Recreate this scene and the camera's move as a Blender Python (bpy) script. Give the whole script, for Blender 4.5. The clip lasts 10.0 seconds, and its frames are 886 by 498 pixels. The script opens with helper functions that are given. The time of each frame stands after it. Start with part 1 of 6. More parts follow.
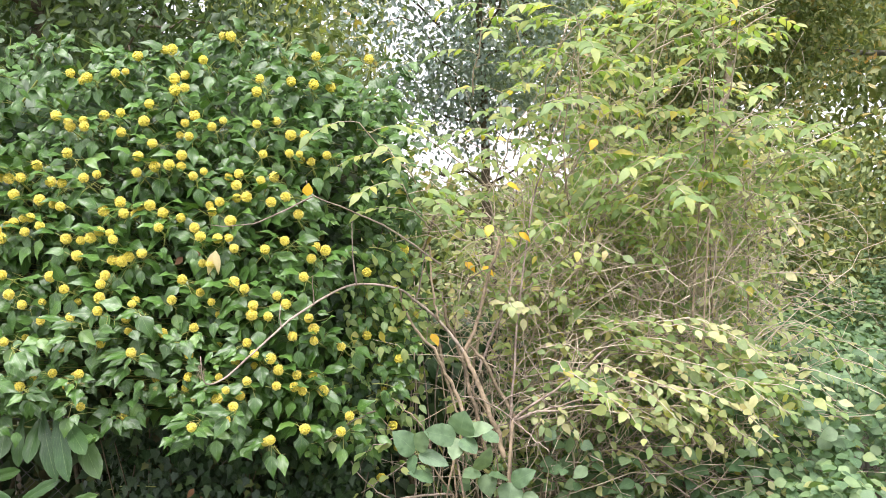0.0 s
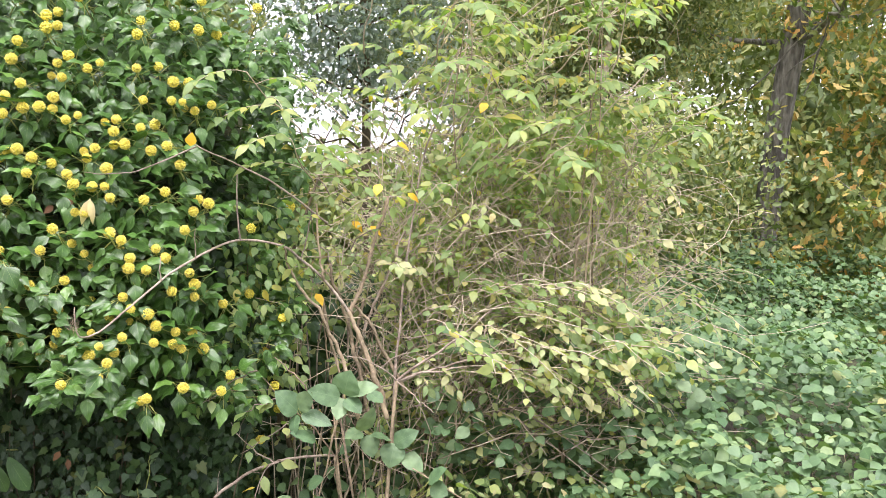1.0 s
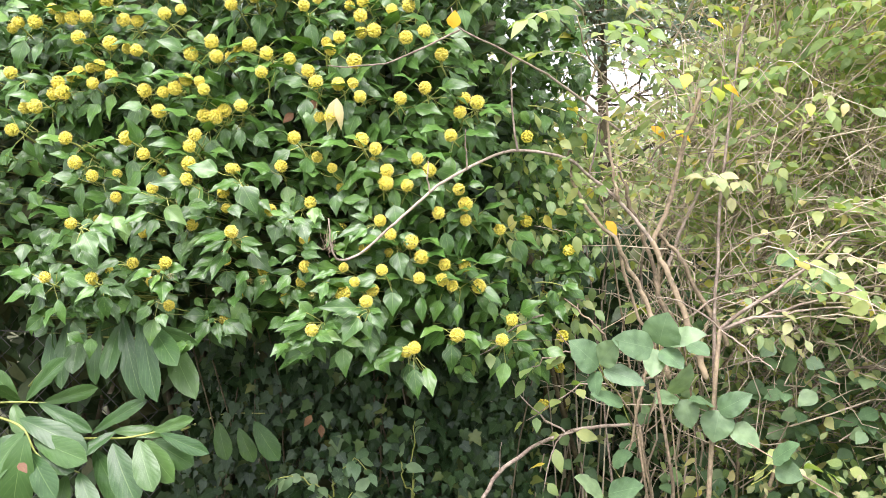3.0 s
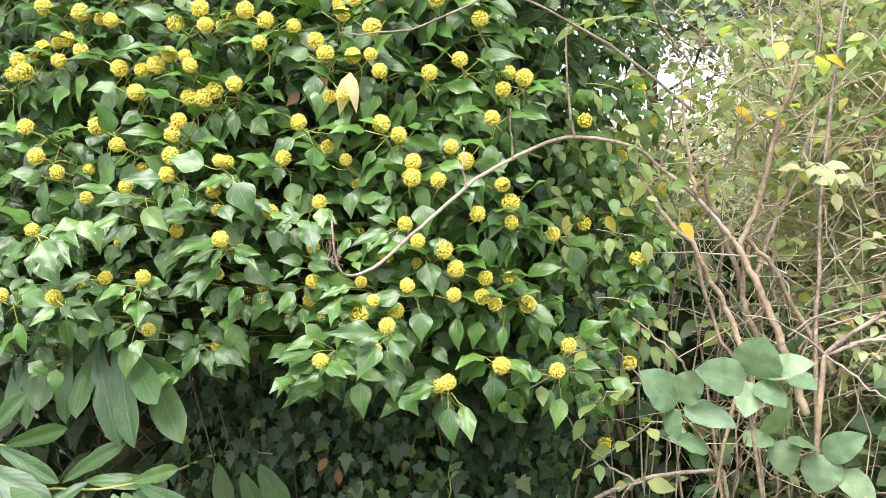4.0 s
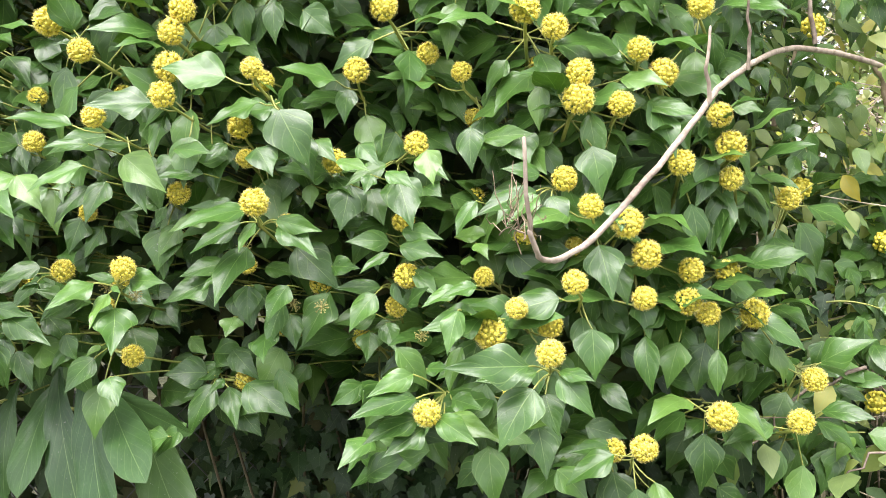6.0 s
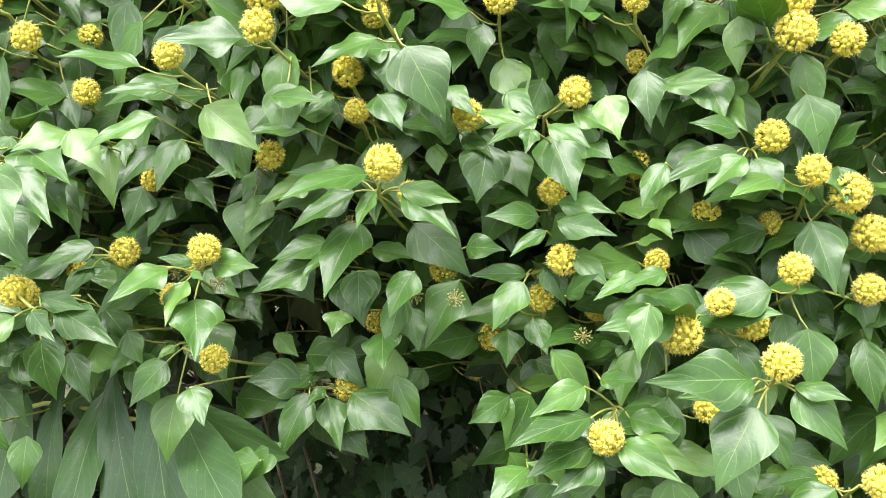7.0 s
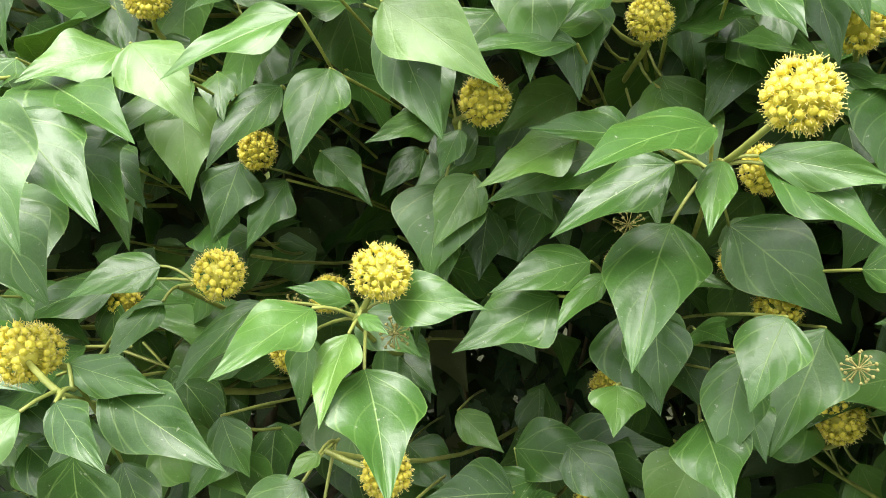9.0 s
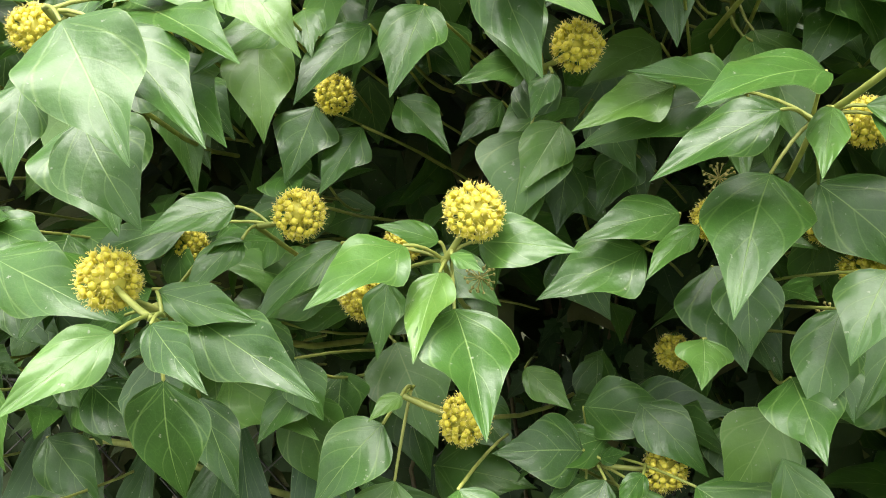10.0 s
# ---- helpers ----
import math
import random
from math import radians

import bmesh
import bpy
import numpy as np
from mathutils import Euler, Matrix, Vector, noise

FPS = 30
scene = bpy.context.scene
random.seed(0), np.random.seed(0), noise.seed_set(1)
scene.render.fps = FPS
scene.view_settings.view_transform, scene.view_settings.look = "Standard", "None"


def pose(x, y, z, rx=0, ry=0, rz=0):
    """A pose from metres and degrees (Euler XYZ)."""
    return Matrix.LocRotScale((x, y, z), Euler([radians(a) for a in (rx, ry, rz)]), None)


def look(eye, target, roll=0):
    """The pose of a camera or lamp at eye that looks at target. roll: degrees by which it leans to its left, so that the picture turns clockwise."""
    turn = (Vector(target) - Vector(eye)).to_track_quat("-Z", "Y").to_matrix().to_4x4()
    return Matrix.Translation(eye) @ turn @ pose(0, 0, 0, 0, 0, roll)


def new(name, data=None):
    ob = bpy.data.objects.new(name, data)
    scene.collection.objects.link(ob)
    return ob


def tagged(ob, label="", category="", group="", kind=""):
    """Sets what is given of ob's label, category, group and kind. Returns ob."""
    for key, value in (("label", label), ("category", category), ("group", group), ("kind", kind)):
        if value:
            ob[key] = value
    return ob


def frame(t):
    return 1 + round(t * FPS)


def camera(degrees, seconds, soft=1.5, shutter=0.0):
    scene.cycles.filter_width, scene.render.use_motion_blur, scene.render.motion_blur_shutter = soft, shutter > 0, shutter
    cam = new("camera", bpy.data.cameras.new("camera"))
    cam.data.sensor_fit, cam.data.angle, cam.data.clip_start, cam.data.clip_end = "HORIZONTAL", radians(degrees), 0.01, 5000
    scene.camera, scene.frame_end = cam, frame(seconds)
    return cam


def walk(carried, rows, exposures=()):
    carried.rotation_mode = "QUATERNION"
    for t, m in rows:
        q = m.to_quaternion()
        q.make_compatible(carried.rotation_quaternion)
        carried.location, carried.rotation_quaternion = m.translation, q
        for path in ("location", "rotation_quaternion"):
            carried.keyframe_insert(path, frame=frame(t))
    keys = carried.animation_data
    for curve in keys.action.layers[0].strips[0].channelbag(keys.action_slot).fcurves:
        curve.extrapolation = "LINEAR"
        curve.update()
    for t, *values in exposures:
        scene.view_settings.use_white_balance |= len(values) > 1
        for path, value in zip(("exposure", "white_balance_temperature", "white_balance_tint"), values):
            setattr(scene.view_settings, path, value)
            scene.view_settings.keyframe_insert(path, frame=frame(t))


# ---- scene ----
cam = camera(51.9, 10.0, soft=0.6)
PATH = [
    (0, (0.097, -0.105, 1.78), (0.011, 1.891, 1.692), 2.0),
    (0.5, (0.1, -0.085, 1.75), (0.232, 1.909, 1.649), 3.1),
    (1, (0.058, -0.08, 1.734), (0.253, 1.906, 1.606), 3.9),
    (1.5, (-0.002, -0.021, 1.69), (0.127, 1.967, 1.504), 4.1),
    (2, (-0.03, 0.129, 1.631), (-0.142, 2.115, 1.426), 2.7),
    (2.5, (-0.061, 0.267, 1.581), (-0.291, 2.245, 1.388), 2.0),
    (2.7, (-0.1, 0.336, 1.564), (-0.345, 2.317, 1.371), 1.4),
    (3.8, (-0.158, 0.707, 1.514), (-0.482, 2.673, 1.345), 0.3),
    (4, (-0.177, 0.77, 1.519), (-0.527, 2.731, 1.34), 0.3),
    (4.5, (-0.277, 0.916, 1.5), (-0.637, 2.875, 1.32), 0.3),
    (5, (-0.358, 1.034, 1.478), (-0.69, 2.999, 1.307), 0.3),
    (5.2, (-0.372, 1.099, 1.467), (-0.701, 3.064, 1.295), 0.1),
    (6.3, (-0.478, 1.332, 1.44), (-0.846, 3.288, 1.248), 0.3),
    (6.5, (-0.518, 1.361, 1.435), (-0.887, 3.317, 1.235), 0.3),
    (7, (-0.576, 1.435, 1.421), (-0.949, 3.388, 1.21), 0.4),
    (7.5, (-0.592, 1.546, 1.408), (-0.999, 3.493, 1.194), 0.3),
    (8, (-0.632, 1.632, 1.398), (-1.118, 3.56, 1.182), 0.2),
    (8.5, (-0.719, 1.695, 1.401), (-1.17, 3.633, 1.198), 0.3),
    (9, (-0.776, 1.71, 1.394), (-1.164, 3.662, 1.196), 0.5),
    (9.5, (-0.8, 1.71, 1.381), (-1.21, 3.657, 1.176), 1.2),
    (10, (-0.807, 1.708, 1.373), (-1.213, 3.654, 1.159), 2.5),
]
walk(cam, [(t, look(eye, target, roll)) for t, eye, target, roll in PATH], [(0, 1.97, 6270, 25), (1.5, 2.06, 6270, 25), (2.5, 2.26, 6270, 23), (4.5, 2.26, 6270, 23), (6.5, 2.27, 6350, 19), (7, 2.32, 6350, 17), (8.5, 2.23, 6450, 13), (10, 2.06, 6600, 10)])

# ---- sky, sun and exposure ----
world = bpy.data.worlds.new("overcast_sky")
scene.world = world
world.use_nodes = True
wn, wl = world.node_tree.nodes, world.node_tree.links
sky = wn.new("ShaderNodeTexSky")
sky.sky_type, sky.sun_disc = "NISHITA", False
sky.sun_elevation, sky.sun_rotation = radians(67), radians(197)
sky.air_density, sky.dust_density, sky.ozone_density = 1.0, 1.5, 1.0
grey = wn.new("ShaderNodeHueSaturation")
grey.inputs["Saturation"].default_value = 0.15
wl.new(sky.outputs[0], grey.inputs["Color"])
wl.new(grey.outputs[0], wn["Background"].inputs["Color"])
wn["Background"].inputs["Strength"].default_value = 0.12
sun = new("sun", bpy.data.lights.new("sun", "SUN"))
sun.data.energy, sun.data.angle, sun.data.color = 1.65, radians(45), (1.0, 0.97, 0.92)
sun.matrix_world = look((0, 0, 0), (0.12, 0.4, -1.0))
scene.view_settings.exposure = 1.98

# ---- materials ----
RNG = np.random.default_rng(7)


def ramp(nodes, stops):
    r = nodes.new("ShaderNodeValToRGB")
    while len(r.color_ramp.elements) < len(stops):
        r.color_ramp.elements.new(0.5)
    for e, (p, c) in zip(r.color_ramp.elements, stops):
        e.position, e.color = p, (*c, 1)
    return r


def pick(nodes, links):
    """A number of its own for every piece: by object and by island."""
    info, geo = nodes.new("ShaderNodeObjectInfo"), nodes.new("ShaderNodeNewGeometry")
    add, fract = nodes.new("ShaderNodeMath"), nodes.new("ShaderNodeMath")
    add.operation, fract.operation = "ADD", "FRACT"
    links.new(info.outputs["Random"], add.inputs[0])
    links.new(geo.outputs["Random Per Island"], add.inputs[1])
    links.new(add.outputs[0], fract.inputs[0])
    return fract.outputs[0]


def leaf_material(name, stops, vein, rough=0.4, through_light=0.2, veins=9.0, spots=0.25, gloss=0.5, palm=0.0):
    """A leaf: colour by piece, pale midrib and side veins on its own map, blotches, fine relief, some light passing through."""
    m = bpy.data.materials.new(name)
    m.use_nodes = True
    n, l = m.node_tree.nodes, m.node_tree.links
    p = n["Principled BSDF"]
    col = ramp(n, stops)
    l.new(pick(n, l), col.inputs[0])
    uv = n.new("ShaderNodeUVMap")
    sep = n.new("ShaderNodeSeparateXYZ")
    l.new(uv.outputs[0], sep.inputs[0])

    def calc(op, a, b=None, clamp=False):
        k = n.new("ShaderNodeMath")
        k.operation, k.use_clamp = op, clamp
        for i, v in enumerate((a, b)):
            if v is None:
                continue
            if isinstance(v, (int, float)):
                k.inputs[i].default_value = v
            else:
                l.new(v, k.inputs[i])
        return k.outputs[0]

    side = calc("ABSOLUTE", calc("SUBTRACT", sep.outputs[1], 0.5))
    mid = calc("SUBTRACT", 1.0, calc("MULTIPLY", side, 75.0), True)
    slant = calc("SUBTRACT", sep.outputs[0], calc("MULTIPLY", side, 0.75))
    wave = calc("SINE", calc("MULTIPLY", slant, veins * 2 * math.pi / 1.6))
    lateral = calc("MULTIPLY", calc("SUBTRACT", wave, 0.955, True), 25.0, True)
    net = n.new("ShaderNodeTexVoronoi")
    net.feature, net.inputs["Scale"].default_value = "DISTANCE_TO_EDGE", 15.0
    l.new(uv.outputs[0], net.inputs["Vector"])
    mesh_veins = calc("MULTIPLY", calc("SUBTRACT", 0.07, net.outputs["Distance"], True), 14.0, True)
    spread = calc("ABSOLUTE", calc("SUBTRACT", side, calc("ADD", calc("MULTIPLY", sep.outputs[0], 0.78), 0.08)))
    basal = calc("MULTIPLY", calc("SUBTRACT", 1.0, calc("MULTIPLY", spread, 48.0), True), palm)
    rib = calc("ADD", calc("MAXIMUM", mid, basal), calc("ADD", calc("MULTIPLY", lateral, 0.26), calc("MULTIPLY", mesh_veins, 0.08)), True)
    geo = n.new("ShaderNodeNewGeometry")
    big, fine = n.new("ShaderNodeTexNoise"), n.new("ShaderNodeTexNoise")
    big.inputs["Scale"].default_value, fine.inputs["Scale"].default_value = 45.0, 420.0
    big.inputs["Detail"].default_value, fine.inputs["Detail"].default_value = 3.0, 2.0
    l.new(geo.outputs["Position"], big.inputs["Vector"])
    l.new(geo.outputs["Position"], fine.inputs["Vector"])
    blot = n.new("ShaderNodeMixRGB")
    blot.blend_type = "MULTIPLY"
    blot.inputs[0].default_value = spots
    shade = ramp(n, [(0.3, (0.45, 0.5, 0.42)), (0.7, (1.25, 1.2, 1.1))])
    l.new(big.outputs[0], shade.inputs[0])
    l.new(col.outputs[0], blot.inputs[1])
    l.new(shade.outputs[0], blot.inputs[2])
    rim = calc("MULTIPLY", calc("SUBTRACT", side, 0.482, True), 45.0, True)
    mix = n.new("ShaderNodeMixRGB")
    mix.inputs[2].default_value = (*vein, 1)
    l.new(calc("MULTIPLY", calc("MAXIMUM", rib, calc("MULTIPLY", rim, 0.8)), 0.75), mix.inputs[0])
    l.new(blot.outputs[0], mix.inputs[1])
    speck = n.new("ShaderNodeMapRange")
    speck.inputs["From Min"].default_value, speck.inputs["From Max"].default_value, speck.inputs["To Max"].default_value = 0.70, 0.76, 0.5
    l.new(fine.outputs[0], speck.inputs[0])
    dust = n.new("ShaderNodeMixRGB")
    dust.inputs[2].default_value = (0.34, 0.36, 0.27, 1)
    l.new(speck.outputs[0], dust.inputs[0])
    l.new(mix.outputs[0], dust.inputs[1])
    l.new(dust.outputs[0], p.inputs["Base Color"])
    rr = n.new("ShaderNodeMapRange")
    rr.inputs["To Min"].default_value, rr.inputs["To Max"].default_value = rough - 0.08, rough + 0.14
    l.new(fine.outputs[0], rr.inputs[0])
    l.new(rr.outputs[0], p.inputs["Roughness"])
    p.inputs["Specular IOR Level"].default_value = gloss
    bump = n.new("ShaderNodeBump")
    bump.inputs["Strength"].default_value, bump.inputs["Distance"].default_value = 0.5, 0.003
    l.new(calc("SUBTRACT", calc("ADD", calc("MULTIPLY", big.outputs[0], 0.4), calc("MULTIPLY", fine.outputs[0], 0.10)), calc("ADD", calc("MULTIPLY", rib, 0.05), calc("MULTIPLY", calc("MULTIPLY", wave, side), 0.14))), bump.inputs["Height"])
    l.new(bump.outputs[0], p.inputs["Normal"])
    tr, sh = n.new("ShaderNodeBsdfTranslucent"), n.new("ShaderNodeMixShader")
    warm = n.new("ShaderNodeMixRGB")
    warm.blend_type, warm.inputs[0].default_value, warm.inputs[2].default_value = "MULTIPLY", 1.0, (1.5, 1.6, 0.55, 1)
    l.new(mix.outputs[0], warm.inputs[1])
    l.new(warm.outputs[0], tr.inputs["Color"])
    sh.inputs[0].default_value = through_light
    l.new(p.outputs[0], sh.inputs[1])
    l.new(tr.outputs[0], sh.inputs[2])
    l.new(sh.outputs[0], n["Material Output"].inputs["Surface"])
    return m


def plain_material(name, dark, light, scale=60.0, rough=0.75, relief=0.4, stretch=(1, 1, 1), depth=0.002):
    """Bark, soil and the like: two tones by noise at two sizes, with relief."""
    m = bpy.data.materials.new(name)
    m.use_nodes = True
    n, l = m.node_tree.nodes, m.node_tree.links
    p = n["Principled BSDF"]
    geo, mapp = n.new("ShaderNodeNewGeometry"), n.new("ShaderNodeMapping")
    mapp.inputs["Scale"].default_value = stretch
    l.new(geo.outputs["Position"], mapp.inputs["Vector"])
    a, b = n.new("ShaderNodeTexNoise"), n.new("ShaderNodeTexNoise")
    a.inputs["Scale"].default_value, b.inputs["Scale"].default_value = scale, scale * 0.16
    a.inputs["Detail"].default_value = 5.0
    l.new(mapp.outputs[0], a.inputs["Vector"])
    l.new(mapp.outputs[0], b.inputs["Vector"])
    add = n.new("ShaderNodeMath")
    add.operation = "ADD"
    l.new(a.outputs[0], add.inputs[0])
    l.new(b.outputs[0], add.inputs[1])
    add2 = n.new("ShaderNodeMath")
    add2.operation = "MULTIPLY_ADD"
    add2.inputs[1].default_value, add2.inputs[2].default_value = 0.16, -0.08
    l.new(pick(n, l), add2.inputs[0])
    add3 = n.new("ShaderNodeMath")
    add3.operation = "MULTIPLY_ADD"
    add3.inputs[1].default_value = 0.5
    l.new(add.outputs[0], add3.inputs[0])
    l.new(add2.outputs[0], add3.inputs[2])
    c = ramp(n, [(0.36, dark), (0.64, light)])
    l.new(add3.outputs[0], c.inputs[0])
    l.new(c.outputs[0], p.inputs["Base Color"])
    p.inputs["Roughness"].default_value = rough
    bump = n.new("ShaderNodeBump")
    bump.inputs["Strength"].default_value, bump.inputs["Distance"].default_value = relief, depth
    l.new(a.outputs[0], bump.inputs["Height"])
    l.new(bump.outputs[0], p.inputs["Normal"])
    return m


IVY = leaf_material("ivy_leaf", [(0.0, (0.032, 0.088, 0.014)), (0.5, (0.050, 0.130, 0.021)), (0.85, (0.072, 0.168, 0.030)), (1.0, (0.105, 0.210, 0.038))], (0.20, 0.31, 0.09), 0.33, 0.10, 7.0, 0.5, 0.48, 0.5)
# darker copy of the ivy green for leaves that lie in shade
IVY_SHADE = leaf_material("ivy_shade_leaf", [(0.0, (0.015, 0.041, 0.012)), (0.7, (0.027, 0.066, 0.018)), (0.94, (0.052, 0.10, 0.026)), (1.0, (0.12, 0.14, 0.03))], (0.08, 0.13, 0.05), 0.42, 0.08, 5.0, 0.3, 0.4)
LAUREL = leaf_material("laurel_leaf", [(0.0, (0.030, 0.080, 0.022)), (0.6, (0.046, 0.108, 0.028)), (1.0, (0.072, 0.148, 0.036))], (0.17, 0.27, 0.09), 0.34, 0.14, 12.0, 0.3, 0.38)
BRAMBLE = leaf_material("bramble_leaf", [(0.0, (0.060, 0.13, 0.052)), (0.6, (0.118, 0.21, 0.09)), (0.95, (0.19, 0.285, 0.12)), (1.0, (0.28, 0.28, 0.09))], (0.15, 0.25, 0.11), 0.5, 0.22, 11.0, 0.45)
BRAMBLE_GREY = leaf_material("bramble_big_leaf", [(0.0, (0.085, 0.165, 0.075)), (0.6, (0.140, 0.235, 0.112)), (1.0, (0.20, 0.295, 0.15))], (0.17, 0.27, 0.14), 0.5, 0.22, 11.0, 0.55)
YELLOWING = leaf_material("yellowing_leaf", [(0.0, (0.16, 0.24, 0.10)), (0.4, (0.28, 0.34, 0.15)), (0.75, (0.40, 0.40, 0.20)), (0.95, (0.50, 0.47, 0.26)), (1.0, (0.46, 0.40, 0.17))], (0.36, 0.38, 0.16), 0.55, 0.35, 9.0, 0.45)
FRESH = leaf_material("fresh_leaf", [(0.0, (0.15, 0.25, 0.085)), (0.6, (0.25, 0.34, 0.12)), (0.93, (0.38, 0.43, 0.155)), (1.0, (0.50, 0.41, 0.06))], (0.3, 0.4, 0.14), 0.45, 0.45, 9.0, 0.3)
HEDGE = leaf_material("woodland_leaf", [(0.0, (0.11, 0.16, 0.07)), (0.5, (0.20, 0.255, 0.10)), (0.9, (0.32, 0.34, 0.14)), (1.0, (0.44, 0.34, 0.13))], (0.2, 0.27, 0.1), 0.55, 0.3, 8.0, 0.4)
THICKET = leaf_material("pale_thicket_leaf", [(0.0, (0.16, 0.245, 0.10)), (0.5, (0.31, 0.38, 0.17)), (0.9, (0.50, 0.51, 0.26)), (1.0, (0.54, 0.45, 0.20))], (0.38, 0.45, 0.2), 0.45, 0.45, 8.0, 0.4)
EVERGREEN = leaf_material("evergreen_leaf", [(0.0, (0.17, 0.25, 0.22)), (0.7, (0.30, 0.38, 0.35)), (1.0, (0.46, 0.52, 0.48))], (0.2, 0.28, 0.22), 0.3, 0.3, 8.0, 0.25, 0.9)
HEDGEROW = leaf_material("hedgerow_leaf", [(0.0, (0.045, 0.085, 0.03)), (0.6, (0.085, 0.14, 0.05)), (1.0, (0.14, 0.19, 0.075))], (0.12, 0.18, 0.08), 0.4, 0.25, 8.0)
OAK = leaf_material("oak_leaf", [(0.0, (0.11, 0.18, 0.06)), (0.5, (0.19, 0.26, 0.08)), (0.70, (0.34, 0.35, 0.10)), (0.83, (0.56, 0.42, 0.13)), (1.0, (0.62, 0.34, 0.11))], (0.25, 0.25, 0.1), 0.55, 0.3, 8.0, 0.4)
GOLD = leaf_material("gold_leaf", [(0.0, (0.62, 0.36, 0.02)), (1.0, (0.78, 0.50, 0.03))], (0.75, 0.55, 0.1), 0.5, 0.3, 8.0)
PALE = leaf_material("pale_leaf", [(0.0, (0.66, 0.57, 0.30)), (1.0, (0.82, 0.74, 0.45))], (0.8, 0.7, 0.45), 0.6, 0.3, 8.0, 0.3)
# inner leaves: a darkened green that stands for shade in the depth
INNER_SHADE = leaf_material("shade_dark_inner_leaf", [(0.0, (0.034, 0.064, 0.022)), (0.7, (0.056, 0.096, 0.032)), (1.0, (0.10, 0.10, 0.04))], (0.07, 0.08, 0.04), 0.6, 0.05, 6.0, 0.4, 0.3)
BROWN = leaf_material("withered_leaf", [(0.0, (0.10, 0.05, 0.025)), (1.0, (0.22, 0.11, 0.045))], (0.3, 0.18, 0.08), 0.7, 0.15, 8.0, 0.4)
BUD = plain_material("flower_bud", (0.60, 0.52, 0.045), (0.87, 0.75, 0.10), 260.0, 0.45, 0.3)
SPOKE = plain_material("flower_spoke", (0.50, 0.48, 0.06), (0.68, 0.62, 0.10), 300.0, 0.55, 0.2)
STAMEN = plain_material("stamen", (0.72, 0.60, 0.12), (0.85, 0.75, 0.30), 300.0, 0.6, 0.1)
SPENT = plain_material("spent_bud", (0.25, 0.23, 0.06), (0.40, 0.36, 0.12), 300.0, 0.7, 0.2)
GREEN_STEM = plain_material("green_stem", (0.20, 0.24, 0.045), (0.37, 0.40, 0.10), 120.0, 0.5, 0.2)
IVY_WOOD = plain_material("ivy_wood", (0.055, 0.045, 0.025), (0.16, 0.13, 0.07), 90.0, 0.8, 0.6)
PALE_BARK = plain_material("pale_bark", (0.14, 0.105, 0.075), (0.40, 0.33, 0.25), 150.0, 0.75, 1.0)
BROWN_BARK = plain_material("brown_bark", (0.13, 0.10, 0.06), (0.39, 0.305, 0.19), 120.0, 0.75, 0.9)
STRAW = plain_material("straw_twig", (0.30, 0.24, 0.16), (0.60, 0.51, 0.37), 60.0, 0.75, 0.3)
OAK_BARK = plain_material("oak_bark", (0.09, 0.085, 0.065), (0.38, 0.365, 0.30), 34.0, 0.9, 1.0, (1, 1, 0.25), 0.03)
WIRE = plain_material("fence_wire", (0.05, 0.05, 0.048), (0.14, 0.135, 0.12), 200.0, 0.55, 0.2)
SOIL = plain_material("leaf_litter", (0.028, 0.03, 0.013), (0.085, 0.095, 0.04), 35.0, 0.95, 1.0, (1, 1, 1), 0.02)


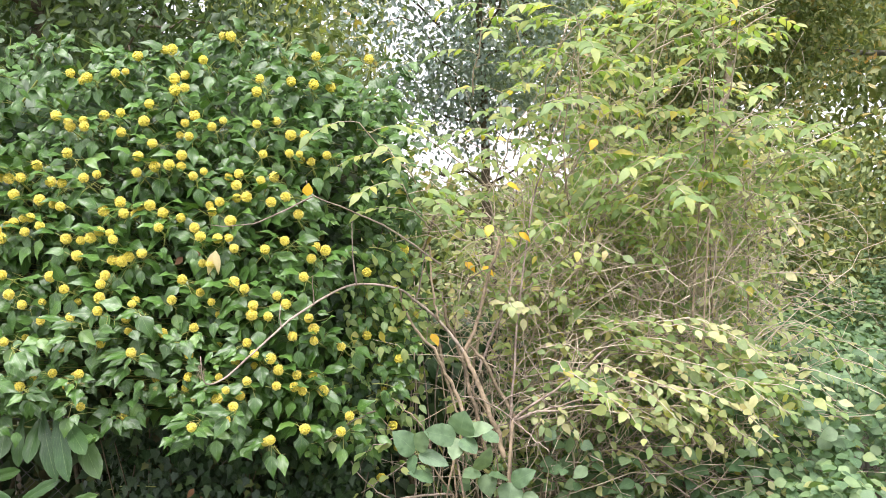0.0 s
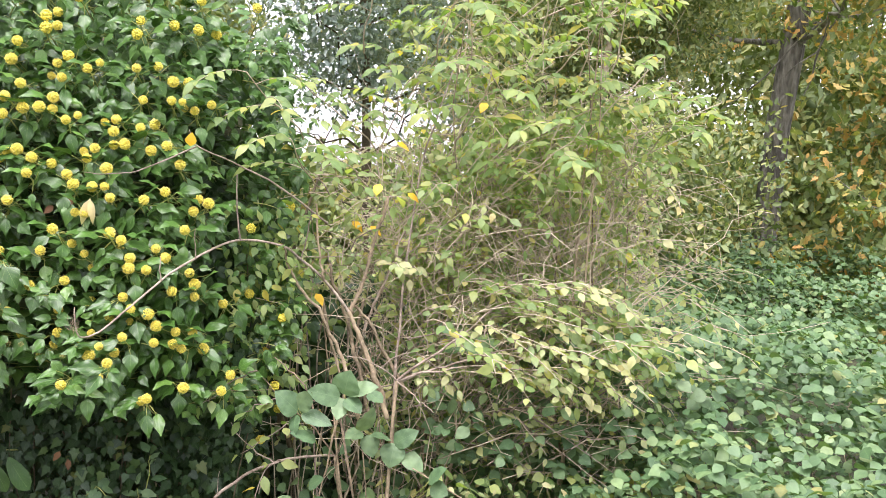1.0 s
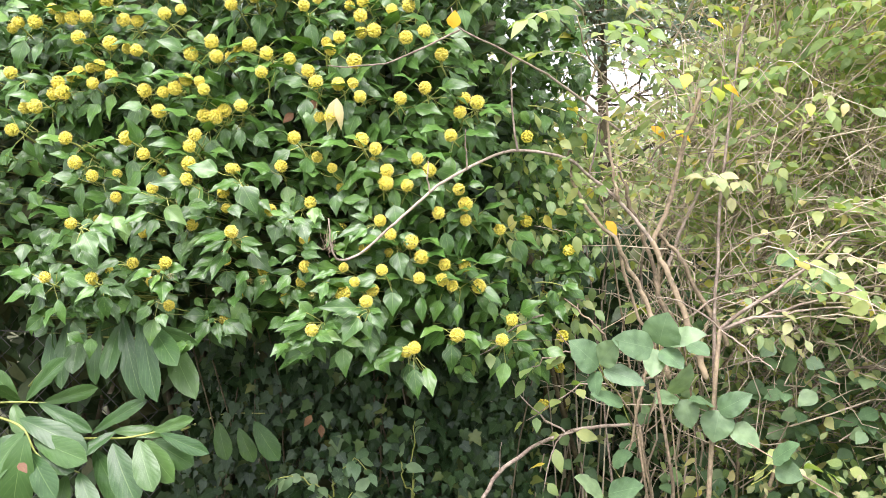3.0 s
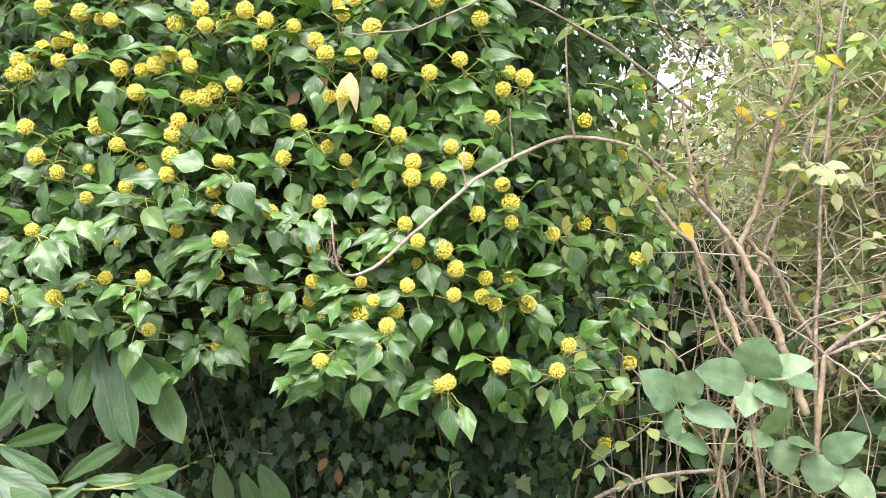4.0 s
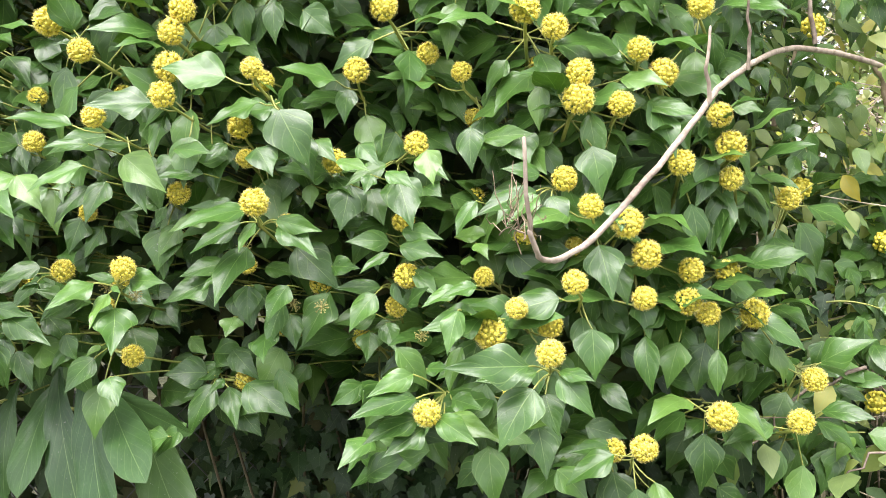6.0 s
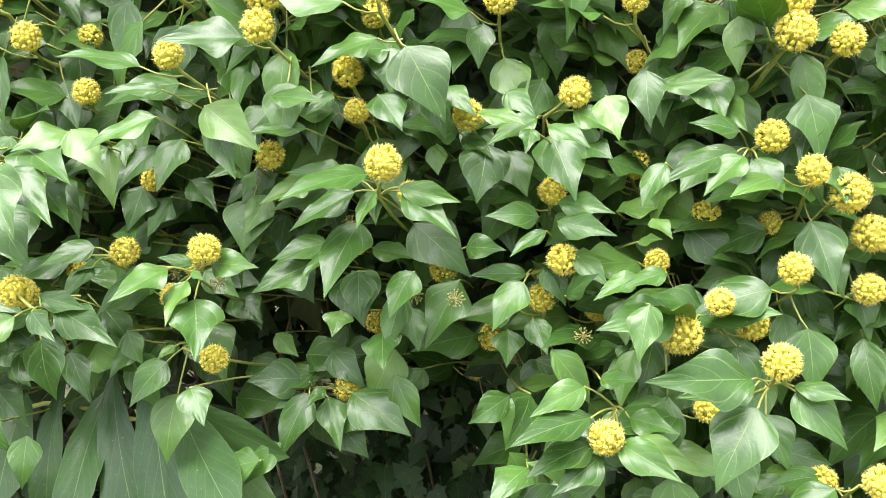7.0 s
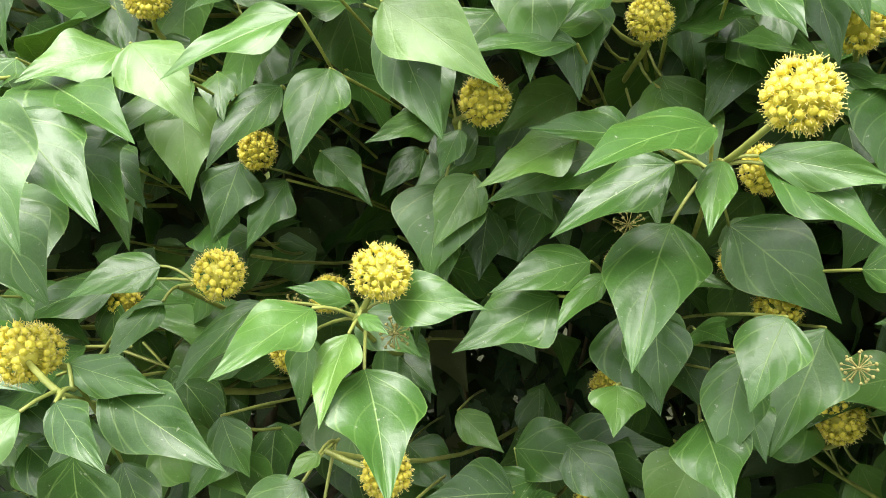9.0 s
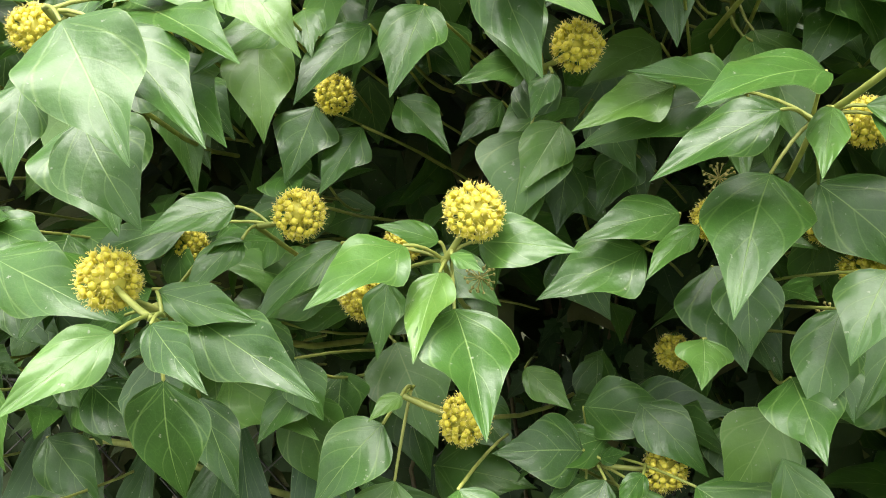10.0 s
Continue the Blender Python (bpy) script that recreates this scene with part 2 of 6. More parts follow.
# ---- building tools ----
class Pile:
    """Gathers leaves, twigs and grains and makes one mesh of them."""

    def __init__(self):
        self.v, self.f, self.u, self.n = [], [], [], 0

    def add(self, verts, faces, uvs):
        self.v.append(np.asarray(verts, float).reshape(-1, 3))
        self.f.append(np.asarray(faces, int).reshape(-1, 4) + self.n)
        self.u.append(np.asarray(uvs, float).reshape(-1, 2))
        self.n += len(self.v[-1])

    def leaves(self, shape, mats):
        """Copies of one leaf shape (verts, quads, map) at an array of N x 3 x 4 placings."""
        v, f, u = shape
        mats = np.asarray(mats)
        if len(mats) == 0:
            return
        w = np.einsum("nij,kj->nki", mats[:, :, :3], v) + mats[:, None, :, 3]
        ff = f[None] + (np.arange(len(mats)) * len(v))[:, None, None]
        self.add(w.reshape(-1, 3), ff.reshape(-1, 4), np.tile(u, (len(mats), 1)))

    def tube(self, pts, r0, r1, sides=6):
        pts = np.asarray(pts, float)
        k = len(pts)
        t = np.gradient(pts, axis=0)
        t /= np.linalg.norm(t, axis=1)[:, None] + 1e-9
        ref = np.array([0.31, 0.2, 0.93]) if abs(t[0, 2]) < 0.8 else np.array([0.9, 0.3, 0.1])
        a = np.cross(t, ref)
        a /= np.linalg.norm(a, axis=1)[:, None] + 1e-9
        b = np.cross(t, a)
        ang = np.linspace(0, 2 * np.pi, sides, endpoint=False)
        r = np.linspace(r0, r1, k)[:, None, None]
        ring = pts[:, None] + r * (np.cos(ang)[None, :, None] * a[:, None] + np.sin(ang)[None, :, None] * b[:, None])
        tip = pts[-1] + t[-1] * r1
        faces = []
        for i in range(k - 1):
            for j in range(sides):
                q = (j + 1) % sides
                faces.append((i * sides + j, i * sides + q, (i + 1) * sides + q, (i + 1) * sides + j))
        for j in range(sides):
            faces.append(((k - 1) * sides + j, (k - 1) * sides + (j + 1) % sides, k * sides, k * sides))
        self.add(np.vstack([ring.reshape(-1, 3), tip]), faces, np.zeros((k * sides + 1, 2)))

    def mesh(self, name, material, smooth=True):
        v, f, u = np.vstack(self.v), np.vstack(self.f), np.vstack(self.u)
        tri = f[:, 2] == f[:, 3]
        size = np.where(tri, 3, 4)
        keep = np.ones(f.shape, bool)
        keep[tri, 3] = False
        loops = f[keep]
        me = bpy.data.meshes.new(name)
        me.vertices.add(len(v))
        me.vertices.foreach_set("co", v.ravel())
        me.loops.add(len(loops))
        me.loops.foreach_set("vertex_index", loops.astype(np.int32))
        me.polygons.add(len(f))
        me.polygons.foreach_set("loop_start", np.concatenate([[0], np.cumsum(size)[:-1]]).astype(np.int32))
        me.polygons.foreach_set("use_smooth", np.full(len(f), smooth))
        layer = me.uv_layers.new(name="UVMap")
        layer.data.foreach_set("uv", u[loops].ravel())
        me.materials.append(material)
        me.update()
        me.validate()
        return me


def thing(name, label, category, place=(0, 0, 0), group="", kind=""):
    ob = new(name)
    ob.location = place
    ob.empty_display_size = 0.05
    return tagged(ob, label, category, group, kind)


def part(name, pile, material, parent, label="", kind=""):
    """Links a pile as one mesh under a thing or part."""
    return place_part(name, pile.mesh(name, material), parent, None, label, kind)


def place_part(name, me, parent, m=None, label="", kind=""):
    ob = new(name, me)
    ob.parent = parent
    base = parent.matrix_basis.copy()
    if parent.parent:
        base = parent.parent.matrix_basis @ base
    ob.matrix_basis = base.inverted() @ (m if m is not None else Matrix())
    return tagged(ob, label, kind=kind)


def unit(v):
    v = np.asarray(v, float)
    return v / (np.linalg.norm(v, axis=-1, keepdims=True) + 1e-9)


def placings(base, tipward, face, size, wide=1.0):
    """N placings: leaf base points, direction of the tip, the way the upper face looks, length."""
    base, d = np.atleast_2d(base), unit(np.atleast_2d(tipward))
    n = np.atleast_2d(face)
    s = unit(np.cross(n, d))
    n = np.cross(d, s)
    size = np.broadcast_to(size, (len(base),))[:, None]
    return np.stack([d * size, s * size * wide, n * size, base], axis=2)


def to_matrix(p):
    return Matrix([list(p[0]), list(p[1]), list(p[2]), [0, 0, 0, 1]])


def blade(us, ws, fold=0.25, droop=0.25, wave=0.03, waves=2.0, phase=0.0, cells=2, rows=9, twist=0.0, hook=0.0):
    """A leaf blade of length 1 along x with a half-width curve, folded on its midrib, drooping, with a wavy edge."""
    u = np.linspace(0, 1, rows + 1) ** 0.9
    fine_u = np.linspace(0, 1, 241)
    fine_w = np.interp(fine_u, us, ws)
    kernel = np.hanning(25) / np.hanning(25).sum()
    soft_w = np.convolve(np.concatenate([-fine_w[12:0:-1] + 2 * fine_w[0], fine_w, -fine_w[-2:-14:-1]]), kernel, "valid")
    w = np.maximum(np.interp(u, fine_u, soft_w), 0.0)
    side = np.linspace(-1, 1, 2 * cells + 1)
    uu, ss = np.meshgrid(u, side, indexing="ij")
    ww = w[:, None] * ss
    z = fold * np.abs(ww) - fold * 0.8 * ww * ww / (max(ws) + 1e-6) - droop * uu ** 2
    z = z + wave * np.abs(ss) ** 2 * np.sin(waves * 2 * np.pi * uu + phase + (ss > 0) * 1.3) * (w[:, None] / max(ws))
    y = ww + hook * uu ** 2
    z = z + twist * uu * ww
    x = uu - 0.12 * droop * uu ** 3
    v = np.stack([x, y, z], -1).reshape(-1, 3)
    uv = np.stack([uu, ss * 0.5 + 0.5], -1).reshape(-1, 2)
    k = 2 * cells + 1
    f = [(i * k + j, (i + 1) * k + j, (i + 1) * k + j + 1, i * k + j + 1) for i in range(rows) for j in range(2 * cells)]
    return v, np.array(f), uv


def lobed(points, cup=0.12):
    """A lobed leaf: half its outline as (x, y) pairs from base to tip, mirrored, with a raised midrib between."""
    xs = np.array([p[0] for p in points])
    ys = np.array([p[1] for p in points])
    k = len(points)
    v = np.concatenate([np.stack([xs, ys, cup * ys + 0 * xs - 0.15 * xs ** 2], -1),
                        np.stack([np.linspace(xs[0], xs[-1], k), 0 * xs, -0.15 * np.linspace(xs[0], xs[-1], k) ** 2], -1),
                        np.stack([xs, -ys, cup * ys - 0.15 * xs ** 2], -1)])
    uv = np.stack([v[:, 0], 0.5 + v[:, 1]], -1)
    f = []
    for i in range(k - 1):
        f.append((k + i, k + i + 1, i + 1, i))
        f.append((2 * k + i, 2 * k + i + 1, k + i + 1, k + i))
    return v, np.array(f), uv


IVY_U = [0, 0.03, 0.08, 0.15, 0.24, 0.33, 0.43, 0.53, 0.63, 0.73, 0.82, 0.90, 0.96, 1.0]
IVY_W = [0.0, 0.06, 0.15, 0.235, 0.300, 0.322, 0.308, 0.262, 0.200, 0.136, 0.082, 0.042, 0.018, 0.0]
IVY_SLIM = [0.0, 0.045, 0.105, 0.165, 0.218, 0.252, 0.262, 0.243, 0.198, 0.140, 0.086, 0.044, 0.018, 0.0]
IVY_WIDE = [0.0, 0.11, 0.225, 0.315, 0.372, 0.382, 0.358, 0.300, 0.226, 0.152, 0.090, 0.045, 0.019, 0.0]
IVY_SHOULDER = [0.0, 0.05, 0.13, 0.225, 0.335, 0.372, 0.325, 0.245, 0.175, 0.120, 0.074, 0.040, 0.018, 0.0]
IVY_SHAPES = [blade(IVY_U, IVY_W, 0.30, 0.16, 0.05, 1.6, 0.3, 4, 20, 0.1),
              blade(IVY_U, IVY_W, 0.18, 0.26, 0.06, 1.3, 2.0, 4, 20, 0.2, 0.06),
              blade(IVY_U, IVY_WIDE, 0.22, 0.20, 0.06, 1.8, 4.0, 4, 20, -0.15, -0.05),
              blade(IVY_U, IVY_SLIM, 0.30, 0.22, 0.04, 1.4, 1.0, 4, 20, 0.25, 0.08),
              blade(IVY_U, IVY_SHOULDER, 0.30, 0.12, 0.05, 2.1, 5.2, 4, 20, -0.2, -0.07),
              blade(IVY_U, IVY_WIDE, 0.14, 0.30, 0.05, 1.2, 3.1, 4, 20, 0.15, 0.04)]
IVY_LIGHT = [blade(IVY_U, w, a, b, c, 1.5, ph, 2, 8, tw, hk) for w, a, b, c, ph, tw, hk in
             ((IVY_W, 0.42, 0.24, 0.06, 0.5, 0.3, 0.05), (IVY_SHOULDER, 0.36, 0.35, 0.07, 2.5, -0.3, -0.06), (IVY_SLIM, 0.5, 0.3, 0.05, 4.0, 0.5, 0.08), (IVY_W, 0.3, 0.46, 0.07, 1.2, -0.4, -0.04))]
IVY_LOBED = lobed([(0, 0.02), (-0.08, 0.16), (-0.02, 0.36), (0.12, 0.30), (0.28, 0.50), (0.40, 0.28), (0.52, 0.25), (0.76, 0.12), (1.0, 0.0)], 0.15)
LAUREL_U = [0, 0.06, 0.2, 0.4, 0.6, 0.8, 0.92, 1.0]
LAUREL_W = [0.012, 0.06, 0.12, 0.172, 0.205, 0.185, 0.115, 0.0]
LAUREL_SHAPES = [blade(LAUREL_U, LAUREL_W, 0.3, d, 0.012, 3, ph, 3, 12, tw, hk) for d, ph, tw, hk in ((0.15, 0, 0.2, 0.03), (0.3, 2, -0.3, -0.05), (0.05, 4, 0.3, 0.06))]
OVAL_U = [0, 0.1, 0.3, 0.5, 0.75, 0.92, 1.0]
OVAL_SHAPES = [blade(OVAL_U, [0.01, 0.15, 0.27, 0.27, 0.16, 0.05, 0], f, d, 0.03, 2.5, ph, 1, 5, tw) for f, d, ph, tw in ((0.3, 0.25, 0, 0.2), (0.2, 0.45, 2, -0.3), (0.5, 0.15, 4, 0.1))]
ROUND_LIGHT = [blade(OVAL_U, [0.03, 0.3, 0.44, 0.42, 0.24, 0.07, 0], f, d, 0.0, 1, 0, 1, 6, tw) for f, d, tw in ((0.25, 0.2, 0.15), (0.15, 0.35, -0.25), (0.35, 0.1, 0.15))]
SLIM_SHAPES = [blade(OVAL_U, [0.01, 0.12, 0.21, 0.215, 0.13, 0.04, 0], f, d, 0.02, 2.0, ph, 1, 6, tw) for f, d, ph, tw in ((0.3, 0.3, 0, 0.3), (0.2, 0.5, 2, -0.3), (0.45, 0.2, 4, 0.2))]
FAR_LEAF = (np.array([(0, 0, 0), (0.3, 0.25, 0.07), (0.7, 0.22, 0.02), (1, 0, -0.12), (0.3, -0.25, 0.07), (0.7, -0.22, 0.02)], float),
            np.array([(0, 3, 2, 1), (0, 4, 5, 3)]), np.array([(0, 0.5), (0.3, 1), (0.7, 1), (1, 0.5), (0.3, 0), (0.7, 0)], float))
OAK_SHAPE = lobed([(0, 0.02), (0.3, 0.10), (0.45, 0.25), (0.58, 0.13), (0.78, 0.24), (1.0, 0.0)], 0.2)


def bud_shape():
    """A small round bud with a flat disc on top, along x."""
    prof = [(0.0, 0.12), (0.25, 0.75), (0.6, 1.0), (0.88, 0.8), (1.0, 0.35)]
    v, f = [], []
    for x, r in prof:
        for a in range(6):
            v.append((x * 1.5, r * math.cos(a * math.pi / 3), r * math.sin(a * math.pi / 3)))
    v.append((1.75, 0, 0))
    for i in range(len(prof) - 1):
        for a in range(6):
            f.append((i * 6 + a, i * 6 + (a + 1) % 6, (i + 1) * 6 + (a + 1) % 6, (i + 1) * 6 + a))
    for a in range(6):
        f.append((24 + a, 24 + (a + 1) % 6, 30, 30))
    return np.array(v), np.array(f), np.zeros((31, 2))


BUD_SHAPE = bud_shape()


def sphere_points(n, seed):
    r = np.random.default_rng(seed)
    i = np.arange(n) + 0.5
    phi, th = np.arccos(1 - 2 * i / n), np.pi * (1 + 5 ** 0.5) * i
    p = np.stack([np.sin(phi) * np.cos(th), np.sin(phi) * np.sin(th), np.cos(phi)], -1)
    return unit(p + r.normal(0, 0.09, p.shape))


def umbel_meshes(seed, count, fine, spent=False):
    """Flower globe of radius 1: (buds, stamens, spokes)."""
    r = np.random.default_rng(seed)
    d = sphere_points(count, seed)
    d = d[d[:, 2] > -0.86]
    buds, hairs, spokes = Pile(), Pile(), Pile()
    reach = r.uniform(0.66, 0.8, len(d))
    u, w = np.meshgrid(np.linspace(0, math.pi, 8), np.linspace(0, 2 * math.pi, 11)[:-1], indexing="ij")
    core = (0.12 if spent else 0.56) if fine else 0.62
    spokes.add(core * np.stack([np.sin(u) * np.cos(w), np.sin(u) * np.sin(w), np.cos(u)], -1),
               [(i * 10 + j, i * 10 + (j + 1) % 10, (i + 1) * 10 + (j + 1) % 10, (i + 1) * 10 + j) for i in range(7) for j in range(10)], np.zeros((80, 2)))
    face = unit(r.normal(0, 1, d.shape))
    size = r.uniform(0.125, 0.165, len(d)) * (1.0 if fine else 1.3) * (0.7 if spent else 1)
    buds.leaves(BUD_SHAPE, placings(d * reach[:, None], d, face, size))
    for k in range(len(d)):
        spokes.tube([d[k] * 0.02, d[k] * 0.4, d[k] * (reach[k] + 0.03)], 0.022, 0.03, 3 if not fine else 4)
        if fine and not spent:
            s = unit(np.cross(d[k], face[k]))
            t = np.cross(d[k], s)
            for a in np.arange(5) * 2 * math.pi / 5 + r.uniform(0, 6):
                way = s * math.cos(a) + t * math.sin(a)
                p0 = d[k] * (reach[k] + 0.13) + way * 0.08
                p1 = p0 + d[k] * r.uniform(0.09, 0.18) + way * r.uniform(0.05, 0.14)
                hairs.tube([p0, p1], 0.009, 0.009, 3)
                hairs.leaves(BUD_SHAPE_SMALL, placings(p1[None], (p1 - p0)[None], d[k][None], 0.026))
    return buds, hairs, spokes


BUD_SHAPE_SMALL = (np.array([(0, 0, 0), (0.8, 1, 0), (0.8, -0.5, 0.87), (0.8, -0.5, -0.87), (1.6, 0, 0)]),
                   np.array([(0, 1, 2, 2), (0, 2, 3, 3), (0, 3, 1, 1), (4, 2, 1, 1), (4, 3, 2, 2), (4, 1, 3, 3)]), np.zeros((5, 2)))


# ---- ground ----
def build_ground():
    p = Pile()
    xs = np.concatenate([[-900, -120, -30, -12], np.linspace(-6, 8, 57), [14, 40, 150, 900]])
    ys = np.concatenate([[-900, -120, -30, -8], np.linspace(-3, 10, 53), [16, 50, 160, 900]])
    gx, gy = np.meshgrid(xs, ys, indexing="ij")
    gz = np.zeros_like(gx)
    for i in range(gx.shape[0]):
        for j in range(gx.shape[1]):
            if abs(gx[i, j]) < 12 and abs(gy[i, j]) < 12:
                gz[i, j] = 0.07 * noise.noise((gx[i, j] * 0.9, gy[i, j] * 0.9, 0.0)) + 0.02 * noise.noise((gx[i, j] * 4, gy[i, j] * 4, 3.0))
    k = len(ys)
    f = [(i * k + j, (i + 1) * k + j, (i + 1) * k + j + 1, i * k + j + 1) for i in range(len(xs) - 1) for j in range(k - 1)]
    p.add(np.stack([gx, gy, gz], -1), f, np.zeros((gx.size, 2)))
    ob = new("ground", p.mesh("ground", SOIL))
    tagged(ob, "dark mossy soil strewn with leaf litter under the plants", "ground", kind="structure")
    return ob


build_ground()


# ---- ivy bush ----
def ivy_front(x, z):
    """How far back the front of the ivy lies at a place and height."""
    x, z = np.asarray(x, float), np.asarray(z, float)
    y = 2.06 + 0.42 * np.maximum(0, z - 1.5) ** 1.15 + 1.3 * np.maximum(0, x + 0.62) ** 2
    y = y - 0.05 * np.clip((1.35 - z) / 0.15, 0, 1) + 0.1 * np.maximum(0, -1.1 - x) ** 2
    return y


def ivy_top(x):
    return 2.20 - 0.55 * np.maximum(0, x + 0.5) ** 1.3 - 0.2 * np.abs(x + 0.75) ** 2 + 0.05 * np.sin(9 * x)


def ivy_skirt(x):
    return 1.15 + 0.13 * np.exp(-((x + 0.70) / 0.075) ** 2) + 0.03 * np.sin(14 * x + 1) + 0.09 * np.clip((-0.82 - x) / 0.06, 0, 1)


# flower globes, in millimetres: x, y, z where they stand out from the front
NEAR_GLOBES = [(-888, 2036, 1488), (-820, 2033, 1506), (-734, 2027, 1527), (-603, 2136, 1550), (-663, 2102, 1532), (-567, 2111, 1530), (-508, 2196, 1542), (-1030, 2081, 1508), (-996, 2115, 1512), (-624, 2124, 1393), (-563, 2163, 1413), (-508, 2048, 1325), (-460, 2060, 1347), (-399, 2063, 1205)]
NEAR_GLOBES_2 = [(-912, 2130, 1515), (-994, 2103, 1467), (-777, 2102, 1481), (-768, 2094, 1451), (-761, 2120, 1525), (-686, 2107, 1449), (-564, 2166, 1492), (-448, 2078, 1411), (-511, 2142, 1376), (-546, 2120, 1342), (-631, 2125, 1311), (-673, 2160, 1272), (-715, 2345, 1198), (-510, 2064, 1249), (-482, 2085, 1305), (-935, 2123, 1303), (-424, 2117, 1185), (-589, 2155, 1301), (-464, 2144, 1370)]
# the others, in millimetres: x, z on the front of the bush
FLOWERS_TOP = [(-603, 2226), (-248, 2202), (-380, 2188), (-756, 2183), (-845, 2161), (-667, 2155), (-896, 2111), (-511, 2109), (-434, 2108), (-1018, 2107), (-378, 2106), (-336, 2103), (-734, 2100), (-970, 2096), (-514, 2072), (-728, 2068), (-789, 2028), (-861, 2002), (-664, 2000), (-456, 1995), (-903, 1993), (-1030, 1989), (-503, 1984), (-795, 1981), (-615, 1972), (-384, 1962), (-949, 1961), (-986, 1960), (-418, 1960), (-849, 1949), (-670, 1944), (-762, 1922), (-327, 1912), (-416, 1911)]
FLOWERS_HIGH = [(-478, 1905), (-681, 1894), (-363, 1892), (-979, 1890), (-793, 1888), (-709, 1868), (-746, 1863), (-1051, 1855), (-530, 1851), (-445, 1847), (-789, 1845), (-643, 1841), (-1161, 1838), (-475, 1836), (-923, 1827), (-1086, 1822), (-532, 1822), (-1116, 1819), (-1006, 1814), (-977, 1812), (-1230, 1811), (-1193, 1811), (-413, 1796), (-504, 1793), (-445, 1782), (-1094, 1778), (-567, 1778), (-818, 1769), (-1025, 1767), (-741, 1763), (-581, 1753), (-379, 1753), (-968, 1752), (-705, 1746)]
FLOWERS_MIDDLE = [(-856, 1745), (-804, 1740), (-658, 1735), (-535, 1732), (-1040, 1722), (-620, 1712), (-710, 1709), (-1079, 1708), (-1223, 1707), (-1011, 1702), (-858, 1694), (-602, 1690), (-1119, 1688), (-560, 1687), (-1046, 1686), (-404, 1685), (-877, 1677), (-820, 1675), (-938, 1672), (-1104, 1668), (-518, 1664), (-446, 1663), (-309, 1662), (-742, 1644), (-339, 1641), (-1157, 1640), (-773, 1635), (-903, 1633), (-568, 1626), (-812, 1625), (-789, 1623), (-353, 1595), (-1197, 1594), (-825, 1588)]
FLOWERS_LOW = [(-633, 1585), (-509, 1583), (-960, 1580), (-1083, 1579), (-833, 1567), (-483, 1567), (-922, 1551), (-409, 1550), (-831, 1534), (-1057, 1533), (-387, 1529), (-460, 1527), (-461, 1504), (-424, 1500), (-334, 1493), (-322, 1465), (-369, 1449), (-321, 1434), (-1063, 1417), (-259, 1414), (-416, 1395), (-398, 1366), (-357, 1350), (-321, 1346), (-400, 1327), (-360, 1322), (-1112, 1314), (-1017, 1312), (-341, 1310), (-294, 1306), (-532, 1302), (-566, 1292), (-230, 1236), (-328, 1219), (-247, 1201)]


ivy = thing("ivy_bush", "glossy dark green flowering ivy bush with yellow-green flower globes", "ivy", (-0.7, 2.7, 0))


def build_umbel_kinds():
    kinds = []
    for seed, count, fine in ((1, 104, True), (2, 90, True), (3, 112, True), (4, 62, False), (5, 54, False), (6, 70, False)):
        b, h, s = umbel_meshes(seed, count, fine)
        kinds.append((b.mesh("flower_globe", BUD), h.mesh("stamen_fringe", STAMEN) if h.n else None, s.mesh("spoke_core", SPOKE)))
    b, h, s = umbel_meshes(9, 24, True, True)
    kinds.append((b.mesh("flower_globe", SPENT), None, s.mesh("spoke_core", SPENT)))
    return kinds


UMBELS = build_umbel_kinds()
IVY_LEAF_MESHES = []
for shp in IVY_SHAPES:
    one = Pile()
    one.leaves(shp, np.eye(3, 4)[None])
    IVY_LEAF_MESHES.append(one.mesh("leaf", IVY))
one_object_leaves = 0


def set_umbel(parent, centre, way, radius, kind):
    """A flower globe under a shoot or under the bush."""
    q = Vector(way).to_track_quat("Z", "Y").to_matrix().to_4x4()
    m = Matrix.Translation(centre) @ q @ Matrix.Rotation(RNG.uniform(0, 6.28), 4, "Z") @ Matrix.Scale(radius, 4)
    buds, hairs, spokes = UMBELS[kind]
    u = place_part("flower_globe", buds, parent, m, "yellow-green globe of small ivy flower buds")
    if parent == ivy:
        for nm, me in (("stamen_fringe", hairs), ("spoke_core", spokes)):
            if me:
                o = new(nm, me)
                o.parent = u
    else:
        for nm, me in (("stamen_fringe", hairs), ("spoke_core", spokes)):
            if me:
                place_part(nm, me, parent, m)
    return u


def stalk(a, b, sag, k=5):
    a, b = np.asarray(a, float), np.asarray(b, float)
    t = np.linspace(0, 1, k)[:, None]
    return a + (b - a) * t + np.array([0, 0, -1.0]) * sag * (4 * t * (1 - t))


